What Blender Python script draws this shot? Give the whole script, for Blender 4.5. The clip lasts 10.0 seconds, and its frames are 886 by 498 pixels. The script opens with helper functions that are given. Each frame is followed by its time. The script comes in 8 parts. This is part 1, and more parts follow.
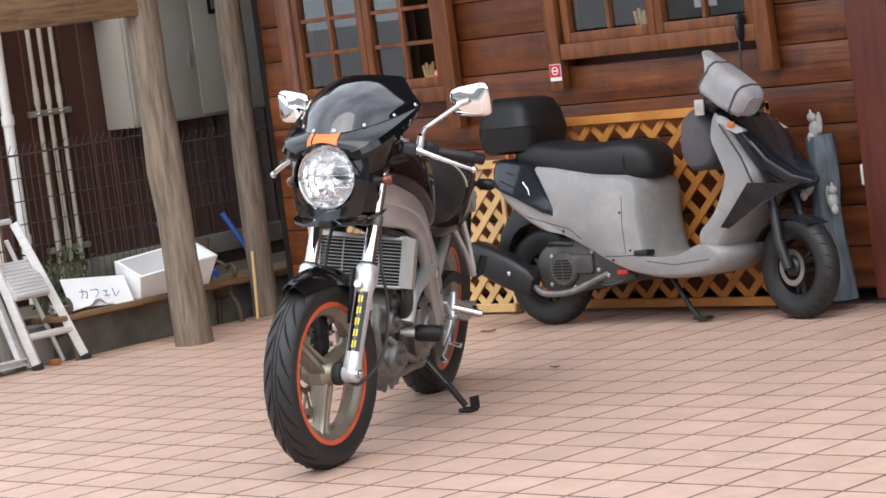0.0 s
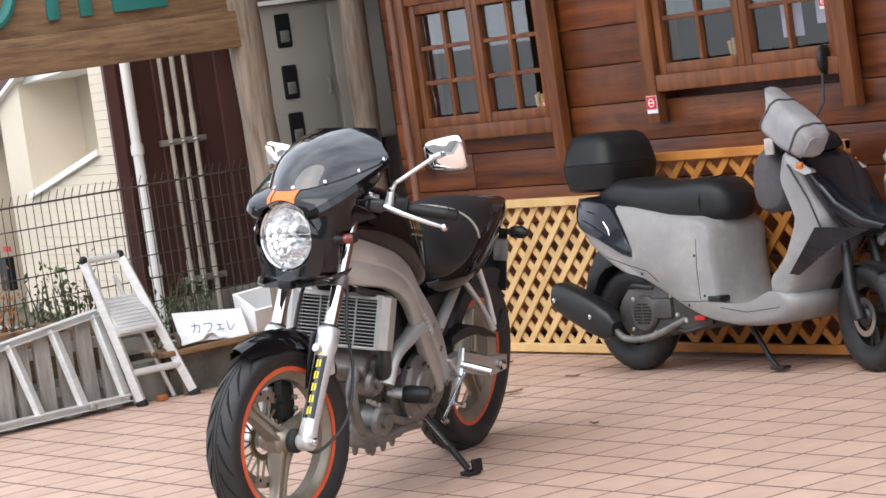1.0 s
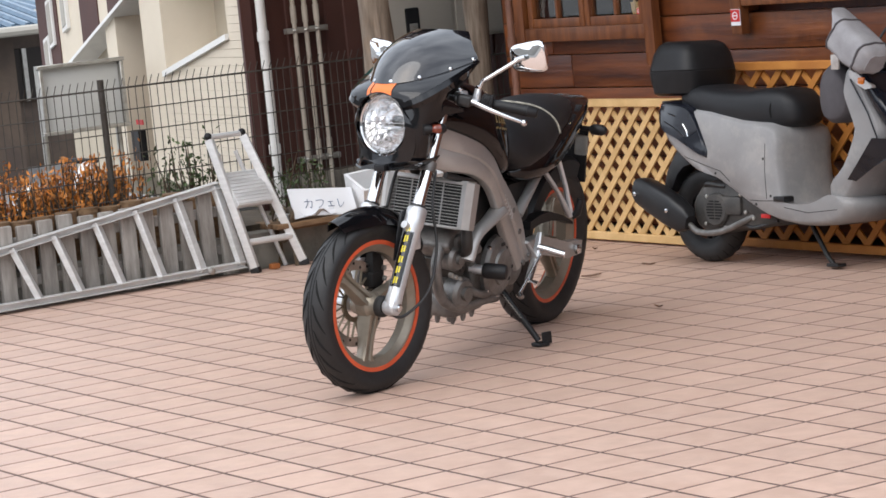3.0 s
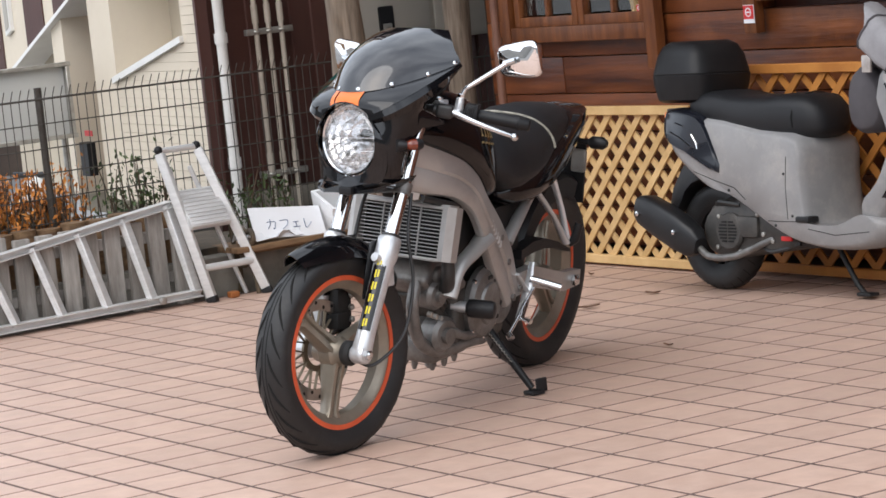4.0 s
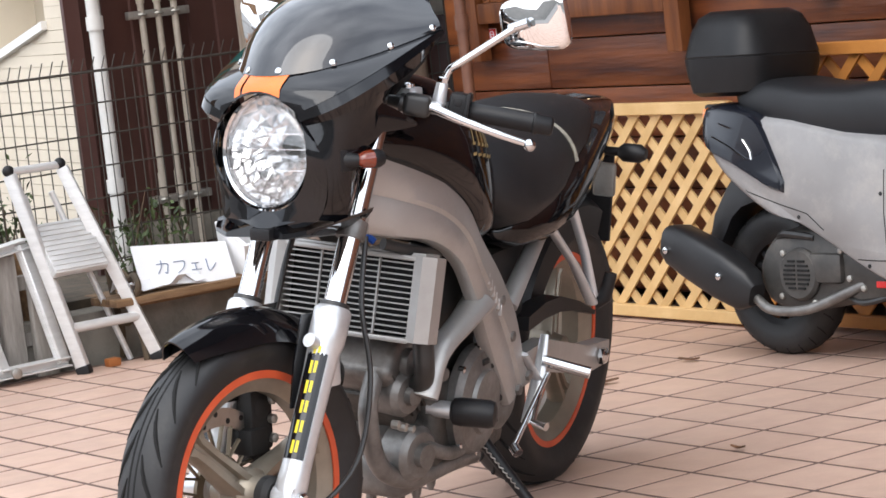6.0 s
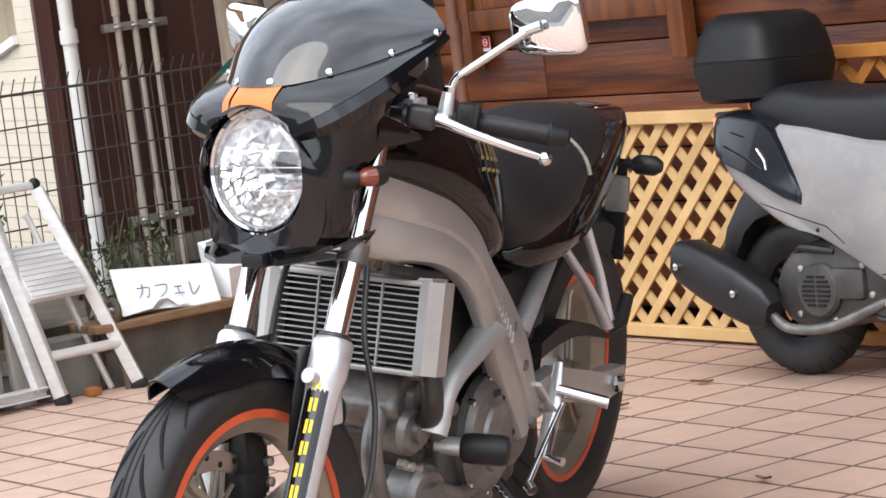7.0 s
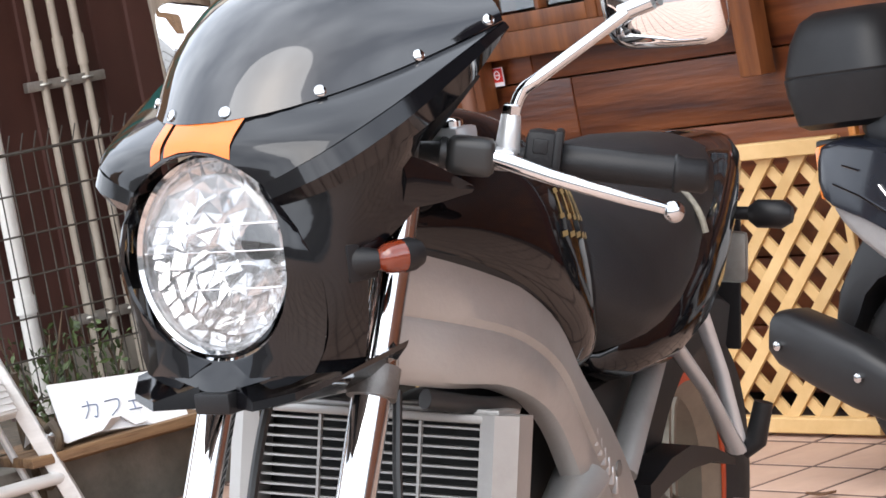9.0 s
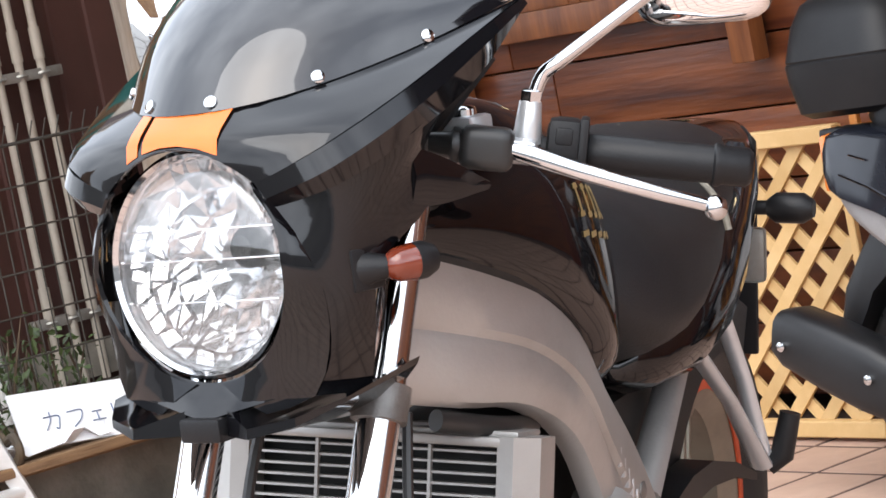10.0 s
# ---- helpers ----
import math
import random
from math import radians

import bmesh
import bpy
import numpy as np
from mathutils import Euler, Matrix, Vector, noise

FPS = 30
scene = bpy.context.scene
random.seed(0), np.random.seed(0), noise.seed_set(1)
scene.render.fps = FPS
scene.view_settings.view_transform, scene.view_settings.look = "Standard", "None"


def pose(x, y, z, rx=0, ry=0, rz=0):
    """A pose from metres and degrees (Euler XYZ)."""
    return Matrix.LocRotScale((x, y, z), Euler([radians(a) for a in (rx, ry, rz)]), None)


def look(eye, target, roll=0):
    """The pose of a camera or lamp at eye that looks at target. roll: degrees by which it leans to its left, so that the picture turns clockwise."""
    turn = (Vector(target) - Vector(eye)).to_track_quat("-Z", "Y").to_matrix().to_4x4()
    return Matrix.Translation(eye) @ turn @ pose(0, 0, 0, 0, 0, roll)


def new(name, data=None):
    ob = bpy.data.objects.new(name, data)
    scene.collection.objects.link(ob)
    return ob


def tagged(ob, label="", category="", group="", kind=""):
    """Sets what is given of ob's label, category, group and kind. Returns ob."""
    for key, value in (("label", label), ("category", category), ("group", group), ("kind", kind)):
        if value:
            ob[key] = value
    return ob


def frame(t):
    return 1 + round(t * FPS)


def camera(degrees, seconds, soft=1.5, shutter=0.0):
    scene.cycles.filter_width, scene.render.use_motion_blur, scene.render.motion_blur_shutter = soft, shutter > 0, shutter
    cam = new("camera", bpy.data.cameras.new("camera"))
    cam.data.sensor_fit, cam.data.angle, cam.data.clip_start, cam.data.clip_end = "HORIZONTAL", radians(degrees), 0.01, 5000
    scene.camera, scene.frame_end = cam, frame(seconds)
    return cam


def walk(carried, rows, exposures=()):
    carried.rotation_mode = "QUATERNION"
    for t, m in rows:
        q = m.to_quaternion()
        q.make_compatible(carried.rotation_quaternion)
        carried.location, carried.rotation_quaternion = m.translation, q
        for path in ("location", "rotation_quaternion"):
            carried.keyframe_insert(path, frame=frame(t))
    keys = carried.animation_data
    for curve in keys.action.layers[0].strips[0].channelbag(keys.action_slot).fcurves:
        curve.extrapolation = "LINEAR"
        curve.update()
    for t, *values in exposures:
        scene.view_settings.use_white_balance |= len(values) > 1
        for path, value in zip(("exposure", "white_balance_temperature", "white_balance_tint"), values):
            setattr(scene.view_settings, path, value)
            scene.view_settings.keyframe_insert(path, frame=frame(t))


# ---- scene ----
cam = camera(19.0, 10.0, soft=1.6)
PATH = [
    (0, look((5.753, -6.048, 1.439), (3.632, -3.944, 1.160), -7.47)),
    (0.5, look((5.587, -4.679, 1.332), (3.290, -2.767, 1.068), -8.57)),
    (1, look((6.405, -4.646, 1.462), (3.968, -2.912, 1.225), -8.13)),
    (1.5, look((6.955, -4.518, 1.528), (4.412, -2.947, 1.275), -5.81)),
    (2, look((7.308, -4.902, 1.510), (4.787, -3.301, 1.226), -4.43)),
    (2.5, look((7.464, -5.150, 1.530), (4.936, -3.571, 1.192), -5.43)),
    (4, look((6.193, -4.318, 1.470), (3.685, -2.709, 1.127), -5.95)),
    (4.5, look((5.272, -3.750, 1.369), (2.779, -2.115, 1.037), -5.44)),
    (5, look((4.485, -3.273, 1.338), (2.013, -1.608, 0.995), -6.19)),
    (5.5, look((3.929, -2.949, 1.278), (1.469, -1.265, 0.940), -6.42)),
    (7, look((3.295, -2.615, 1.241), (0.853, -0.903, 0.913), -7.34)),
    (7.5, look((2.866, -2.351, 1.185), (0.429, -0.626, 0.893), -8.20)),
    (8, look((2.474, -2.088, 1.173), (0.037, -0.361, 0.888), -8.52)),
    (8.5, look((2.071, -1.853, 1.147), (-0.353, -0.107, 0.872), -9.60)),
    (9, look((1.844, -1.708, 1.127), (-0.582, 0.038, 0.866), -10.61)),
    (9.5, look((1.656, -1.577, 1.101), (-0.773, 0.167, 0.858), -11.22)),
    (10, look((1.560, -1.570, 1.119), (-0.835, 0.215, 0.843), -11.23)),
]
walk(cam, PATH, exposures=((0, 0.83), (1, 0.93), (1.5, 0.92), (2, 0.81), (2.5, 0.65), (4, 0.58), (4.5, 0.70), (5, 0.83), (5.5, 0.92), (7, 1.02), (8.5, 1.12), (10, 1.17)))

# ---- world and light: bright overcast ----
world = bpy.data.worlds.new("overcast_sky")
scene.world = world
world.use_nodes = True
wn, wl = world.node_tree.nodes, world.node_tree.links
sky = wn.new("ShaderNodeTexSky")
sky.sky_type, sky.sun_disc = "NISHITA", False
sky.sun_elevation, sky.sun_rotation = radians(52), radians(140)
sky.air_density, sky.dust_density, sky.ozone_density = 1.0, 6.0, 1.0
cloud = wn.new("ShaderNodeTexNoise")
cloud.inputs["Scale"].default_value, cloud.inputs["Detail"].default_value = 2.2, 5
cloud_ramp = wn.new("ShaderNodeValToRGB")
cloud_ramp.color_ramp.elements[0].position, cloud_ramp.color_ramp.elements[0].color = 0.35, (4.9, 5.4, 6.25, 1)
cloud_ramp.color_ramp.elements[1].position, cloud_ramp.color_ramp.elements[1].color = 0.68, (10.8, 11.5, 12.6, 1)
cloud_mix = wn.new("ShaderNodeMix")
cloud_mix.data_type = "RGBA"
cloud_mix.inputs[0].default_value = 0.86
wl.new(cloud.outputs["Fac"], cloud_ramp.inputs["Fac"])
wl.new(sky.outputs["Color"], cloud_mix.inputs[6])
wl.new(cloud_ramp.outputs["Color"], cloud_mix.inputs[7])
wl.new(cloud_mix.outputs[2], wn["Background"].inputs["Color"])
wn["Background"].inputs["Strength"].default_value = 0.155

sun_data = bpy.data.lights.new("sun", "SUN")
sun_data.energy, sun_data.angle, sun_data.color = 0.8, radians(48), (1.0, 0.975, 0.95)
sun = new("sun", sun_data)
sun.matrix_world = look((2.5, -5.0, 8.0), (-0.8, 0.3, 0))


# ---- mesh helpers ----
SITE = Matrix.Identity(4)      # where the part of the place now being built stands


def bm_new():
    return bmesh.new()


def finish(bm, name, material, parent=None, label="", smooth=None, mats=()):
    """Links a bmesh as one mesh object."""
    bmesh.ops.recalc_face_normals(bm, faces=bm.faces)
    me = bpy.data.meshes.new(name)
    bm.to_mesh(me)
    bm.free()
    for m in (material, *mats):
        me.materials.append(m)
    if smooth is not None:
        for p in me.polygons:
            p.use_smooth = True
        me.set_sharp_from_angle(angle=radians(smooth))
    ob = new(name, me)
    if parent is not None:
        ob.parent = parent
    else:
        ob.matrix_world = SITE
    if label:
        tagged(ob, label)
    return ob


def part(name, bm, material, parent, label="", smooth=40):
    return finish(bm, name, material, parent, label, smooth)


def empty(name, m=None, label="", category="", group="", kind=""):
    ob = new(name)
    ob.matrix_world = SITE @ m if m is not None else SITE
    return tagged(ob, label, category, group, kind)


def box(bm, c, size, m=None, bevel=0.0, seg=2):
    """An axis-aligned bevelled box centred at c, then moved by m."""
    r = bmesh.ops.create_cube(bm, size=1.0)
    vs = r["verts"]
    for v in vs:
        v.co = Vector((v.co.x * size[0] + c[0], v.co.y * size[1] + c[1], v.co.z * size[2] + c[2]))
    if bevel:
        es = list({e for v in vs for e in v.link_edges})
        out = bmesh.ops.bevel(bm, geom=es, offset=bevel, segments=seg, profile=0.6, affect="EDGES")
        vs = list({v for f in out["faces"] for v in f.verts} | {v for v in vs if v.is_valid})
    if m is not None:
        for v in vs:
            v.co = m @ v.co
    return vs


def frame_of(d):
    d = Vector(d).normalized()
    a = Vector((0, 0, 1)) if abs(d.z) < 0.9 else Vector((0, 1, 0))
    s = d.cross(a).normalized()
    return s, s.cross(d).normalized()


def tube(bm, pts, radius, seg=12, caps=True, flat=1.0):
    """A round bar through pts; radius is a number or one for each point."""
    pts = [Vector(p) for p in pts]
    n = len(pts)
    rad = radius if isinstance(radius, (list, tuple)) else [radius] * n
    s, u = frame_of(pts[1] - pts[0])
    rings = []
    for i, p in enumerate(pts):
        d = (pts[min(i + 1, n - 1)] - pts[max(i - 1, 0)]).normalized()
        s = (s - d * s.dot(d)).normalized()
        u = s.cross(d)
        rings.append([bm.verts.new(p + (s * math.cos(a) + u * math.sin(a) * flat) * rad[i]) for a in (2 * math.pi * k / seg for k in range(seg))])
    for a, b in zip(rings, rings[1:]):
        for k in range(seg):
            bm.faces.new((a[k], a[(k + 1) % seg], b[(k + 1) % seg], b[k]))
    if caps:
        bm.faces.new(rings[0][::-1])
        bm.faces.new(rings[-1])
    return [v for r in rings for v in r]


def curve_pts(pts, n=6):
    """A smooth line through pts (Catmull-Rom)."""
    p = [Vector(q) for q in pts]
    p = [p[0] * 2 - p[1]] + p + [p[-1] * 2 - p[-2]]
    out = []
    for i in range(1, len(p) - 2):
        for k in range(n):
            t = k / n
            out.append(0.5 * ((2 * p[i]) + (p[i + 1] - p[i - 1]) * t + (2 * p[i - 1] - 5 * p[i] + 4 * p[i + 1] - p[i + 2]) * t * t + (3 * p[i] - p[i - 1] - 3 * p[i + 1] + p[i + 2]) * t ** 3))
    return out + [p[-2]]


def lathe(bm, profile, axis_o, axis_d, seg=32, closed=False):
    """Turns profile [(radius, along)] round an axis."""
    o, d = Vector(axis_o), Vector(axis_d).normalized()
    s, u = frame_of(d)
    rings = [[bm.verts.new(o + d * h + (s * math.cos(a) + u * math.sin(a)) * r) for a in (2 * math.pi * k / seg for k in range(seg))] for r, h in profile]
    pairs = list(zip(rings, rings[1:])) + ([(rings[-1], rings[0])] if closed else [])
    for a, b in pairs:
        for k in range(seg):
            bm.faces.new((a[k], a[(k + 1) % seg], b[(k + 1) % seg], b[k]))
    if not closed:
        for ring in (rings[0], rings[-1]):
            bm.faces.new(ring)
    return [v for r in rings for v in r]


def loft(bm, sections, caps=True, ring=True):
    """A skin over sections, lists of as many points each."""
    rows = [[bm.verts.new(Vector(p)) for p in s] for s in sections]
    n = len(rows[0])
    for a, b in zip(rows, rows[1:]):
        for k in range(n if ring else n - 1):
            bm.faces.new((a[k], a[(k + 1) % n], b[(k + 1) % n], b[k]))
    if caps and ring:
        bm.faces.new(rows[0][::-1])
        bm.faces.new(rows[-1])
    return [v for r in rows for v in r]


def plate(bm, outline, thick, m=None, holes=()):
    """A plate: outline [(a, b)] in the a-b plane, thick along c, centred; m moves it."""
    lo = [bm.verts.new((a, b, -thick / 2)) for a, b in outline]
    hi = [bm.verts.new((a, b, thick / 2)) for a, b in outline]
    n = len(outline)
    bm.faces.new(lo[::-1])
    bm.faces.new(hi)
    for k in range(n):
        bm.faces.new((lo[k], lo[(k + 1) % n], hi[(k + 1) % n], hi[k]))
    if m is not None:
        for v in lo + hi:
            v.co = m @ v.co
    return lo + hi


def shell(bm, grid, thick):
    """An open skin over grid (rows of points), given a thickness along its own normals."""
    g = [[Vector(p) for p in r] for r in grid]
    n, m = len(g), len(g[0])
    front, back = [], []
    for i in range(n):
        fr, bk = [], []
        for j in range(m):
            e1 = g[min(i + 1, n - 1)][j] - g[max(i - 1, 0)][j]
            e2 = g[i][min(j + 1, m - 1)] - g[i][max(j - 1, 0)]
            nn = e1.cross(e2)
            nn = nn.normalized() if nn.length > 1e-9 else Vector((0, 0, 1))
            fr.append(bm.verts.new(g[i][j] + nn * thick / 2))
            bk.append(bm.verts.new(g[i][j] - nn * thick / 2))
        front.append(fr)
        back.append(bk)
    for i in range(n - 1):
        for j in range(m - 1):
            bm.faces.new((front[i][j], front[i][j + 1], front[i + 1][j + 1], front[i + 1][j]))
            bm.faces.new((back[i][j], back[i + 1][j], back[i + 1][j + 1], back[i][j + 1]))
    rim = [(0, j) for j in range(m)] + [(i, m - 1) for i in range(1, n)] + [(n - 1, j) for j in range(m - 2, -1, -1)] + [(i, 0) for i in range(n - 2, 0, -1)]
    for (a, c), (d, e) in zip(rim, rim[1:] + rim[:1]):
        bm.faces.new((front[a][c], front[d][e], back[d][e], back[a][c]))


# ---- materials ----
def mat(name, color, rough=0.6, metal=0.0, color2=None, scale=8.0, detail=6, stretch=(1, 1, 1), bump=0.0, bump_scale=None,
        dirt=None, dirt_scale=3.0, dirt_amount=0.5, coat=0.0, per_object=0.0, rough_var=0.0, spec=0.5, lo=0.35, hi=0.65, emit=None, island=0.0):
    m = bpy.data.materials.new(name)
    m.use_nodes = True
    nt = m.node_tree
    N, Lk = nt.nodes, nt.links
    b = N["Principled BSDF"]
    b.inputs["Roughness"].default_value, b.inputs["Metallic"].default_value = rough, metal
    b.inputs["Coat Weight"].default_value, b.inputs["Coat Roughness"].default_value = coat, 0.04
    b.inputs["Specular IOR Level"].default_value = spec
    tc = N.new("ShaderNodeTexCoord")
    mp = N.new("ShaderNodeMapping")
    mp.inputs["Scale"].default_value = stretch
    Lk.new(tc.outputs["Object"], mp.inputs["Vector"])
    rand = N.new("ShaderNodeObjectInfo").outputs["Random"] if per_object else None
    if island:
        rand = N.new("ShaderNodeNewGeometry").outputs["Random Per Island"]
    if rand is not None:
        add = N.new("ShaderNodeVectorMath")
        add.operation = "ADD"
        mul = N.new("ShaderNodeMath")
        mul.operation = "MULTIPLY"
        mul.inputs[1].default_value = 37.0
        Lk.new(rand, mul.inputs[0])
        Lk.new(mp.outputs["Vector"], add.inputs[0])
        Lk.new(mul.outputs[0], add.inputs[1])
        vec = add.outputs[0]
    else:
        vec = mp.outputs["Vector"]
    no = N.new("ShaderNodeTexNoise")
    no.inputs["Scale"].default_value, no.inputs["Detail"].default_value, no.inputs["Roughness"].default_value = scale, detail, 0.6
    Lk.new(vec, no.inputs["Vector"])
    ramp = N.new("ShaderNodeValToRGB")
    c2 = color2 or tuple(c * 0.8 for c in color)
    ramp.color_ramp.elements[0].position, ramp.color_ramp.elements[0].color = lo, (*c2, 1)
    ramp.color_ramp.elements[1].position, ramp.color_ramp.elements[1].color = hi, (*color, 1)
    Lk.new(no.outputs["Fac"], ramp.inputs["Fac"])
    out = ramp.outputs["Color"]
    if dirt:
        dn = N.new("ShaderNodeTexNoise")
        dn.inputs["Scale"].default_value, dn.inputs["Detail"].default_value, dn.inputs["Roughness"].default_value = dirt_scale, 8, 0.7
        Lk.new(tc.outputs["Object"], dn.inputs["Vector"])
        dr = N.new("ShaderNodeMapRange")
        dr.inputs[1].default_value, dr.inputs[2].default_value, dr.inputs[4].default_value = 0.5, 0.72, dirt_amount
        Lk.new(dn.outputs["Fac"], dr.inputs[0])
        mx = N.new("ShaderNodeMix")
        mx.data_type = "RGBA"
        mx.inputs[7].default_value = (*dirt, 1)
        Lk.new(dr.outputs[0], mx.inputs[0])
        Lk.new(out, mx.inputs[6])
        out = mx.outputs[2]
    if rand is not None:
        hsv = N.new("ShaderNodeHueSaturation")
        mr = N.new("ShaderNodeMapRange")
        k = per_object or island
        mr.inputs[3].default_value, mr.inputs[4].default_value = 1 - k, 1 + k
        Lk.new(rand, mr.inputs[0])
        Lk.new(mr.outputs[0], hsv.inputs["Value"])
        Lk.new(out, hsv.inputs["Color"])
        out = hsv.outputs["Color"]
    Lk.new(out, b.inputs["Base Color"])
    if rough_var:
        rr = N.new("ShaderNodeMapRange")
        rr.inputs[3].default_value, rr.inputs[4].default_value = max(0.02, rough - rough_var), min(1, rough + rough_var)
        Lk.new(no.outputs["Fac"], rr.inputs[0])
        Lk.new(rr.outputs[0], b.inputs["Roughness"])
    if bump:
        bn = N.new("ShaderNodeTexNoise")
        bn.inputs["Scale"].default_value, bn.inputs["Detail"].default_value = bump_scale or scale * 4, 5
        Lk.new(vec, bn.inputs["Vector"])
        bp = N.new("ShaderNodeBump")
        bp.inputs["Strength"].default_value, bp.inputs["Distance"].default_value = bump, 0.01
        Lk.new(bn.outputs["Fac"], bp.inputs["Height"])
        Lk.new(bp.outputs["Normal"], b.inputs["Normal"])
    if emit:
        b.inputs["Emission Color"].default_value, b.inputs["Emission Strength"].default_value = (*emit[:3], 1), emit[3]
    return m


def thin_glass(name, tint=0.96):
    """A thin clear cover: straight-through light with a faint gloss."""
    m = bpy.data.materials.new(name)
    m.use_nodes = True
    N, Lk = m.node_tree.nodes, m.node_tree.links
    N.remove(N["Principled BSDF"])
    tr, gl, mx = N.new("ShaderNodeBsdfTransparent"), N.new("ShaderNodeBsdfGlossy"), N.new("ShaderNodeMixShader")
    tr.inputs["Color"].default_value = (tint, tint, tint, 1)
    gl.inputs["Roughness"].default_value = 0.01
    mx.inputs[0].default_value = 0.07
    Lk.new(tr.outputs[0], mx.inputs[1])
    Lk.new(gl.outputs[0], mx.inputs[2])
    Lk.new(mx.outputs[0], N["Material Output"].inputs["Surface"])
    return m


def glass(name, color=(1, 1, 1), rough=0.0, ior=1.45):
    m = bpy.data.materials.new(name)
    m.use_nodes = True
    b = m.node_tree.nodes["Principled BSDF"]
    b.inputs["Base Color"].default_value = (*color, 1)
    b.inputs["Transmission Weight"].default_value, b.inputs["Roughness"].default_value, b.inputs["IOR"].default_value = 1.0, rough, ior
    return m


TILE = mat("terracotta_tile", (0.525, 0.365, 0.288), 0.5, color2=(0.45, 0.30, 0.232), scale=14, per_object=0.055, bump=0.08, bump_scale=160, dirt=(0.33, 0.235, 0.195), dirt_scale=3.5, dirt_amount=0.4, rough_var=0.12)
TILE_FAR = mat("terracotta_tile_joined", (0.525, 0.365, 0.288), 0.5, color2=(0.45, 0.30, 0.232), scale=14, island=0.055, bump=0.08, bump_scale=160, dirt=(0.33, 0.235, 0.195), dirt_scale=3.5, dirt_amount=0.4, rough_var=0.12)
GROUT = mat("grout", (0.155, 0.098, 0.080), 0.95, color2=(0.09, 0.058, 0.05), scale=20)
LOG = mat("weathered_log", (0.235, 0.185, 0.14), 0.85, color2=(0.105, 0.078, 0.055), scale=5, stretch=(9, 9, 0.8), bump=0.5, bump_scale=9, dirt=(0.2, 0.12, 0.06), dirt_scale=6, dirt_amount=0.5)
BEAM = mat("weathered_beam", (0.23, 0.135, 0.065), 0.8, color2=(0.11, 0.06, 0.03), scale=5, stretch=(9, 0.8, 9), bump=0.4, bump_scale=9, dirt=(0.27, 0.17, 0.1), dirt_scale=4, dirt_amount=0.5)
CABIN = mat("stained_cabin_board", (0.180, 0.051, 0.0135), 0.40, color2=(0.046, 0.0105, 0.005), scale=3.2, stretch=(0.5, 6, 6), per_object=0.28, bump=0.25, bump_scale=10, dirt=(0.28, 0.092, 0.024), dirt_scale=2.2, dirt_amount=0.6, rough_var=0.15, detail=9, lo=0.32, hi=0.68)
TRIM = mat("stained_window_wood", (0.22, 0.074, 0.021), 0.42, color2=(0.095, 0.028, 0.009), scale=4, stretch=(5, 5, 0.7), per_object=0.12, bump=0.15, bump_scale=12)
REDPOST = mat("dark_red_post", (0.115, 0.026, 0.012), 0.5, color2=(0.06, 0.013, 0.008), scale=4, stretch=(5, 5, 0.5), bump=0.15)
LAT_PALE = mat("pale_lattice_wood", (0.64, 0.435, 0.205), 0.6, color2=(0.52, 0.33, 0.135), scale=6, stretch=(1, 1, 1), per_object=0.1, bump=0.15, bump_scale=40)
LAT_ORANGE = mat("orange_lattice_wood", (0.54, 0.22, 0.045), 0.6, color2=(0.42, 0.155, 0.03), scale=6, per_object=0.12, bump=0.15, bump_scale=40)
CONCRETE = mat("stained_concrete", (0.25, 0.225, 0.19), 0.9, color2=(0.13, 0.12, 0.10), scale=4, bump=0.4, bump_scale=40, dirt=(0.07, 0.065, 0.05), dirt_scale=2.5, dirt_amount=0.7)
GREYWOOD = mat("grey_weathered_wood", (0.34, 0.315, 0.285), 0.9, color2=(0.19, 0.17, 0.15), scale=6, stretch=(4, 4, 0.6), per_object=0.2, bump=0.4, bump_scale=30)
BROWNSIDE = mat("brown_siding", (0.075, 0.026, 0.019), 0.6, color2=(0.058, 0.02, 0.015), scale=2.0, bump=0.1, bump_scale=30, dirt=(0.09, 0.04, 0.03), dirt_amount=0.3)
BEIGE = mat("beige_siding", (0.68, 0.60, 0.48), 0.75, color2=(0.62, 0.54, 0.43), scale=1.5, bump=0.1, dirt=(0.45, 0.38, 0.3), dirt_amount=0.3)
# Darker copy of BEIGE: the shade of the recesses is put into the colour.
BEIGE_IN = mat("beige_recess_shade", (0.50, 0.435, 0.335), 0.85, color2=(0.45, 0.39, 0.30), scale=2)
WHITE = mat("white_paint", (0.78, 0.77, 0.74), 0.5, color2=(0.70, 0.69, 0.66), scale=6, dirt=(0.5, 0.48, 0.44), dirt_amount=0.3)
WARMGREY = mat("warm_grey_steel_box", (0.40, 0.375, 0.325), 0.55, color2=(0.37, 0.345, 0.30), scale=3, dirt=(0.3, 0.28, 0.24), dirt_amount=0.25)
PIPE_BEIGE = mat("beige_conduit", (0.48, 0.43, 0.36), 0.5, color2=(0.41, 0.36, 0.30), scale=6, dirt=(0.22, 0.16, 0.12), dirt_scale=8, dirt_amount=0.4)
COPPER = mat("copper_brown_pipe", (0.17, 0.075, 0.045), 0.45, color2=(0.12, 0.05, 0.03), scale=6)
WIRE = mat("dark_fence_wire", (0.085, 0.08, 0.07), 0.55, metal=0.3, color2=(0.06, 0.05, 0.04), scale=20)
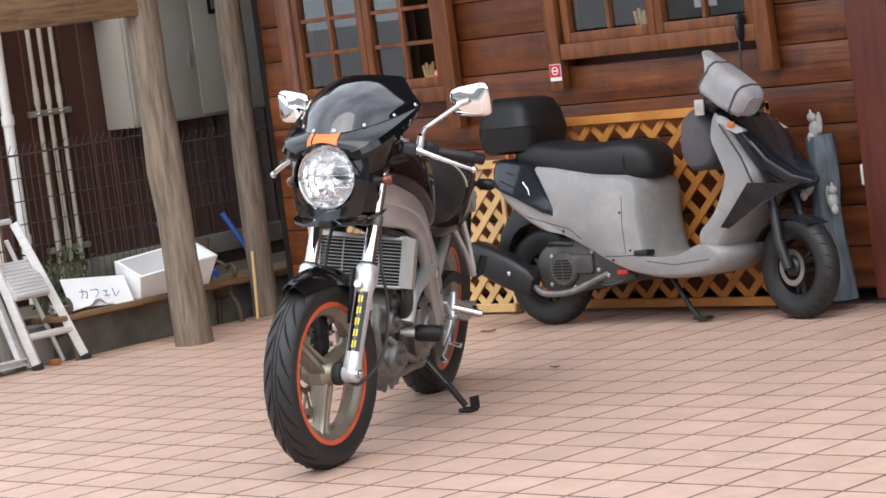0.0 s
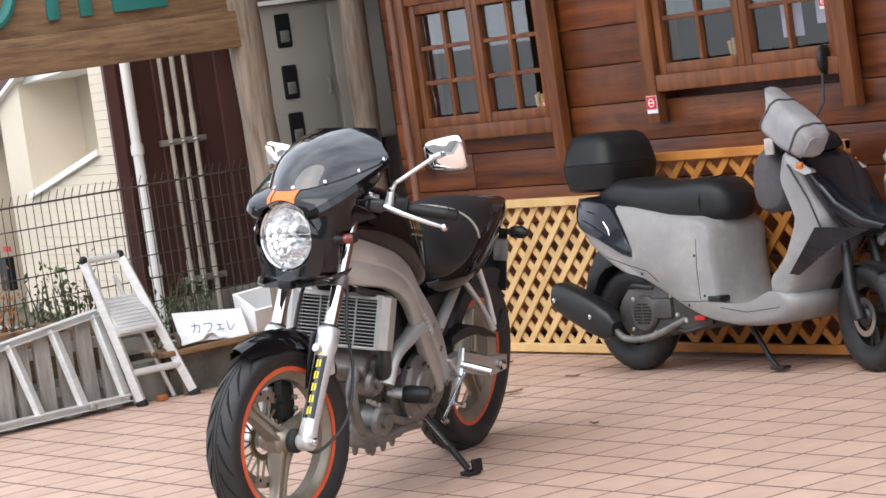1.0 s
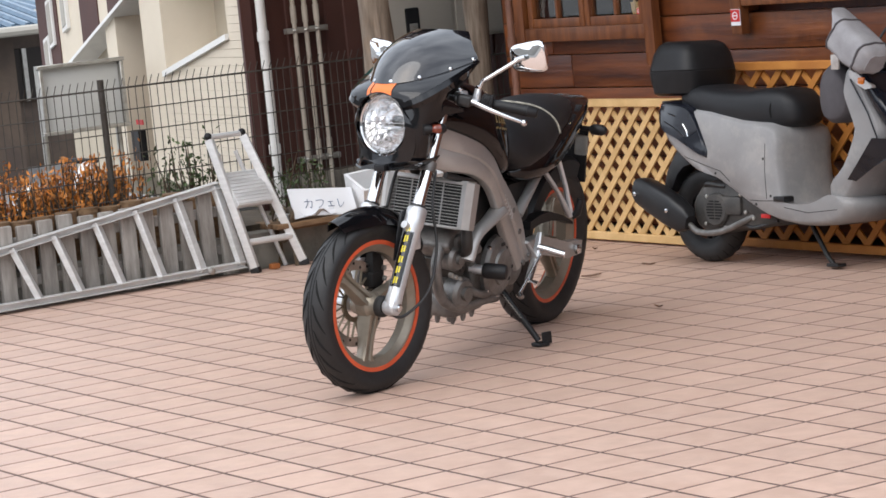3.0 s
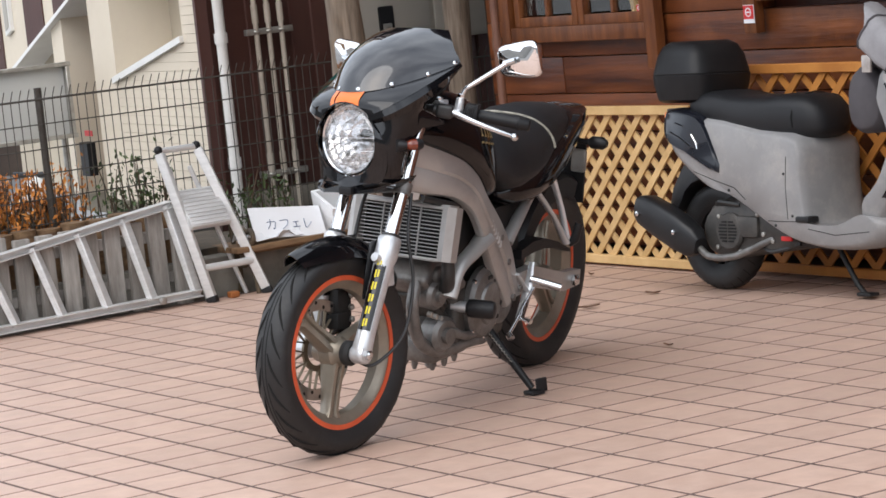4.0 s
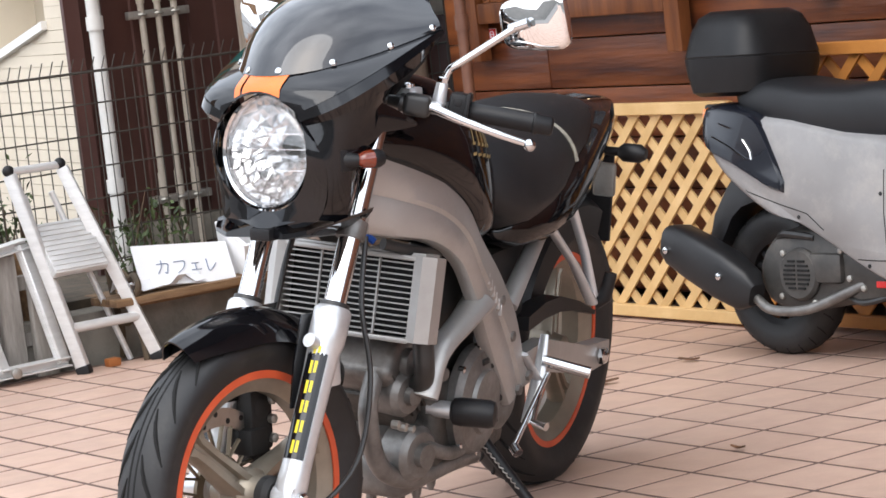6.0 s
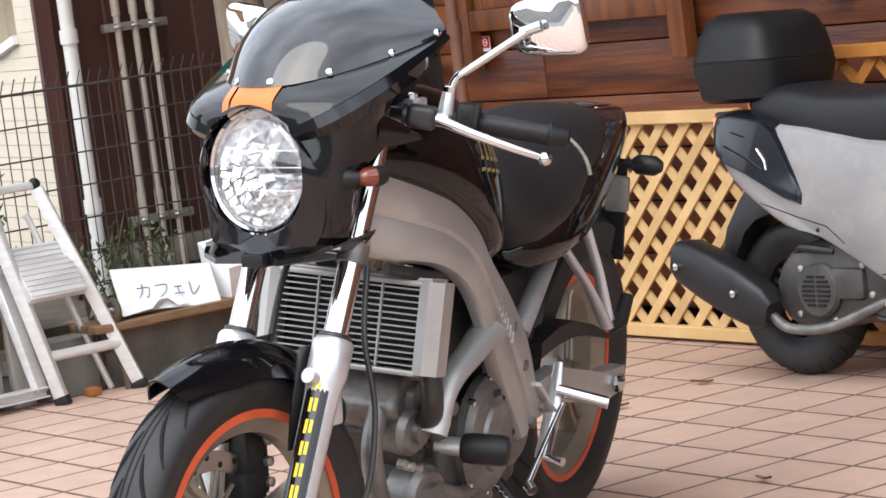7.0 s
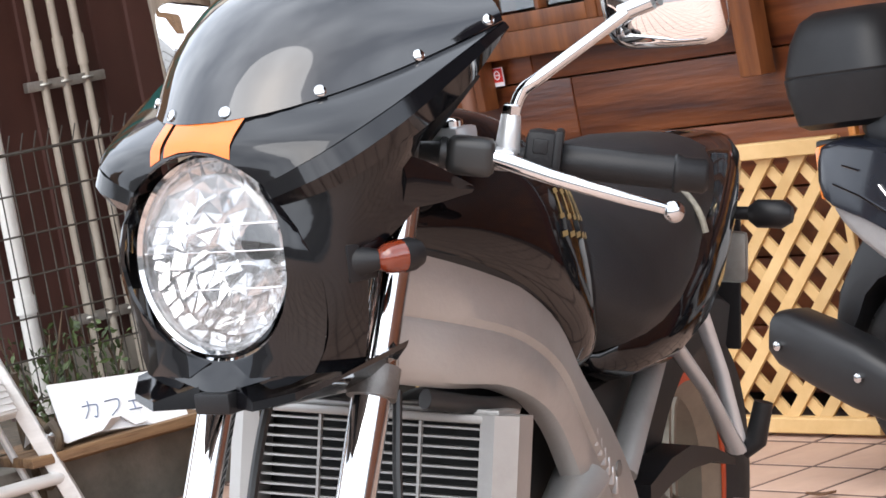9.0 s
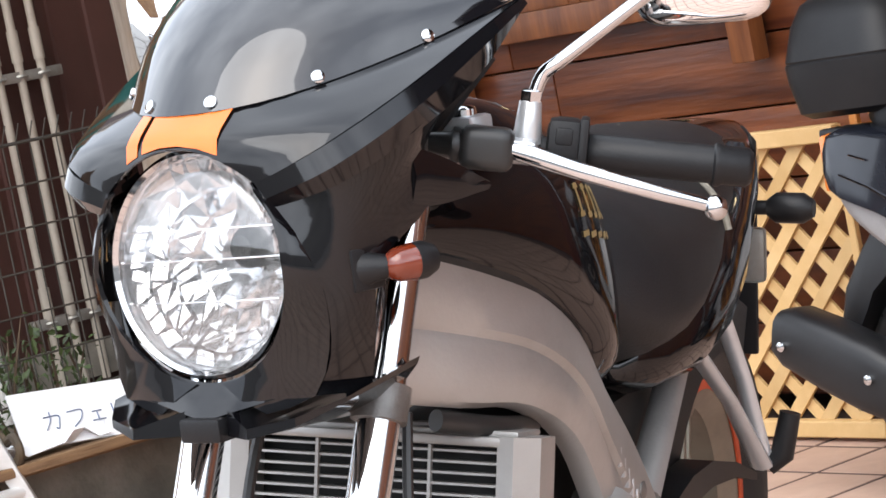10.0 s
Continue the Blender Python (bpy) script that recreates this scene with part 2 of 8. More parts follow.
ALU = mat("brushed_aluminium", (0.72, 0.72, 0.71), 0.42, metal=0.4, color2=(0.62, 0.62, 0.61), scale=9, stretch=(1, 1, 6), rough_var=0.1, dirt=(0.3, 0.29, 0.27), dirt_amount=0.4)
GALV = mat("galvanised_steel", (0.45, 0.44, 0.41), 0.45, metal=0.7, color2=(0.33, 0.31, 0.28), scale=20)
# Near-black brown: the darkness of an unlit room is put into the colour.
DARKROOM = mat("painted_room_darkness", (0.03, 0.024, 0.02), 0.9, color2=(0.02, 0.016, 0.014), scale=2)
PANE = glass("window_glass", (0.93, 0.96, 0.97), ior=1.62)
FOAM = mat("white_foam", (0.86, 0.87, 0.87), 0.7, color2=(0.80, 0.81, 0.82), scale=9, bump=0.1, bump_scale=90)
CARD = mat("white_card", (0.82, 0.83, 0.85), 0.6, color2=(0.77, 0.78, 0.80), scale=4)
INK = mat("faded_blue_ink", (0.16, 0.20, 0.30), 0.7)
SOIL = mat("soil", (0.10, 0.075, 0.05), 0.95, color2=(0.05, 0.04, 0.03), scale=12, bump=0.6, bump_scale=40)
ASPHALT = mat("worn_concrete_lot", (0.24, 0.235, 0.225), 0.9, color2=(0.17, 0.165, 0.16), scale=30, bump=0.3, bump_scale=120)
RED = mat("red_sticker", (0.62, 0.02, 0.02), 0.4)
BLACKPL = mat("black_plastic", (0.012, 0.012, 0.013), 0.45, color2=(0.009, 0.009, 0.010), scale=20, bump=0.06, bump_scale=300, spec=0.3)

# ================= setting =================
HERE = Matrix.Identity(4)
LEFT = pose(-0.383, 0.141, 0.000)       # planter, ladder, bench
CABIN_AT = pose(-0.182, 0.032, 0.048)
LATTICE_AT = pose(-0.411, 0.077, 0.000)
FENCE_AT = pose(0.128, 0.055, 0.000)
BLOCK_AT = pose(0.319, -0.281, 0.107)    # apartment block
P = 0.205          # tile pitch
JW = 0.0072        # half joint width
EDGE_X = -4.30     # terrace edge towards the planter
ground_bm = bm_new()
box(ground_bm, (-4, 0, -0.22), (400, 400, 0.3))
finish(ground_bm, "ground", ASPHALT)
tagged(bpy.data.objects["ground"], "worn pale concrete of the neighbouring lot", "ground", kind="structure")

floor_bm = bm_new()
box(floor_bm, ((EDGE_X + 9.0) / 2, -1.6, -0.0567), (9.0 - EDGE_X, 9.4, 0.11))
floor = finish(floor_bm, "floor", GROUT)
tagged(floor, "terrace bedding with dark joints between terracotta tiles", "floor", kind="structure")

SITE = LEFT
# ---- low planter wall beside the terrace ----
def planter_wall():
    root = empty("planter_wall", None, "low stained concrete planter wall with a timber capping", "wall", kind="structure")
    b = bm_new()
    box(b, (-4.09, 1.9, 0.03), (0.2, 4.6, 0.28), bevel=0.008)
    part("concrete_base", b, CONCRETE, root, smooth=30)
    b = bm_new()
    box(b, (-4.06, 2.35, 0.185), (0.3, 2.3, 0.035), bevel=0.006)
    part("capping", b, BEAM, root, "dark weathered timber capping")
    b = bm_new()
    box(b, (-4.5, 1.0, 0.1), (0.75, 6.0, 0.2))
    part("bed", b, SOIL, root, "dark planting soil")
    b = bm_new()
    box(b, (-4.09, -1.75, 0.03), (0.16, 3.4, 0.28), bevel=0.008)
    part("concrete_base", b, CONCRETE, root)
    return root

planter_wall()

def slat_edging():
    root = empty("slat_edging", None, "upright grey weathered timber slats along the planting bed", "edging", kind="structure")
    rng = random.Random(4)
    for k in range(27):
        y = -1.9 + k * 0.108
        b = bm_new()
        h = 0.40 + rng.uniform(-0.012, 0.012)
        box(b, (-3.965 + rng.uniform(-0.006, 0.006), y, h / 2), (0.03, 0.078, h), pose(0, 0, 0, rng.uniform(-0.6, 0.6), 0, 0), bevel=0.004, seg=1)
        part("slat", b, GREYWOOD, root)
    for z in (0.12, 0.31):
        b = bm_new()
        box(b, (-3.995, -0.5, z), (0.03, 2.9, 0.05), bevel=0.003, seg=1)
        part("rail", b, GREYWOOD, root)
    return root

slat_edging()

def log_palisade():
    """Brown half-round logs behind the slats."""
    root = empty("log_palisade", None, "row of short brown logs holding the planting soil", "edging", kind="structure")
    rng = random.Random(7)
    for k in range(26):
        y = -2.0 + k * 0.118
        b = bm_new()
        tube(b, [(-4.12, y, 0), (-4.12 + rng.uniform(-.01, .01), y, 0.41 + rng.uniform(-.015, .015))], 0.057, 10)
        part("log", b, BEAM, root)
    return root

log_palisade()

SITE = CABIN_AT
# ---- cabin ----
CY = 2.62
def cabin():
    root = empty("wall_cabin", None, "log cabin wall of horizontal reddish-brown stained boards", "wall", kind="structure")
    rng = random.Random(11)
    x0, x1 = -3.92, -0.28
    holes = [(-3.66, -2.60, 0.98, 1.60), (-1.92, -0.78, 1.11, 1.80)]
    bh, z, row = 0.168, 0.02, 0
    while z < 3.0:
        zt = z + bh - 0.004
        # free stretches of this row
        spans = [(x0, x1)]
        for a, c, lo, hi in holes:
            if zt > lo + 0.05 and z < hi - 0.05:
                spans = [s for p, q in spans for s in ((p, min(q, a)), (max(p, c), q)) if s[1] - s[0] > 0.02]
        for a, c in spans:
            cuts = [a] + sorted(rng.uniform(a + .3, c - .3) for _ in range(1 if c - a > 1.2 else 0)) + [c]
            for p, q in zip(cuts, cuts[1:]):
                b = bm_new()
                box(b, ((p + q) / 2, CY + 0.04, (z + zt) / 2), (q - p - 0.003, 0.06 + rng.uniform(-.006, .006), zt - z), bevel=0.005, seg=2)
                part("board", b, CABIN, root)
        z += bh
        row += 1
    b = bm_new()
    for a, c, lo, hi in [(x0, -3.66, 0, 3), (-2.60, -1.92, 0, 3), (-0.78, x1, 0, 3), (-3.66, -2.6, 0, 0.98), (-3.66, -2.6, 1.6, 3), (-1.92, -.78, 0, 1.11), (-1.92, -.78, 1.8, 3)]:
        box(b, ((a + c) / 2, CY + 0.10, (lo + hi) / 2), (c - a, 0.05, hi - lo))
    part("backing", b, REDPOST, root)
    return root

cabin()
b = bm_new()
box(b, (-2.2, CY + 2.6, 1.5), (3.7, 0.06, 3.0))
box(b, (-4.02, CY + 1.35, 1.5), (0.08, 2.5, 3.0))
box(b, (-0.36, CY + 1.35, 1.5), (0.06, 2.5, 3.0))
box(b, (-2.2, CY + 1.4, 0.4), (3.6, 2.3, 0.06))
tagged(finish(b, "wall_cabin_inside", DARKROOM), "inner walls of the cabin room, its dimness put into a near-black colour", "wall", kind="structure")
# Roof carried out past the wall: unseen eave added to darken boards and reflections.
b = bm_new()
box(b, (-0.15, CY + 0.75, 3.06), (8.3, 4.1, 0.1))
tagged(finish(b, "ceiling", DARKROOM), "dark cabin roof boarding with an unseen eave added to darken the terrace side", "ceiling", kind="structure")

def window(name, x0, x1, z0, z1, rows, label):
    """Casement pair with small panes, casings and a sill."""
    root = empty(name, None, label, "window", kind="structure")
    y = CY - 0.02
    for xa, ext in ((x0 - 0.05, 0.16), (x1 + 0.05, 0.16)):
        b = bm_new()
        box(b, (xa, y - 0.02, (z0 + z1) / 2 - ext / 2 + 0.02), (0.075, 0.05, z1 - z0 + ext + 0.12), bevel=0.006)
        part("casing", b, TRIM, root)
    b = bm_new()
    box(b, ((x0 + x1) / 2, y - 0.012, z0 - 0.035), (x1 - x0 + 0.02, 0.06, 0.07), bevel=0.006)
    part("window_sill", b, TRIM, root)
    b = bm_new()
    box(b, ((x0 + x1) / 2, y - 0.012, z1 + 0.03), (x1 - x0 + 0.02, 0.05, 0.06), bevel=0.006)
    part("head", b, TRIM, root)
    xm = (x0 + x1) / 2
    for a, c in ((x0, xm), (xm, x1)):
        s = bm_new()
        st = 0.045
        box(s, (a + st / 2, y, (z0 + z1) / 2), (st - .004, 0.045, z1 - z0), bevel=0.004)
        box(s, (c - st / 2, y, (z0 + z1) / 2), (st - .004, 0.045, z1 - z0), bevel=0.004)
        box(s, ((a + c) / 2, y, z0 + st / 2), (c - a - 2 * st, 0.043, st), bevel=0.004)
        box(s, ((a + c) / 2, y, z1 - st / 2), (c - a - 2 * st, 0.043, st), bevel=0.004)
        sash = part("sash", s, TRIM, root)
        gx0, gx1, gz0, gz1 = a + st, c - st, z0 + st, z1 - st
        mb = bm_new()
        box(mb, ((gx0 + gx1) / 2, y, (gz0 + gz1) / 2), (0.022, 0.03, gz1 - gz0), bevel=0.003, seg=1)
        part("muntin", mb, TRIM, sash)
        for k in range(1, rows):
            mb = bm_new()
            zz = gz0 + (gz1 - gz0) * k / rows
            box(mb, ((gx0 + gx1) / 2, y + 0.002, zz), (gx1 - gx0, 0.026, 0.02), bevel=0.003, seg=1)
            part("muntin", mb, TRIM, sash)
        for i in range(2):
            for k in range(rows):
                pb = bm_new()
                w = (gx1 - gx0) / 2
                h = (gz1 - gz0) / rows
                box(pb, (gx0 + w * (i + 0.5), y + 0.004, gz0 + h * (k + 0.5)), (w - 0.018, 0.004, h - 0.016))
                p = part("pane", pb, PANE, sash, smooth=None)
                p.visible_shadow = False
    return root

window("window_1", -3.62, -2.64, 1.0, 1.58, 3, "stained wooden casement window with small dark panes")
window("window_2", -1.88, -0.82, 1.13, 1.78, 3, "stained wooden casement window with small dark panes and stickers")

# dark red corner post
b = bm_new()
box(b, (-0.17, CY - 0.06, 1.5), (0.20, 0.24, 3.0), bevel=0.012)
tagged(finish(b, "corner_post", REDPOST, smooth=40), "broad dark red painted timber corner post of the cabin", "post", kind="structure")
b = bm_new()
box(b, (3.43, CY + 0.1, 1.5), (7.0, 0.12, 3.0))
tagged(finish(b, "wall_side", CABIN), "plain stained board wall beyond the corner post", "wall", kind="structure")

SITE = LEFT
# ---- log posts and sign beam ----
def log_post(x, y, h, r, lean=(0, 0), seed=1):
    root = empty("log_post", pose(x, y, 0), "tall round weathered log post standing on the terrace", "post", "log posts")
    rng = random.Random(seed)
    b = bm_new()
    n = 14
    pts = [(lean[0] * k / n + rng.uniform(-.004, .004), lean[1] * k / n + rng.uniform(-.004, .004), h * k / n) for k in range(n + 1)]
    rad = [r * (1.0 + 0.05 * math.sin(k * 1.7 + seed) - 0.12 * k / n) for k in range(n + 1)]
    vs = tube(b, pts, rad, 18)
    for v in vs:
        a = math.atan2(v.co.y, v.co.x)
        f = 1 + 0.03 * math.sin(5 * a + v.co.z) + 0.02 * math.sin(11 * a - 3 * v.co.z)
        v.co.x *= f
        v.co.y *= f
    part("trunk", b, LOG, root, smooth=60)
    return root

log_post(-3.45, 1.62, 2.9, 0.086, (-0.02, -0.07), 1)
log_post(-3.84, 2.42, 2.9, 0.066, (0.0, 0.03), 3)

def sign_beam():
    root = empty("sign_beam", None, "weathered overhead timber beam carrying a plank sign with green letters", "sign")
    b = bm_new()
    box(b, (-3.45, -0.6, 1.63), (0.09, 4.3, 0.165), bevel=0.008)
    part("beam", b, BEAM, root)
    b = bm_new()
    box(b, (-3.47, -0.6, 1.923), (0.06, 4.3, 0.424), bevel=0.008)
    part("plank", b, BEAM, root)
    teal = mat("teal_letter_paint", (0.02, 0.16, 0.14), 0.5)
    # lower ends of letters: a round one, two uprights, a block
    b = bm_new()
    tube(b, [(-3.43, 0.30 + 0.13 * math.cos(a), 1.93 + 0.16 * math.sin(a)) for a in (math.pi * 2 * k / 24 for k in range(25))], 0.028, 8)
    part("letter", b, teal, root)
    for y in (0.62, 0.78):
        b = bm_new()
        box(b, (-3.43, y, 1.95), (0.02, 0.055, 0.36), bevel=0.004)
        part("letter", b, teal, root)
    b = bm_new()
    box(b, (-3.43, 1.05, 1.95), (0.02, 0.27, 0.36), bevel=0.004)
    part("letter", b, teal, root)
    return root

sign_beam()

SITE = LATTICE_AT
# ---- lattice panels ----
def lattice(x0, x1, z0, z1, y, wood, label, cell=0.098, stile=0.022):
    root = empty("lattice_panel", pose(x0, y, 0), label, "lattice", "lattice panels")
    w = x1 - x0
    fw = 0.038
    for c, s in (((w / 2, -0.008, z0 + fw / 2), (w, 0.03, fw)), ((w / 2, -0.008, z1 - fw / 2), (w, 0.03, fw)), ((0.011, 0.004, (z0 + z1) / 2), (0.022, 0.018, z1 - z0)), ((w - stile / 2, 0.004 - 0.012 * (stile > 0.03), (z0 + z1) / 2), (stile, 0.018 + 0.014 * (stile > 0.03), z1 - z0 - 0.004))):
        b = bm_new()
        box(b, c, s, bevel=0.003, seg=1)
        part("frame_bar", b, wood, root)
    h = z1 - z0
    sw = 0.031
    for sgn, yy in ((1, 0.0), (-1, 0.009)):
        step = cell * math.sqrt(2)
        k0 = -int(h / step) - 1
        for k in range(k0, int(w / step) + int(h / step) + 2):
            # strip x = a + sgn * (z - z0), clipped to the panel
            a = k * step + (0 if sgn > 0 else 0.5 * step)
            if sgn > 0:
                t0, t1 = max(0, -a), min(h, w - a)
            else:
                t0, t1 = max(0, a - w), min(h, a)
            if t1 - t0 < 0.03:
                continue
            t0, t1 = t0 + 0.014, t1 - 0.014
            p = Vector((a + sgn * t0, yy, z0 + t0))
            q = Vector((a + sgn * t1, yy, z0 + t1))
            d = (q - p)
            b = bm_new()
            box(b, (0, 0, 0), (d.length, 0.008, sw), Matrix.Translation((p + q) / 2) @ Matrix.Rotation(-math.atan2(d.z, d.x), 4, "Y"))
            part("strip", b, wood, root, smooth=None)
    return root

lattice(-3.35, -2.02, 0.01, 0.70, 2.42, LAT_PALE, "pale new wooden lattice panel standing against the cabin", 0.078)
lattice(-2.00, -0.50, 0.02, 0.86, 2.44, LAT_ORANGE, "orange-brown stained wooden lattice panel against the cabin", 0.098, 0.045)

SITE = FENCE_AT
# ---- wire fence ----
def fence_panel(y0, y1, z0, z1, x, label, posts=()):
    root = empty("wire_fence", pose(x, 0, 0), label, "fence", "wire fence panels", kind="structure")
    b = bm_new()
    n = int((y1 - y0) / 0.040)
    for k in range(n + 1):
        y = y0 + (y1 - y0) * k / n
        tube(b, [(0, y, z0), (0, y, z1 - 0.05), (0.035, y, z1 + 0.0)], 0.0022, 5)
    part("upright_wire", b, WIRE, root)
    m = max(2, int((z1 - z0) / 0.115))
    b = bm_new()
    for k in range(m + 1):
        z = z0 + 0.01 + (z1 - 0.06 - z0) * k / m
        tube(b, [(0.004, y0, z), (0.004, y1, z)], 0.003 if k < m else 0.005, 5)
    part("cross_wire", b, WIRE, root)
    for y in posts:
        b = bm_new()
        tube(b, [(-0.03, y, 0.0), (-0.03, y, z1)], 0.017, 10)
        part("post", b, WIRE, root, "black steel fence post")
    return root

fence_panel(-2.2, 2.38, 0.30, 1.02, -4.7, "long dark green wire mesh fence on the planting bed", (-1.5, 0.52))
fence_panel(2.40, 4.1, 0.56, 0.95, -4.7, "short wire mesh fence panel in front of the meter box")

SITE = BLOCK_AT
# ---- apartment block: brown wall, conduits, meter box, beige side with balconies ----
def apartment():
    root = empty("apartment_building", None, "two-storey apartment building with brown and beige siding", "building")
    b = bm_new()
    n = 34
    line = [(-5.425, 1.95)]
    for k in range(n):
        y = 1.95 + 4.1 * k / n
        line += [(-5.400, y), (-5.400, y + 0.012), (-5.393, y + 0.018), (-5.393, y + 0.108)]
    line += [(-5.400, 6.05), (-5.425, 6.05)]
    loft(b, [[(x, y, z) for x, y in line] for z in (0.0, 5.0)])
    part("wall", b, BROWNSIDE, root, "dark brown upright metal siding", smooth=30)
    b = bm_new()
    box(b, (-5.37, 3.0, 0.21), (0.05, 2.3, 0.1), bevel=0.004)
    part("plinth", b, CONCRETE, root, "pale concrete plinth")
    # side wall receding from the corner
    C = Vector((-5.42, 1.96, 0))
    u = Vector((-0.995, 0.1, 0))
    nrm = Vector((-0.1, -0.995, 0))
    M = Matrix((( u.x, nrm.x, 0, C.x), (u.y, nrm.y, 0, C.y), (0, 0, 1, 0), (0, 0, 0, 1)))
    def slab(name, u0, u1, z0, z1, d0, d1, m, label="", z0b=None, z1b=None):
        """A block on the side wall; the far end may stand lower."""
        z0b = z0 if z0b is None else z0b
        z1b = z1 if z1b is None else z1b
        bb = bm_new()
        loft(bb, [[M @ Vector((uu, d, z)) for d, z in ((d0, a), (d1, a), (d1, c), (d0, c))] for uu, a, c in ((u0, z0, z1), (u1, z0b, z1b))])
        return part(name, bb, m, root, label, smooth=None)
    # near bay: courses of siding under and beside the balcony opening
    def coping(q):
        return 1.035 - 0.20 * (q - 0.20)
    z = 0.2
    while z < 4.6:
        end = 1.17 if z < coping(1.17) - 0.05 else max(0.20, 0.20 + (0.985 - z) / 0.20)
        slab("siding_course", -0.02, min(end, 1.17), z, z + 0.043, -0.1, 0.012, BEIGE)
        z += 0.045
    slab("parapet", 0.18, 1.17, 0.62, coping(0.18) - 0.02, -0.08, 0.006, BEIGE, "", 0.62, coping(1.17) - 0.02)
    slab("ledge", 0.19, 1.19, coping(0.19) - 0.022, coping(0.19) + 0.010, -0.30, 0.035, WHITE, "white metal parapet coping", coping(1.19) - 0.022, coping(1.19) + 0.010)
    slab("balcony_back", 0.18, 1.19, 0.7, 1.62, -0.40, -0.32, BEIGE_IN, "recess behind the parapet in shade-darkened beige")
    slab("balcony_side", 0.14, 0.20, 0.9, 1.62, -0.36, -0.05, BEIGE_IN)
    slab("balcony_ceiling", 0.14, 1.19, 1.48, 1.54, -0.36, -0.02, WHITE, "pale soffit over the recess", 1.42, 1.48)
    # storey line: falls away towards the far end
    def band(q):
        return 1.50 - 0.345 * (q - 0.98)
    slab("pillar", 1.17, 1.50, 0.2, band(1.17), -0.4, 0.012, BEIGE, "beige stucco pillar", 0.2, band(1.50))
    slab("pillar", 1.94, 2.12, 0.2, band(1.94), -0.4, 0.012, BEIGE, "beige stucco pillar", 0.2, band(2.12))
    slab("entry_recess", 1.50, 1.94, 0.2, band(1.94), -0.42, -0.28, BEIGE_IN, "entry recess in shade-darkened beige")
    slab("entry_edge", 1.49, 1.53, 0.2, band(1.53), -0.28, 0.0, COPPER, "dark brown jamb of the entry")
    slab("floor_band", 0.98, 2.95, band(0.98), band(0.98) + 0.022, -0.3, 0.05, WHITE, "white band under the upper storey", band(2.95), band(2.95) + 0.022)
    for u0, u1, m, label in ((0.18, 1.17, BEIGE, ""), (1.17, 2.02, BROWNSIDE, "brown siding panel"), (2.02, 2.20, BEIGE, ""), (2.20, 2.52, BROWNSIDE, "brown siding panel"), (2.52, 2.96, BEIGE, ""), (2.96, 3.35, BROWNSIDE, "brown siding panel")):
        lo = max(0.2, 1.54 if u0 < 1 else band(u0) + 0.022)
        slab("upper_wall", u0, u1, lo, 4.0 if u0 < 2.9 else 2.6, -0.4, 0.012 + 0.008 * (m is BROWNSIDE), m, label, 1.54 if u0 < 1 else band(u1) + 0.022, 4.0 if u0 < 2.9 else 2.3)
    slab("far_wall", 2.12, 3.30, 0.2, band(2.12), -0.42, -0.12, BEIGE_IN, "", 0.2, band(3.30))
    slab("eave", 2.90, 3.62, 1.62, 1.68, -0.3, 0.22, WHITE, "white roof eave", 1.36, 1.42)
    for u0, z0 in ((2.74, 1.12), (3.02, 1.02), (3.14, 0.78)):
        slab("upper_window", u0, u0 + 0.10, z0, z0 + 0.30, 0.0, 0.035, WHITE, "narrow white framed window", z0 - 0.03, z0 + 0.27)
        slab("window_pane", u0 + 0.02, u0 + 0.08, z0 + 0.025, z0 + 0.27, 0.03, 0.040, WARMGREY, "pale blind behind the pane", z0, z0 + 0.245)
    b = bm_new()
    box(b, M @ Vector((1.56, 0.05, band(1.5) - 0.03)), (0.05, 0.07, 0.05), bevel=0.015)
    part("wall_lamp", b, WARMGREY, root, "small round wall lamp")
    slab("corner_trim", -0.045, -0.015, 0.2, 4.6, -0.03, 0.03, BROWNSIDE, "brown metal corner trim")
    slab("body", 0.6, 3.30, 0.0, 1.9, -3.0, -0.45, BEIGE_IN, "", 0.0, 1.5)
    # notice box on the side wall
    slab("notice_box", 1.62, 1.74, 0.32, 0.50, 0.012, 0.06, BLACKPL, "black box on the wall")
    slab("notice", 1.64, 1.75, 0.53, 0.56, 0.012, 0.018, RED, "small red notice")
    return root

apartment()

def downpipe(x, y, z1, r, m, name, label, bands=(0.6, 1.2), z0=0.1):
    root = empty(name, pose(x, y, 0), label, "pipe", kind="structure")
    b = bm_new()
    tube(b, [(0, 0, z0), (0, 0, z1)], r, 14)
    part("pipe", b, m, root)
    for z in bands:
        b = bm_new()
        tube(b, [(0, 0, z - 0.025), (0, 0, z + 0.025)], r * 1.25, 14)
        part("socket", b, m, root)
    return root

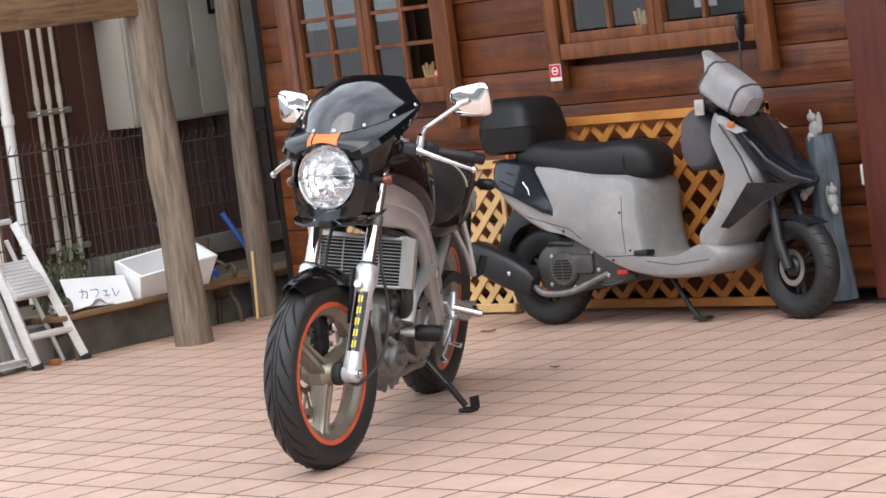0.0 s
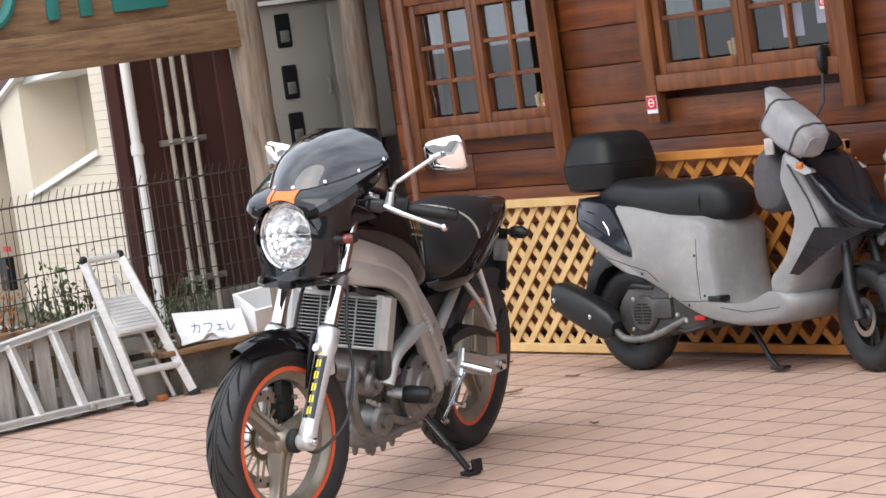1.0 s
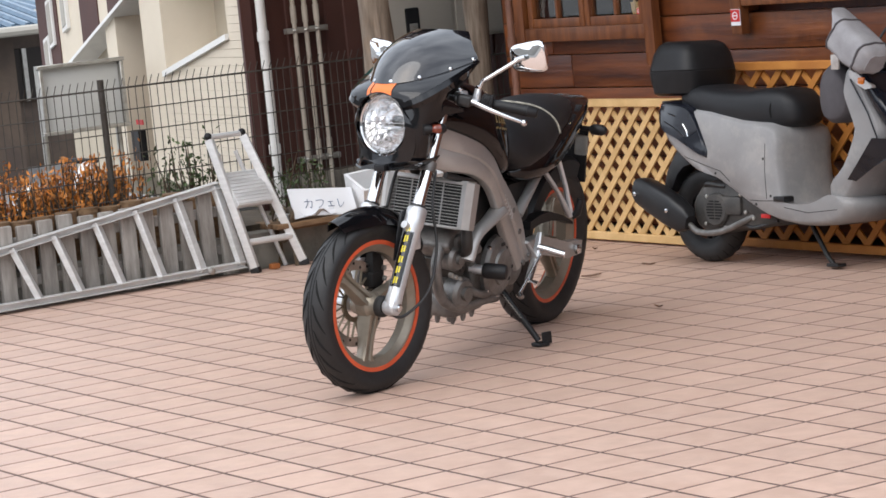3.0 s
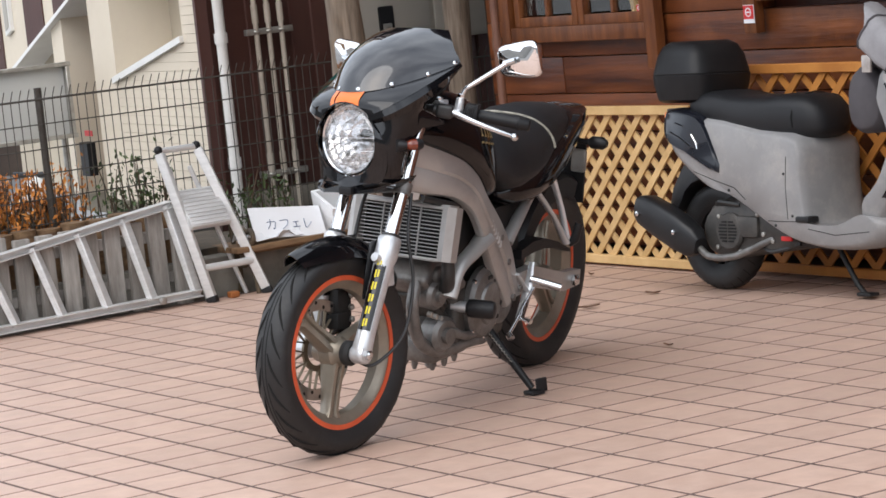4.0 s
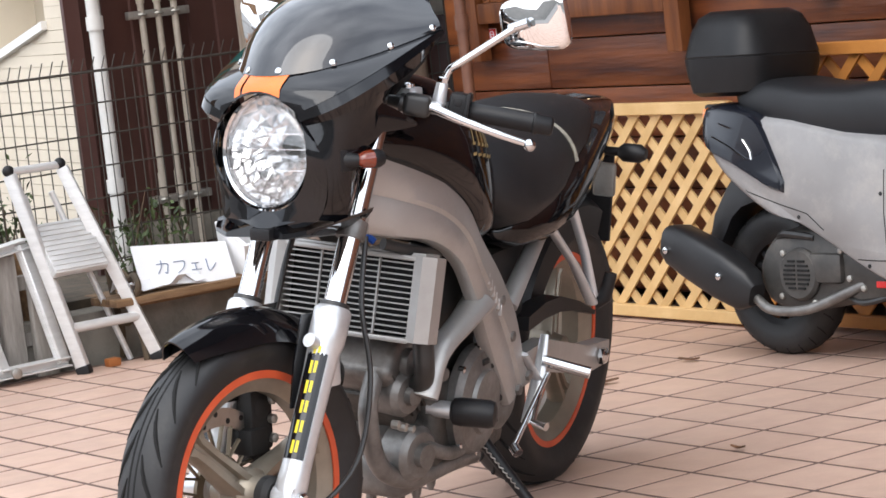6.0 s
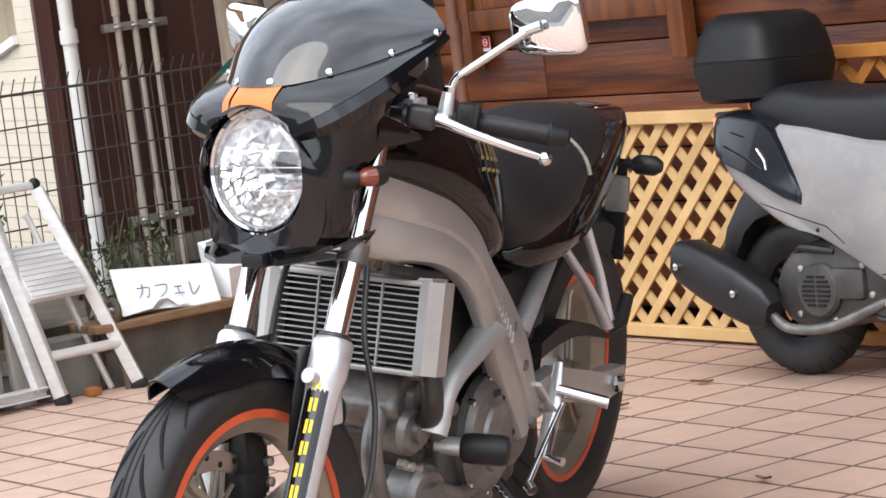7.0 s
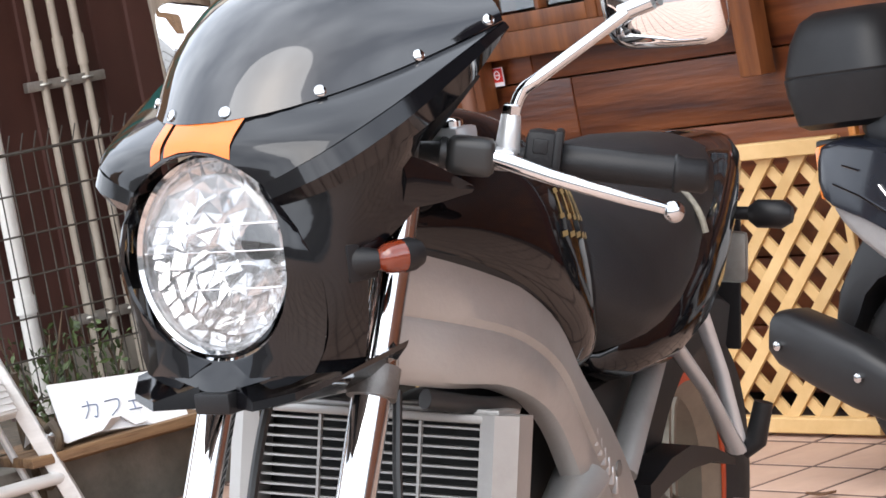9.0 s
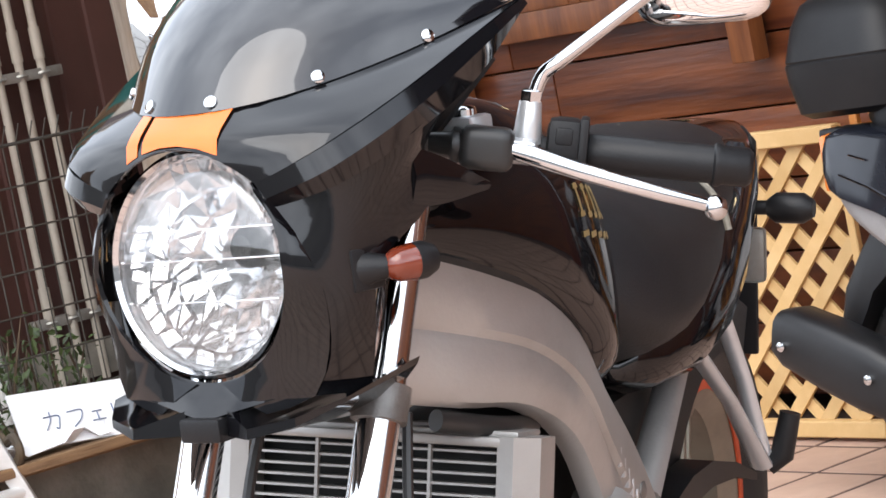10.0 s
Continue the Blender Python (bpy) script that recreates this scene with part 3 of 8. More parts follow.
downpipe(-5.33, 2.02, 5.0, 0.026, WHITE, "downpipe", "white plastic rainwater downpipe on the brown wall", (0.42, 1.02, 1.9))
downpipe(-3.735, 2.52, 3.0, 0.019, COPPER, "downpipe", "thin copper-brown downpipe at the cabin corner", (0.9, 1.8), 0.0)
def conduits():
    root = empty("conduit_bundle", pose(-5.345, 0, 0), "three parallel beige conduits clamped to the brown wall", "pipe", kind="structure")
    for y in (2.225, 2.295, 2.365):
        b = bm_new()
        tube(b, [(0, y, 0.15), (0, y, 5.0)], 0.0125, 12)
        part("conduit", b, PIPE_BEIGE, root)
        for z in (1.10, 1.85, 0.38):
            b = bm_new()
            tube(b, [(0, y, z - 0.03), (0, y, z + 0.06)], 0.0160, 12)
            part("coupling", b, PIPE_BEIGE, root)
    for z in (1.03, 0.34, 1.9):
        b = bm_new()
        box(b, (-0.005, 2.295, z), (0.03, 0.26, 0.03), bevel=0.004)
        br = part("bracket", b, GALV, root, "galvanised steel clamp rail")
        for y in (2.225, 2.295, 2.365):
            b = bm_new()
            tube(b, [(0.017 * math.sin(a), y + 0.017 * math.cos(a), z) for a in (math.pi * k / 8 for k in range(9))], 0.006, 6)
            part("clip", b, GALV, br)
    return root

conduits()

def meter_box():
    root = empty("meter_box", pose(-5.40, 0, 0), "large warm-grey steel electricity meter cabinet on the wall", "cabinet")
    b = bm_new()
    box(b, (0.11, 3.13, 1.26), (0.22, 0.90, 0.74), bevel=0.008)
    part("body", b, WARMGREY, root)
    b = bm_new()
    box(b, (0.13, 3.13, 1.645), (0.28, 0.94, 0.022), bevel=0.005)
    part("rain_hood", b, WHITE, root, "pale rain hood")
    for y0, y1 in ((2.69, 3.12), (3.14, 3.57)):
        b = bm_new()
        box(b, (0.226, (y0 + y1) / 2, 1.26), (0.012, y1 - y0 - 0.01, 0.71), bevel=0.003)
        d = part("door", b, WARMGREY, root)
        for z in (1.50, 1.24, 1.00):
            if y0 > 3 and z < 1.3:
                continue
            b = bm_new()
            box(b, (0.236, (y0 + y1) / 2 - 0.05, z), (0.012, 0.085, 0.17), bevel=0.01)
            w = part("meter_window", b, BLACKPL, d, "dark meter viewing window")
            b = bm_new()
            box(b, (0.243, (y0 + y1) / 2 - 0.05, z - 0.03), (0.006, 0.05, 0.06), bevel=0.005)
            part("meter", b, GALV, w)
    b = bm_new()
    box(b, (0.24, 3.09, 1.20), (0.02, 0.018, 0.09), bevel=0.004)
    part("door_handle", b, GALV, root, "small chrome handle")
    return root

meter_box()
b = bm_new()
box(b, (-5.33, 2.60, 1.61), (0.14, 0.19, 0.17), bevel=0.012)
junction = finish(b, "junction_box", PIPE_BEIGE, smooth=40)
tagged(junction, "beige plastic junction box over the conduits", "box")

SITE = HERE
# ================= motorcycle =================
from mathutils.bvhtree import BVHTree
BLACK_GLOSS = mat("gloss_black_paint", (0.005, 0.005, 0.006), 0.06, color2=(0.003, 0.003, 0.004), scale=3, coat=0.0, spec=0.5)
SCREEN = mat("smoked_screen", (0.004, 0.004, 0.005), 0.04, color2=(0.006, 0.006, 0.008), scale=2, coat=0.65, spec=0.6)
CHROME = mat("chrome", (0.66, 0.67, 0.68), 0.06, metal=1.0, color2=(0.58, 0.59, 0.60), scale=6)
MIRROR_CHROME = mat("polished_chrome", (0.88, 0.88, 0.88), 0.03, metal=1.0, color2=(0.86, 0.86, 0.86), scale=3)
FORK_SILVER = mat("painted_silver_fork", (0.62, 0.63, 0.64), 0.32, metal=0.6, color2=(0.55, 0.56, 0.57), scale=10, dirt=(0.35, 0.34, 0.32), dirt_scale=12, dirt_amount=0.35)
FRAME_SILVER = mat("cast_frame_silver", (0.43, 0.42, 0.405), 0.40, metal=0.55, color2=(0.37, 0.36, 0.345), scale=5, bump=0.05, bump_scale=200, dirt=(0.23, 0.215, 0.2), dirt_scale=7, dirt_amount=0.35)
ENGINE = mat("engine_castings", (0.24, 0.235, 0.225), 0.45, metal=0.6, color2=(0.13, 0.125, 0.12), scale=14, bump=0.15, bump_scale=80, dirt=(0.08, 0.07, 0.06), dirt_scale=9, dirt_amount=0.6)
# ENGINE darkened: shade between the castings is put into the colour, with some dirt.
ENGINE_DARK = mat("shaded_dirty_engine_block", (0.10, 0.097, 0.09), 0.55, metal=0.5, color2=(0.045, 0.043, 0.04), scale=14, bump=0.2, bump_scale=80, dirt=(0.03, 0.028, 0.025), dirt_scale=9, dirt_amount=0.6)
WHEEL_GOLD = mat("cast_wheel_champagne", (0.30, 0.265, 0.21), 0.38, metal=0.6, color2=(0.23, 0.20, 0.16), scale=9, dirt=(0.16, 0.14, 0.12), dirt_scale=12, dirt_amount=0.4)
RUBBER = mat("tyre_rubber", (0.013, 0.013, 0.014), 0.56, color2=(0.009, 0.009, 0.009), scale=12, dirt=(0.045, 0.043, 0.04), dirt_scale=20, dirt_amount=0.35, bump=0.05, bump_scale=250)
RIM_TAPE = mat("orange_red_rim_tape", (0.62, 0.10, 0.035), 0.45, color2=(0.52, 0.075, 0.025), scale=12)
ORANGE = mat("orange_stripe", (0.80, 0.165, 0.012), 0.3, coat=0.3)
YELLOW = mat("yellow_decal", (0.75, 0.62, 0.02), 0.45)
GOLD_DECAL = mat("gold_decal", (0.30, 0.22, 0.09), 0.45)
SEAT_VINYL = mat("matte_seat_vinyl", (0.012, 0.0125, 0.0145), 0.52, color2=(0.009, 0.0095, 0.011), scale=9, bump=0.12, bump_scale=350, spec=0.4)
PIPING = mat("worn_cream_piping", (0.34, 0.32, 0.26), 0.6, color2=(0.14, 0.13, 0.11), scale=40)
DISC = mat("brake_disc_steel", (0.42, 0.40, 0.37), 0.3, metal=0.9, color2=(0.34, 0.32, 0.29), scale=20)
BRONZE = mat("disc_carrier", (0.20, 0.16, 0.11), 0.45, metal=0.6)
AMBER = mat("amber_red_lens", (0.17, 0.026, 0.008), 0.12, coat=0.6)
LAMP_CHROME = mat("headlamp_reflector", (0.97, 0.975, 0.985), 0.06, metal=0.75, color2=(0.90, 0.905, 0.92), scale=4)
LAMP_GLASS = thin_glass("headlamp_glass", 0.97)
GROOVE = mat("tread_groove", (0.005, 0.005, 0.005), 0.95)
# Near-black for dark parts, and as painted shade in engine gaps and slots.
BLACK_AND_GAP = mat("black_part_and_gap_shade", (0.012, 0.0115, 0.011), 0.7, color2=(0.012, 0.012, 0.012), scale=12)
HOSE = mat("black_hose", (0.02, 0.02, 0.02), 0.4)

BIKE_YAW = math.atan2(0.509, 0.861)
BIKE = pose(-0.506 - 0.509 * 0.125 - 0.861 * 0.012, -0.542 + 0.861 * 0.125 - 0.509 * 0.012, 0.0, 0, 0, math.degrees(BIKE_YAW)) @ Matrix.Rotation(radians(10.0), 4, "Y") @ Matrix.Scale(1.05, 4)
STEER_AXIS = Vector((0, 0.43, 0.903)).normalized()
STEER = Matrix.Translation((0, -0.095, 0)) @ Matrix.Rotation(radians(-14), 4, STEER_AXIS) @ Matrix.Translation((0, 0.095, 0))


def steered(bm):
    for v in bm.verts:
        v.co = STEER @ v.co
    return bm


def wheel(root, c, R, width, rim_r, turn, disc_x, phase, name):
    """Tyre, rim with a coloured tape ring, three broad spokes, hub and brake disc."""
    fix = (lambda bm: steered(bm)) if turn else (lambda bm: bm)
    c = Vector(c)
    hw = width / 2
    b = bm_new()
    prof = [(rim_r - 0.004, -hw * 0.62), (rim_r + 0.012, -hw * 0.80), (rim_r + 0.035, -hw * 0.98), (R - 0.030, -hw), (R - 0.016, -hw * 0.86), (R - 0.006, -hw * 0.55), (R, -hw * 0.2), (R, hw * 0.2), (R - 0.006, hw * 0.55), (R - 0.016, hw * 0.86), (R - 0.030, hw), (rim_r + 0.035, hw * 0.98), (rim_r + 0.012, hw * 0.80), (rim_r - 0.004, hw * 0.62)]
    lathe(b, prof, c, (1, 0, 0), 72, closed=True)
    rim_bm = bm_new()
    rp = [(rim_r + 0.004, -hw * 0.66), (rim_r - 0.003, -hw * 0.62), (rim_r - 0.012, -hw * 0.5), (rim_r - 0.028, -hw * 0.30), (rim_r - 0.028, hw * 0.30), (rim_r - 0.012, hw * 0.5), (rim_r - 0.003, hw * 0.62), (rim_r + 0.004, hw * 0.66), (rim_r - 0.008, hw * 0.66), (rim_r - 0.020, hw * 0.5), (rim_r - 0.036, hw * 0.30), (rim_r - 0.036, -hw * 0.30), (rim_r - 0.020, -hw * 0.5), (rim_r - 0.008, -hw * 0.66)]
    lathe(rim_bm, rp, c, (1, 0, 0), 72, closed=True)
    spokes = []
    for k in range(3):
        a = phase + 2 * math.pi * k / 3
        d = Vector((0, math.cos(a), math.sin(a)))
        s = Vector((0, -math.sin(a), math.cos(a)))
        secs = []
        for t, w, th in ((0.03, 0.026, 0.030), (0.07, 0.026, 0.026), (0.12, 0.023, 0.021), (rim_r - 0.05, 0.024, 0.019), (rim_r - 0.03, 0.036, 0.022)):
            o = c + d * t
            ring = []
            for q, x in ((-1, -0.45), (-0.75, -1), (-0.3, -1), (-0.14, -0.62), (0.14, -0.62), (0.3, -1), (0.75, -1), (1, -0.45), (1, 0.45), (0.75, 1), (0.3, 1), (0.14, 0.62), (-0.14, 0.62), (-0.3, 1), (-0.75, 1), (-1, 0.45)):
                ring.append(o + s * (w * q) + Vector((th * x, 0, 0)))
            secs.append(ring)
        sb = bm_new()
        loft(sb, secs)
        spokes.append(sb)
    lathe(rim_bm, [(0.018, -0.058), (0.032, -0.055), (0.036, -0.03), (0.045, -0.02), (0.045, 0.02), (0.036, 0.03), (0.032, 0.055), (0.018, 0.058)], c, (1, 0, 0), 28)
    w = part("wheel", fix(rim_bm), WHEEL_GOLD, root, "three-spoke cast champagne-grey wheel", 35)
    part("tyre", fix(b), RUBBER, w, "grooved black tyre", 45)
    for sb in spokes:
        part("spoke", fix(sb), WHEEL_GOLD, w, "", 35)
    for sx in (-1, 1):
        b = bm_new()
        x = sx * hw * 0.665
        lathe(b, [(rim_r + 0.003, x - 0.001 * sx), (rim_r + 0.003, x + 0.0022 * sx), (rim_r - 0.011, x + 0.0022 * sx), (rim_r - 0.011, x - 0.001 * sx)], c, (1, 0, 0), 72, closed=True)
        part("rim_tape", fix(b), RIM_TAPE, w, "orange-red rim tape")
    if turn:
        b = bm_new()
        lathe(b, [(0.030, 0.046), (0.036, 0.050), (0.036, 0.066), (0.028, 0.074)], c, (1, 0, 0), 26)
        part("hub_cover", fix(b), BLACK_AND_GAP, w, "black hub dust cover")
    # tread grooves: slim dark sipes laid on the crown
    rng = random.Random(3)
    b = bm_new()
    for k in range(22):
        for sx in (-1, 1):
            a0 = 2 * math.pi * (k + (0.5 if sx > 0 else 0)) / 22
            pts = []
            for t in range(6):
                f = t / 5
                x = sx * hw * (0.22 + 0.66 * f)
                rr = R - 0.0005 - (0.0055 * (max(0, abs(x) / hw - 0.2) / 0.35) ** 1.6 if abs(x) / hw < 0.55 else 0.006 + 0.0105 * (abs(x) / hw - 0.55) / 0.31)
                a = a0 + 0.34 * f ** 0.8
                pts.append(c + Vector((x, rr * math.cos(a), rr * math.sin(a))))
            tube(b, pts, [0.0015, 0.0034, 0.0042, 0.0038, 0.003, 0.0015], 6)
    for x in (-hw * 0.12, hw * 0.12):
        lathe(b, [(R + 0.0006, x - 0.0018), (R + 0.0006, x + 0.0018), (R - 0.003, x + 0.0018), (R - 0.003, x - 0.0018)], c, (1, 0, 0), 72, closed=True)
    tagged(part("tread_pattern", fix(b), GROOVE, w), kind="stuff")
    # brake disc with holes cut as gaps between arms
    if disc_x:
        b = bm_new()
        lathe(b, [(0.145, disc_x - 0.0025), (0.145, disc_x + 0.0025), (0.112, disc_x + 0.0025), (0.112, disc_x - 0.0025)], c, (1, 0, 0), 60, closed=True)
        part("brake_disc", fix(b), DISC, w, "drilled steel brake disc")
        n = 12
        for k in range(n):
            a = 2 * math.pi * k / n
            for off in (-0.16, 0.16):
                b = bm_new()
                p0 = c + Vector((disc_x, 0.055 * math.cos(a), 0.055 * math.sin(a)))
                p1 = c + Vector((disc_x, 0.114 * math.cos(a + off), 0.114 * math.sin(a + off)))
                tube(b, [p0, p1], 0.0055, 6, flat=0.5)
                part("carrier_arm", fix(b), BRONZE, w)
        b = bm_new()
        lathe(b, [(0.062, disc_x - 0.004), (0.062, disc_x + 0.004), (0.045, disc_x + 0.004), (0.045, disc_x - 0.004)], c, (1, 0, 0), 40, closed=True)
        part("carrier", fix(b), BRONZE, w, "dark bronze disc carrier")
        for k in range(24):
            b = bm_new()
            a = 2 * math.pi * k / 24
            rr = 0.122 if k % 2 else 0.135
            lathe(b, [(0.0055, disc_x - 0.0032), (0.0055, disc_x + 0.0032)], c + Vector((0, rr * math.cos(a), rr * math.sin(a))), (1, 0, 0), 8)
            part("disc_hole", fix(b), BLACK_AND_GAP, w)
    return w


def on_fork(z, x=0.0, fwd=0.0):
    """A point on the fork line at height z."""
    return Vector((x, 0.476 * (z - 0.293) - fwd, z))


def motorcycle():
    root = empty("motorcycle", BIKE, "black naked motorcycle with a cafe fairing on its side stand", "motorcycle")
    ST = steered
    # ---- wheels ----
    wheel(root, (0, 0, 0.293), 0.293, 0.104, 0.216, True, -0.062, radians(20), "front")
    wheel(root, (0, 1.37, 0.30), 0.308, 0.135, 0.216, False, -0.075, radians(75), "rear")
    # ---- fork ----
    for sx, nm in ((1, "left"), (-1, "right")):
        x = sx * 0.101
        b = bm_new()
        tube(b, [on_fork(z, x) for z in (0.285, 0.31, 0.34, 0.40, 0.50, 0.535, 0.55, 0.60, 0.605)], [0.024, 0.029, 0.027, 0.0265, 0.028, 0.030, 0.034, 0.034, 0.030], 24)
        lathe(b, [(0.024, -0.024), (0.027, -0.018), (0.027, 0.018), (0.024, 0.022)], on_fork(0.293, x), (1, 0, 0), 20)
        box(b, on_fork(0.50, x * 1.05, 0.0) + Vector((0, 0.028, 0)), (0.022, 0.03, 0.06), bevel=0.006)
        leg = part("fork_leg", ST(b), FORK_SILVER, root, "silver painted lower fork leg")
        b = bm_new()
        tube(b, [on_fork(0.60, x), on_fork(0.95, x)], 0.0205, 24)
        part("fork_tube", ST(b), CHROME, root, "chromed upper fork tube")
        b = bm_new()
        tube(b, [on_fork(0.60, x), on_fork(0.613, x)], 0.0265, 20)
        part("dust_seal", ST(b), HOSE, leg)
        b = bm_new()
        tube(b, [on_fork(0.722, x), on_fork(0.752, x)], 0.026, 20)
        part("fork_clamp_band", ST(b), ENGINE, root, "grey clamp band")
        # axle nut
        b = bm_new()
        lathe(b, [(0.010, 0), (0.014, 0.004 * sx), (0.014, 0.018 * sx), (0.009, 0.022 * sx)], on_fork(0.293, x + sx * 0.016), (1, 0, 0), 6)
        part("axle_nut", ST(b), CHROME, leg)
        lug = bm_new()
        lathe(lug, [(0.013, -0.006), (0.013, 0.012)], on_fork(0.555, x - 0.0, 0.038), (0, -0.9, 0.43), 14)
        part("fender_lug", ST(lug), FORK_SILVER, leg)
        # decal strip with plain yellow marks
        b = bm_new()
        pts = [on_fork(0.352 + 0.2 * k / 8, x) for k in range(9)]
        axis = Vector((0, 0.43, 0.903))
        nrm0 = Vector((0, -0.903, 0.43))
        rows = []
        for p in pts:
            rows.append([p + (nrm0 * math.cos(a) + Vector((sx, 0, 0)) * math.sin(a)) * 0.0290 for a in (radians(-22 + 10 * q) for q in range(9))])
        shell(b, rows, 0.0006)
        part("decal", ST(b), BLACK_GLOSS, leg, "black sticker strip with yellow marks")
        for k in range(6):
            b = bm_new()
            z = 0.371 + 0.0325 * k
            for da, dz, wa, wz in ((-9, 0, 4.5, 0.0105), (7, 0.001, 4.5, 0.0095)):
                rows = []
                for zz in (z + dz - wz, z + dz, z + dz + wz):
                    p = on_fork(zz, x)
                    rows.append([p + (nrm0 * math.cos(a) + Vector((sx, 0, 0)) * math.sin(a)) * 0.0299 for a in (radians(18 + da + wa * q * 1.15) for q in (-1, 0, 1))])
                shell(b, rows, 0.0004)
            part("decal_mark", ST(b), YELLOW, leg, "plain yellow mark")
    # triple clamps
    b = bm_new()
    box(b, on_fork(0.80, 0, -0.02), (0.17, 0.075, 0.035), Matrix.Identity(4), bevel=0.010)
    part("lower_yoke", ST(b), BLACK_AND_GAP, root)
    b = bm_new()
    box(b, on_fork(0.945, 0, -0.02), (0.25, 0.075, 0.028), bevel=0.010)
    part("top_yoke", ST(b), FORK_SILVER, root)
    # ---- fender ----
    b = bm_new()
    rows = []
    for k in (q / 2 for q in range(33)):
        a = radians(36 + 84 * k / 16)
        R = 0.322 + 0.014 * max(0, (k - 11) / 5) ** 2
        w = 0.066 - 0.030 * max(0, (k - 9) / 7) ** 1.6 - 0.012 * max(0, (4 - k) / 4)
        row = []
        for q in range(17):
            f = (q - 8) / 8
            drop = 0.052 * abs(f) ** 2.6
            rr = R - drop * (1 - 0.3 * max(0, (k - 12) / 4)) + 0.006 * (1 - abs(f))
            row.append((f * w, rr * math.cos(a), 0.293 + rr * math.sin(a)))
        rows.append(row)
    # angle runs from the rear (+y) over the top to the front (-y)
    shell(b, rows, 0.003)
    fend = part("front_fender", ST(b), BLACK_GLOSS, root, "gloss black front fender", 60)
    for sx in (-1, 1):
        b = bm_new()
        loft(b, [[on_fork(0.60, sx * 0.069, 0.05), on_fork(0.60, sx * 0.069, -0.05), on_fork(0.60, sx * 0.073, -0.05), on_fork(0.60, sx * 0.073, 0.05)],
                 [on_fork(0.52, sx * 0.072, 0.045), on_fork(0.52, sx * 0.072, -0.035), on_fork(0.52, sx * 0.076, -0.035), on_fork(0.52, sx * 0.076, 0.045)],
                 [on_fork(0.44, sx * 0.070, 0.02), on_fork(0.44, sx * 0.070, -0.03), on_fork(0.44, sx * 0.074, -0.03), on_fork(0.44, sx * 0.074, 0.02)]])
        part("fender_stay", ST(b), BLACK_GLOSS, fend)
    # caliper on the right leg
    b = bm_new()
    box(b, (-0.070, 0.105, 0.40), (0.06, 0.06, 0.115), Matrix.Translation((0, 0, 0)), bevel=0.012)
    box(b, (-0.056, 0.085, 0.365), (0.05, 0.05, 0.05), bevel=0.012)
    for z in (0.375, 0.425):
        lathe(b, [(0.022, -0.02), (0.022, 0.018), (0.014, 0.022)], (-0.058, 0.105, z), (1, 0, 0), 16)
    box(b, (-0.078, 0.135, 0.43), (0.04, 0.03, 0.05), bevel=0.008)
    box(b, (-0.070, 0.110, 0.335), (0.05, 0.04, 0.03), bevel=0.008)
    cal = part("brake_caliper", ST(b), BLACK_AND_GAP, root, "dark brake caliper")
    for z in (0.365, 0.40, 0.435):
        b = bm_new()
        lathe(b, [(0.009, 0), (0.009, 0.010), (0.005, 0.013)], (-0.040, 0.125, z), (1, 0, 0), 8)
        part("pin", ST(b), GALV, cal)
    b = bm_new()
    tube(b, curve_pts([(-0.075, 0.14, 0.45), (-0.09, 0.20, 0.55), (-0.085, 0.25, 0.68), (-0.06, 0.30, 0.80)], 6), 0.006, 8)
    part("brake_hose", ST(b), HOSE, root, "black brake hose")
    # speedometer cable
    b = bm_new()
    tube(b, curve_pts([(0.075, 0.012, 0.27), (0.10, 0.06, 0.255), (0.135, 0.15, 0.33), (0.135, 0.20, 0.47), (0.115, 0.21, 0.60), (0.10, 0.25, 0.72)], 6), 0.0052, 8)
    part("speedometer_cable", ST(b), HOSE, root, "black speedometer cable")
    # ---- headlamp ----
    lc = Vector((0, 0.115, 0.885))
    ln = Vector((0, -1, 0.07)).normalized()
    b = bm_new()
    lathe(b, [(0.101, -0.01), (0.1035, 0.006), (0.099, 0.012), (0.0955, 0.008), (0.0955, -0.01)], lc, ln, 56, closed=True)
    rim = part("headlamp", ST(b), CHROME, root, "round headlamp with a chrome rim")
    b = bm_new()
    lathe(b, [(0.012, -0.082), (0.045, -0.074), (0.075, -0.052), (0.092, -0.022), (0.0955, 0.0)], lc, ln, 56)
    f0 = [f for f in b.faces if len(f.verts) > 10]
    bmesh.ops.delete(b, geom=f0, context="FACES")
    part("reflector", ST(b), LAMP_CHROME, rim, "bright multi-facet reflector")
    # reflector facets: bright steps in a fan
    b = bm_new()
    rng = random.Random(21)
    s, u = Vector((1, 0, 0)), Vector((0, 0.07, 1)).normalized()
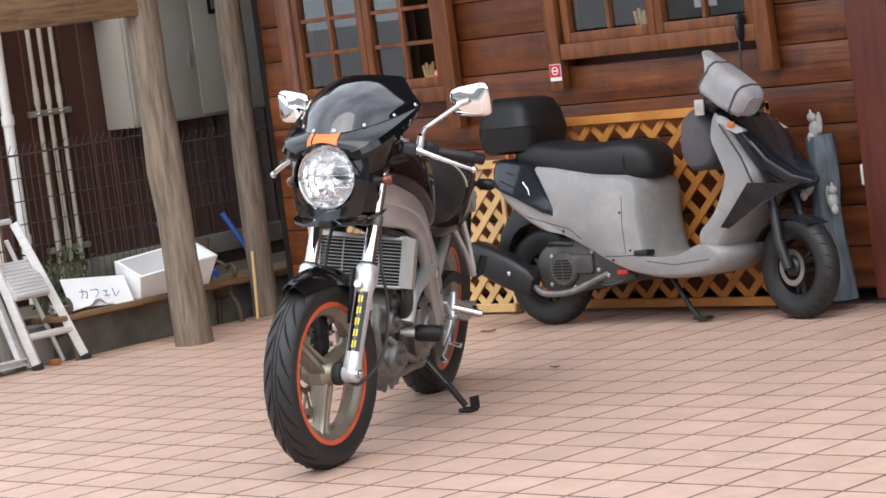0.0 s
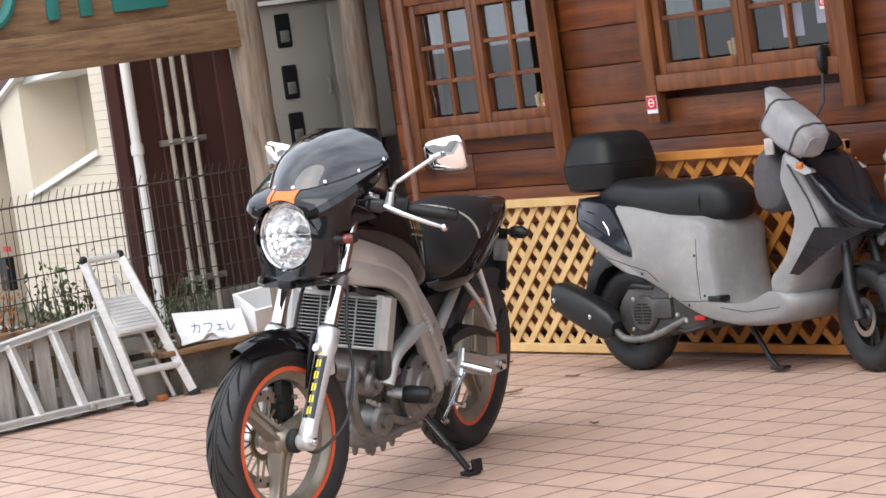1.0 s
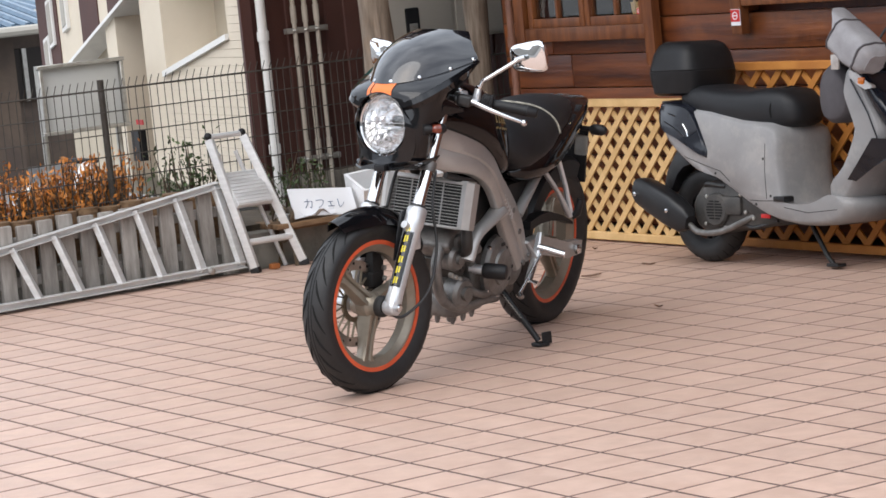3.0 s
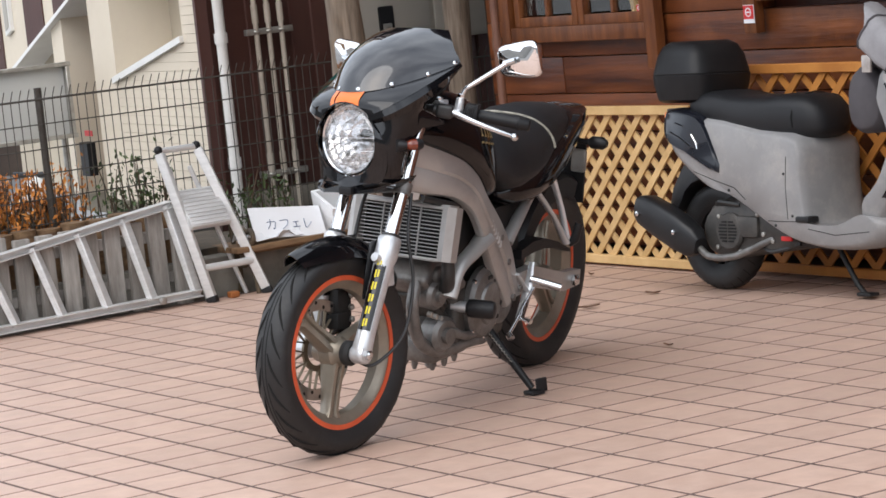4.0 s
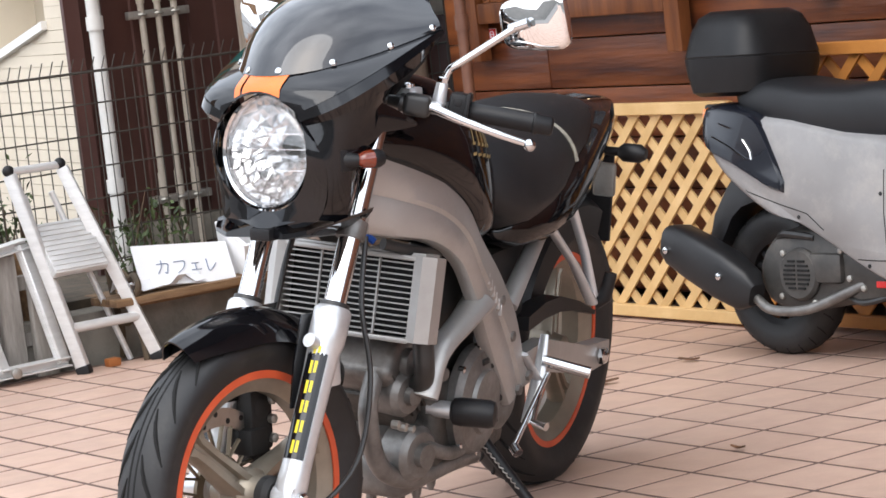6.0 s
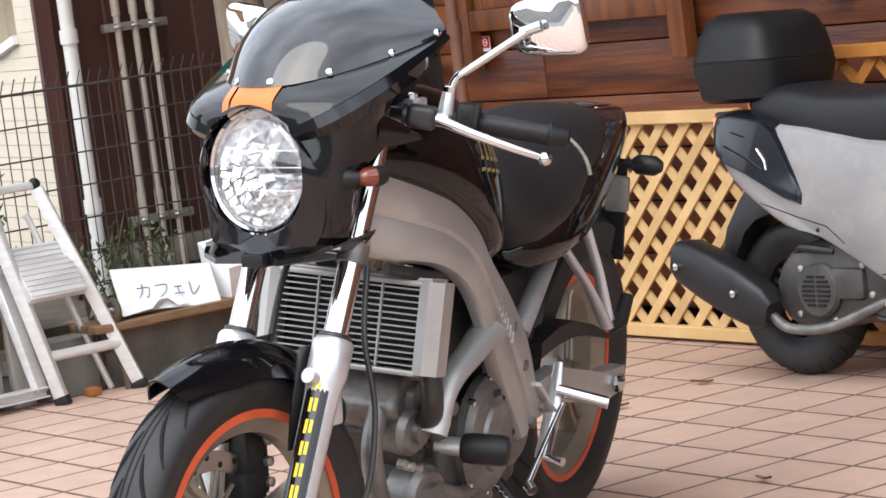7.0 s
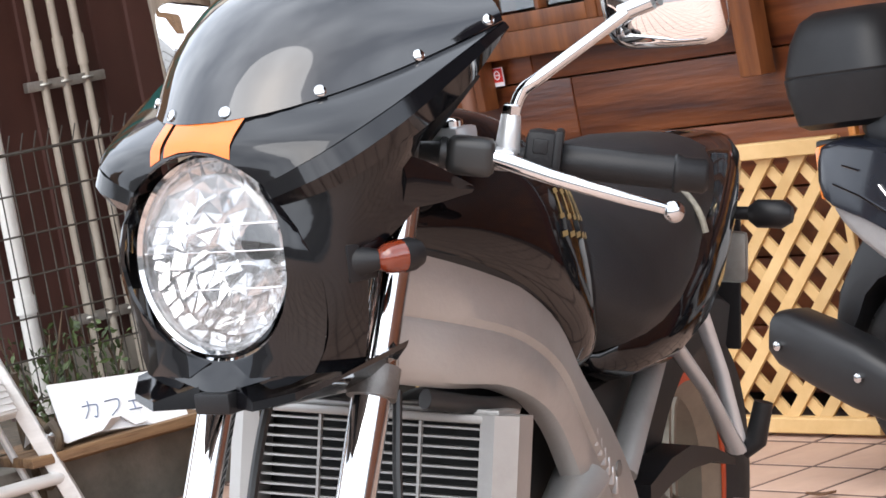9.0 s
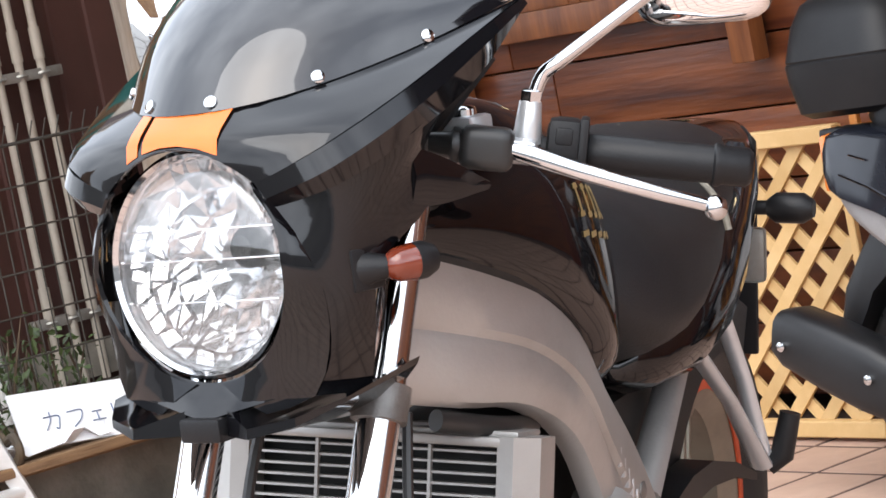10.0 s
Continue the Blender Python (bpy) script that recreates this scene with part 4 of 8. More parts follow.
    for r0, r1, n in ((0.024, 0.046, 15), (0.047, 0.066, 23), (0.067, 0.082, 29), (0.083, 0.0938, 34)):
        edge = [2 * math.pi * (k + rng.uniform(-0.32, 0.32)) / n for k in range(n)]
        for k in range(n):
            a0, a1 = edge[k], edge[(k + 1) % n] + (2 * math.pi if k == n - 1 else 0)
            tw = rng.uniform(-0.10, 0.10)
            quad = [(r0 * math.cos(a0 + tw), r0 * math.sin(a0 + tw)), (r1 * math.cos(a0), r1 * math.sin(a0)), (r1 * math.cos(a1), r1 * math.sin(a1)), (r0 * math.cos(a1 + tw), r0 * math.sin(a1 + tw))]
            cuts = ((0, 1, 2), (0, 2, 3)) if rng.random() < 0.5 else ((0, 1, 3), (1, 2, 3))
            for tri in cuts:
                pts = [quad[q] for q in tri]
                mx, mz = sum(p[0] for p in pts) / 3, sum(p[1] for p in pts) / 3
                gx, gz = -6.0 * mx + rng.uniform(-0.20, 0.20), -6.0 * mz + 0.32 + rng.uniform(-0.17, 0.17)
                base = 0.058 * (1 - (math.hypot(mx, mz) / 0.098) ** 2)
                b.faces.new([b.verts.new(lc + s * (x * 0.94 + mx * 0.06) + u * (z * 0.94 + mz * 0.06) - ln * max(0.001, base + gx * (x - mx) + gz * (z - mz))) for x, z in pts])
    part("reflector_steps", ST(b), LAMP_CHROME, rim, smooth=None)
    b = bm_new()
    lathe(b, [(0.019, -0.075), (0.019, -0.046), (0.012, -0.036)], lc + s * 0.012 + u * 0.010, ln, 18)
    part("bulb", ST(b), BLACK_AND_GAP, rim, "dark bulb shield")
    b = bm_new()
    prof = [(0.0955, 0.004)] + [(0.0955 * math.cos(t), 0.004 + 0.022 * math.sin(t)) for t in (radians(15 * k) for k in range(1, 6))] + [(0.004, 0.026), (0.004, 0.023)] + [(0.0925 * math.cos(t), 0.001 + 0.022 * math.sin(t)) for t in (radians(75 - 15 * k) for k in range(0, 5))] + [(0.0925, 0.001)]
    lathe(b, prof, lc, ln, 56)
    gl = part("lens", ST(b), LAMP_GLASS, rim, "clear domed glass lens", 60)
    gl.visible_shadow = False
    b = bm_new()
    for f in (-0.35, 0.05, 0.34):
        hx = math.sqrt(max(0, 0.093 ** 2 - (f * 0.093) ** 2))
        pts = [lc + s * (hx * q) + u * (f * 0.093) + ln * (0.008 + 0.014 * (1 - q * q)) for q in (-0.98, -0.6, 0, 0.6, 0.98)]
        tube(b, pts, 0.0007, 5)
    part("lens_rib", ST(b), LAMP_CHROME, rim)
    # ---- cafe fairing ----
    def mirrored_grid(fn, nv, nu):
        return [[fn(v / nv, u / nu) for u in range(-nu, nu + 1)] for v in range(nv + 1)]
    def lerp(a, c, t):
        return a + (c - a) * t
    def ease(pts, t):
        """Smooth value along evenly spaced control values."""
        n = len(pts) - 1
        i = min(int(t * n), n - 1)
        f = t * n - i
        p0, p1, p2, p3 = pts[max(i - 1, 0)], pts[i], pts[i + 1], pts[min(i + 2, n)]
        return 0.5 * ((2 * p1) + (p2 - p0) * f + (2 * p0 - 5 * p1 + 4 * p2 - p3) * f * f + (3 * p1 - p0 - 3 * p2 + p3) * f ** 3)
    WING_TOP = [(0.084, 0.096, 0.955), (0.145, 0.116, 0.980), (0.178, 0.195, 1.015), (0.196, 0.285, 1.052), (0.205, 0.365, 1.082)]
    # upper body: from the brow over the lamp to the screen line, wings run up and back
    def body(v, u):
        a = abs(u)
        xs, ys, zs = ease([p[0] for p in WING_TOP], v), ease([p[1] for p in WING_TOP], v), ease([p[2] for p in WING_TOP], v)
        zc = ease([0.990, 0.999, 1.008, 1.019], v)
        yc = ease([0.090, 0.096, 0.105, 0.117], v)
        return (u * xs, yc + (ys - yc) * a ** 2.2, zc + (zs - zc) * a ** (2.0 + 0.6 * v))
    b = bm_new()
    shell(b, mirrored_grid(body, 8, 10), 0.004)
    cowl = part("fairing", ST(b), BLACK_GLOSS, root, "gloss black cafe fairing shell", 50)
    # screen: bubble from the body's upper line to a flat-topped tip
    def screen(v, u):
        a = abs(u)
        x = u * ease([0.205, 0.198, 0.176, 0.146, 0.116], v)
        zc = ease([1.014, 1.072, 1.124, 1.160, 1.180], v)
        yc = ease([0.110, 0.150, 0.210, 0.285, 0.352], v)
        y = yc + ease([0.252, 0.215, 0.165, 0.115, 0.075], v) * a ** 2.2
        z = zc + ease([0.066, 0.022, -0.008, -0.014, -0.012], v) * a ** 2.6 + 0.004
        return (x, y, z)
    b = bm_new()
    shell(b, mirrored_grid(screen, 14, 12), 0.003)
    part("windscreen", ST(b), SCREEN, cowl, "smoked black windscreen", 60)
    # raised wing on each side, a folded blade from the lamp's corner to the rear tip
    for sx in (-1, 1):
        b = bm_new()
        top = WING_TOP
        edge = [(0.090, 0.097, 0.941), (0.153, 0.116, 0.963), (0.187, 0.197, 1.000), (0.203, 0.287, 1.042), (0.207, 0.368, 1.077)]
        low = [(0.092, 0.103, 0.933), (0.149, 0.128, 0.948), (0.178, 0.202, 0.978), (0.194, 0.290, 1.018), (0.200, 0.366, 1.070)]
        shell(b, [[(sx * p[0], p[1], p[2]) for p in row] for row in (curve_pts(top, 4), curve_pts(edge, 4), curve_pts(low, 4))], 0.004)
        part("wing", ST(b), BLACK_GLOSS, cowl, "folded fairing wing", 25)
        # lamp surround and side panel
        b = bm_new()
        ring = []
        for k in range(13):
            a = radians(42 - 124 * k / 12)
            ring.append((sx * 0.106 * math.cos(a), 0.088 + 0.012 * abs(math.sin(a)), 0.885 + 0.107 * math.sin(a)))
        outer = []
        for k in range(13):
            t = k / 12
            outer.append((sx * ease([0.088, 0.111, 0.122, 0.126, 0.122, 0.108, 0.06], t), ease([0.098, 0.106, 0.112, 0.118, 0.119, 0.110, 0.100], t), ease([0.945, 0.908, 0.878, 0.845, 0.805, 0.766, 0.752], t)))
        shell(b, [ring, [tuple((p + q) / 2 + (0.006 if i == 1 else 0) * -1 for i, (p, q) in enumerate(zip(a, c))) for a, c in zip(ring, outer)], outer], 0.004)
        part("lamp_surround", ST(b), BLACK_GLOSS, cowl, "glossy surround of the headlamp", 50)
        b = bm_new()
        g = []
        fr = [(0.092, 0.102, 0.934), (0.112, 0.106, 0.905), (0.122, 0.112, 0.878), (0.126, 0.118, 0.845), (0.122, 0.119, 0.800), (0.108, 0.110, 0.766)]
        mid = [(0.166, 0.172, 0.966), (0.153, 0.165, 0.926), (0.147, 0.162, 0.896), (0.142, 0.148, 0.858), (0.134, 0.144, 0.810), (0.117, 0.140, 0.762)]
        bk = [(0.190, 0.268, 1.016), (0.168, 0.232, 0.965), (0.166, 0.238, 0.917), (0.147, 0.172, 0.870), (0.139, 0.165, 0.812), (0.123, 0.168, 0.756)]
        for t in range(7):
            f = t / 6
            row = []
            for p, q, r in zip(curve_pts(fr, 3), curve_pts(mid, 3), curve_pts(bk, 3)):
                v = p * (1 - f) * (1 - 2 * f) + q * 4 * f * (1 - f) + r * f * (2 * f - 1)
                row.append((sx * v.x, v.y, v.z))
            g.append(row)
        shell(b, g, 0.004)
        part("side_panel", ST(b), BLACK_GLOSS, cowl, "flat glossy side panel", 50)
        # pointed ear under the bar
        b = bm_new()
        shell(b, [[(sx * x, y, z) for x, y, z in curve_pts(row, 3)] for row in (((0.166, 0.212, 0.968), (0.174, 0.256, 0.950), (0.184, 0.304, 0.922)), ((0.168, 0.215, 0.940), (0.175, 0.258, 0.930), (0.185, 0.305, 0.919)), ((0.160, 0.212, 0.912), (0.170, 0.254, 0.911), (0.183, 0.303, 0.916)))], 0.004)
        part("panel_ear", ST(b), BLACK_GLOSS, cowl, "pointed rear ear of the side panel", 40)
        # chin spoiler blade
        b = bm_new()
        loft(b, [[(sx * 0.024, 0.088, 0.757), (sx * 0.024, 0.20, 0.750), (sx * 0.024, 0.20, 0.728), (sx * 0.024, 0.085, 0.735)],
                 [(sx * 0.065, 0.062, 0.746), (sx * 0.065, 0.215, 0.752), (sx * 0.065, 0.215, 0.726), (sx * 0.065, 0.060, 0.737)],
                 [(sx * 0.105, 0.080, 0.752), (sx * 0.108, 0.23, 0.762), (sx * 0.106, 0.228, 0.742), (sx * 0.105, 0.080, 0.744)],
                 [(sx * 0.134, 0.120, 0.762), (sx * 0.134, 0.235, 0.776), (sx * 0.132, 0.232, 0.769), (sx * 0.133, 0.121, 0.758)]])
        part("chin_blade", ST(b), BLACK_GLOSS, cowl, "chin spoiler blade", 25)
        # turn signal: mounting plate with its nut, rubber stem and amber lens
        b = bm_new()
        box(b, (sx * 0.144, 0.158, 0.868), (0.006, 0.036, 0.038), Matrix.Translation((sx * 0.144, 0.158, 0.868)) @ Matrix.Rotation(radians(sx * -12), 4, "Z") @ Matrix.Translation((-sx * 0.144, -0.158, -0.868)), bevel=0.0028)
        part("signal_mount", ST(b), BLACKPL, cowl, "small black signal mount")
        b = bm_new()
        lathe(b, [(0.010, 0), (0.010, 0.006), (0.0075, 0.007), (0.0075, 0.014)], (sx * 0.146, 0.159, 0.868), (sx * 0.93, 0.36, 0), 6)
        part("nut", ST(b), GALV, cowl)
        b = bm_new()
        tube(b, [(sx * 0.138, 0.160, 0.868), (sx * 0.150, 0.162, 0.868), (sx * 0.167, 0.174, 0.868)], [0.019, 0.013, 0.008], 14)
        sig = part("turn_signal", ST(b), BLACKPL, root, "front turn signal on a rubber stem")
        b = bm_new()
        lathe(b, [(0.003, -0.030), (0.010, -0.027), (0.015, -0.019), (0.0168, -0.002)], (sx * 0.172, 0.190, 0.868), (sx * 0.35, 0.94, 0), 24)
        part("lens", ST(b), AMBER, sig, "amber-red lens")
        b = bm_new()
        lathe(b, [(0.0170, -0.002), (0.0170, 0.010), (0.013, 0.020), (0.004, 0.024)], (sx * 0.172, 0.190, 0.868), (sx * 0.35, 0.94, 0), 24)
        part("housing", ST(b), BLACKPL, sig)
    # chin under the lamp, with a small block between the blades
    b = bm_new()
    shell(b, [[(x, 0.103 - 0.02 * (1 - abs(x) / 0.085) * f, (1 - f) * (0.885 - math.sqrt(0.106 ** 2 - x * x)) + f * (0.748 + 0.02 * abs(x) / 0.085)) for x in (0.0085 * q for q in range(-10, 11))] for f in (0, 0.25, 0.5, 0.75, 1.0)], 0.004)
    part("chin", ST(b), BLACK_GLOSS, cowl, "glossy chin under the headlamp", 50)
    b = bm_new()
    box(b, (0, 0.105, 0.741), (0.046, 0.06, 0.022), bevel=0.004)
    part("chin_block", ST(b), BLACKPL, cowl)
    # screws along the screen
    for u in (-0.97, -0.80, -0.54, -0.22, 0.14, 0.52, 0.80, 0.97):
        v = 0.05 if abs(u) < 0.9 else 0.12
        p = Vector(screen(v, u))
        e1, e2 = Vector(screen(v + 0.02, u)) - p, Vector(screen(v, u + 0.02)) - p
        n = e2.cross(e1).normalized()
        if n.y > 0:
            n = -n
        b = bm_new()
        lathe(b, [(0.0062, -0.002), (0.0062, 0.0012), (0.004, 0.0026), (0.0012, 0.0028)], p + n * 0.002, n, 14)
        part("screw", ST(b), CHROME, cowl, "small chrome screw")
    # orange stripe pair on the brow
    for x0, x1 in ((-0.054, -0.040), (-0.034, 0.050)):
        b = bm_new()
        rows = []
        for k in range(6):
            row = []
            for q in range(5):
                v = 0.02 + 0.95 * k / 5
                p = Vector(body(v, lerp(x0, x1, q / 4) / ease([p[0] for p in WING_TOP], v)))
                row.append(p + Vector((0, -0.0022, 0.0034)))
            rows.append(row)
        shell(b, rows, 0.0005)
        part("stripe", ST(b), ORANGE, cowl, "orange stripe")
    # ---- bars, grips, levers, mirrors ----
    for sx in (1, -1):
        b = bm_new()
        tube(b, curve_pts([(sx * 0.098, 0.325, 0.955), (sx * 0.14, 0.335, 0.958), (sx * 0.19, 0.365, 0.945), (sx * 0.24, 0.40, 0.932), (sx * 0.360, 0.471, 0.901)], 5), 0.011, 14)
        bar = part("handlebar", ST(b), BLACKPL, root, "black clip-on handlebar")
        b = bm_new()
        d = (Vector((sx * 0.345, 0.462, 0.905)) - Vector((sx * 0.24, 0.40, 0.932))).normalized()
        o = Vector((sx * 0.225, 0.391, 0.936))
        tube(b, [o + d * 0.01, o + d * 0.014, o + d * 0.128, o + d * 0.13, o + d * 0.134, o + d * 0.138, o + d * 0.16, o + d * 0.165], [0.0155, 0.018, 0.018, 0.0205, 0.0205, 0.018, 0.0185, 0.014], 20)
        part("grip", ST(b), BLACKPL, bar, "black rubber grip", 50)
        along, fwd = d, Vector((d.y * sx, -d.x * sx, 0)).normalized()
        upw = along.cross(fwd) * (1 if along.cross(fwd).z > 0 else -1)
        def at(a, f, h):
            m = Matrix((along, fwd, upw)).transposed().to_4x4()
            m.translation = o + along * a + fwd * f + upw * h
            return m
        b = bm_new()
        box(b, (0, 0, 0), (0.036, 0.046, 0.052), at(-0.008, 0.002, 0.004), bevel=0.010)
        box(b, (0, 0, 0), (0.009, 0.052, 0.056), at(0.008, 0.002, 0.004), bevel=0.004)
        box(b, (0, 0, 0), (0.016, 0.014, 0.016), at(-0.010, 0.020, 0.014), bevel=0.003)
        part("switch_box", ST(b), BLACKPL, bar, "black switch housing")
        # cast perch round the bar with the mirror boss
        b = bm_new()
        lathe(b, [(0.0125, -0.013), (0.0175, -0.011), (0.0175, 0.011), (0.0125, 0.013)], o - d * 0.045, d, 20, closed=True)
        box(b, (0, 0, 0), (0.026, 0.046, 0.018), at(-0.047, 0.030, 0.0), bevel=0.005)
        lathe(b, [(0.0135, -0.004), (0.0125, 0.012), (0.0105, 0.034), (0.0085, 0.036)], o - d * 0.044 + fwd * 0.012 + upw * 0.008, upw, 16)
        part("perch", ST(b), FORK_SILVER, bar, "cast silver lever perch", 40)
        b = bm_new()
        lathe(b, [(0.0105, 0), (0.0105, 0.010), (0.0075, 0.012)], o - d * 0.044 + fwd * 0.012 + upw * 0.042, upw, 6)
        part("lock_nut", ST(b), CHROME, bar)
        # lever: flat and broad at the pivot, slim towards the ball end
        b = bm_new()
        secs = []
        for a, f, h, hf, hh in ((-0.060, 0.042, 0.000, 0.012, 0.0085), (-0.035, 0.050, -0.004, 0.013, 0.0095), (0.005, 0.062, -0.012, 0.011, 0.0085), (0.045, 0.068, -0.019, 0.009, 0.0075), (0.085, 0.067, -0.026, 0.0075, 0.0068), (0.118, 0.062, -0.031, 0.0068, 0.0062), (0.128, 0.060, -0.033, 0.006, 0.006)):
            c = o + along * a + fwd * f + upw * h
            secs.append([c + fwd * (hf * math.copysign(abs(math.cos(q)) ** 0.6, math.cos(q))) + upw * (hh * math.copysign(abs(math.sin(q)) ** 0.6, math.sin(q))) for q in (2 * math.pi * k / 14 for k in range(14))])
        loft(b, secs)
        bmesh.ops.create_uvsphere(b, u_segments=14, v_segments=10, radius=0.0118, matrix=Matrix.Translation(o + along * 0.132 + fwd * 0.060 - upw * 0.034))
        part("lever", ST(b), CHROME, bar, "polished lever with a ball end", 50)
        # rubber boot over the pivot with its ribbed cable sleeve
        b = bm_new()
        box(b, (0, 0, 0), (0.050, 0.040, 0.040), at(-0.079, 0.040, -0.002), bevel=0.011, seg=3)
        lathe(b, [(0.015, 0), (0.017, 0.004), (0.017, 0.008), (0.0125, 0.011), (0.0095, 0.030), (0.0115, 0.032), (0.0115, 0.036), (0.006, 0.038)], o - d * 0.102 + fwd * 0.040 - upw * 0.002, -d, 16)
        part("pivot_boot", ST(b), HOSE, bar, "black rubber boot over the lever pivot", 50)
        b = bm_new()
        tube(b, curve_pts([o - d * 0.138 + fwd * 0.040, o - d * 0.165 + fwd * 0.035 - upw * 0.012, (sx * 0.07, 0.27, 0.90), (sx * 0.05, 0.32, 0.80)], 6), 0.0045, 8)
        part("cable", ST(b), HOSE, bar)
        # bar clamp on the fork head, with its bolt
        b = bm_new()
        box(b, (sx * 0.128, 0.334, 0.972), (0.075, 0.040, 0.018), bevel=0.005)
        part("bar_clamp", ST(b), FORK_SILVER, bar, "cast silver bar clamp", 40)
        b = bm_new()
        lathe(b, [(0.013, 0), (0.013, 0.007), (0.009, 0.010), (0.004, 0.011)], (sx * 0.146, 0.334, 0.980), (0, 0, 1), 12)
        part("clamp_bolt", ST(b), CHROME, bar)
        # inner bracket carrying the fairing
        b = bm_new()
        tube(b, [(sx * 0.06, 0.30, 0.925), (sx * 0.13, 0.31, 0.975), (sx * 0.185, 0.33, 1.035)], 0.008, 8)
        part("fairing_bracket", ST(b), BLACKPL, cowl)
        # mirror
        b = bm_new()
        st = curve_pts([o - d * 0.044 + fwd * 0.012 + upw * 0.030, o - d * 0.036 + fwd * 0.010 + upw * 0.066, o + Vector((sx * 0.008, -0.006, 0.088)), Vector((sx * 0.300, 0.462, 1.080))], 5)
        tube(b, st, 0.0068, 12)
        tube(b, [st[-1] + Vector((-sx * 0.012, -0.004, -0.004)), st[-1] + Vector((sx * 0.022, 0.006, 0.006))], 0.0095, 12)
        mir = part("mirror", ST(b), CHROME, root, "chrome mirror on a bent stalk", 50)
        b = bm_new()
        mc = st[-1] + Vector((sx * 0.022, 0.018, 0.004))
        secs = []
        for t, k in ((0.0, 0.84), (0.2, 0.95), (0.5, 1.0), (1.0, 1.0)):
            ring = []
            for q in range(24):
                a = 2 * math.pi * q / 24
                cx, cz = math.cos(a), math.sin(a)
                px = math.copysign(abs(cx) ** 0.45, cx) * 0.066 * k
                pz = math.copysign(abs(cz) ** 0.45, cz) * (0.051 + 0.006 * sx * px / 0.06) * k
                ring.append(mc + Vector((px, 0.020 * t, pz)))
            secs.append(ring)
        loft(b, secs)
        for v in b.verts:
            v.co = Matrix.Translation(mc) @ Matrix.Rotation(radians(sx * 14), 4, "Z") @ Matrix.Rotation(radians(8), 4, "X") @ Matrix.Rotation(radians(sx * -4), 4, "Y") @ Matrix.Translation(-mc) @ v.co
        part("mirror_shell", ST(b), MIRROR_CHROME, mir, "rectangular chrome mirror shell", 35)
    # ---- instruments behind the screen ----
    b = bm_new()
    box(b, (0, 0.30, 0.985), (0.16, 0.08, 0.05), bevel=0.015)
    part("instruments", ST(b), BLACK_AND_GAP, root)
    # ---- frame spars ----
    for sx in (1, -1):
        upv = [(0.290, 0.878), (0.385, 0.848), (0.470, 0.806), (0.550, 0.752), (0.625, 0.678), (0.735, 0.590), (0.835, 0.492), (0.900, 0.375)]
        lov = [(0.300, 0.722), (0.352, 0.708), (0.436, 0.690), (0.530, 0.640), (0.605, 0.560), (0.668, 0.478), (0.745, 0.388), (0.825, 0.300)]
        xs = [0.062, 0.108, 0.140, 0.154, 0.156, 0.154, 0.150, 0.148]
        U = curve_pts([(x, y, z) for x, (y, z) in zip(xs, upv)], 4)
        Lw = curve_pts([(x, y, z) for x, (y, z) in zip(xs, lov)], 4)
        b = bm_new()
        secs = []
        for p, q in zip(U, Lw):
            ring = []
            for f, o in ((0.0, -0.022), (0.0, -0.004), (0.05, 0.004), (0.20, 0.009), (0.46, 0.011), (0.52, 0.005), (0.58, 0.009), (0.85, 0.008), (0.96, 0.003), (1.0, -0.006), (1.0, -0.022)):
                v = p.lerp(q, f)
                ring.append((sx * (v.x + o), v.y, v.z))
            secs.append(ring)
        loft(b, secs)
        fr = part("frame_spar", b, FRAME_SILVER, root, "cast aluminium frame spar with raised edge", 35)
        # front down limb
        b = bm_new()
        pts = curve_pts([(sx * 0.148, 0.645, 0.545), (sx * 0.148, 0.56, 0.515), (sx * 0.144, 0.465, 0.475), (sx * 0.138, 0.425, 0.40)], 4)
        tube(b, pts, [0.036, 0.034, 0.032, 0.030, 0.029, 0.028, 0.027, 0.027, 0.027, 0.027, 0.028, 0.030, 0.030], 14, flat=0.62)
        part("down_limb", b, FRAME_SILVER, fr)
        # badge bars
        for k in range(6):
            b = bm_new()
            y, z = 0.655 + 0.014 * k, 0.592 - 0.0150 * k
            box(b, (sx * 0.1625, y, z), (0.007, 0.005, 0.022), bevel=0.001, seg=1)
            part("badge_mark", b, FORK_SILVER, fr, "plain raised badge mark")
        for y, z in ((0.90, 0.35), (0.80, 0.45), (0.735, 0.535), (0.85, 0.33)):
            b = bm_new()
            lathe(b, [(0.011, -0.004), (0.011, 0.004), (0.006, 0.006)], (sx * 0.161, y, z), (sx, 0, 0), 6)
            part("bolt", b, ENGINE, fr)
        # rear subframe tube and passenger peg bracket
        b = bm_new()
        tube(b, [(sx * 0.130, 0.84, 0.50), (sx * 0.120, 1.02, 0.625), (sx * 0.11, 1.16, 0.70)], [0.022, 0.019, 0.016], 12, flat=0.7)
        part("subframe_tube", b, FRAME_SILVER, root, "silver rear subframe tube")
        b = bm_new()
        tube(b, [(sx * 0.125, 1.02, 0.66), (sx * 0.155, 1.13, 0.55), (sx * 0.172, 1.215, 0.45)], [0.014, 0.012, 0.016], 10, flat=0.6)
        tube(b, [(sx * 0.125, 1.16, 0.69), (sx * 0.155, 1.20, 0.56), (sx * 0.172, 1.225, 0.45)], [0.012, 0.011, 0.014], 10, flat=0.6)
        br = part("passenger_peg_bracket", b, FORK_SILVER, root, "silver passenger footrest bracket")
        b = bm_new()
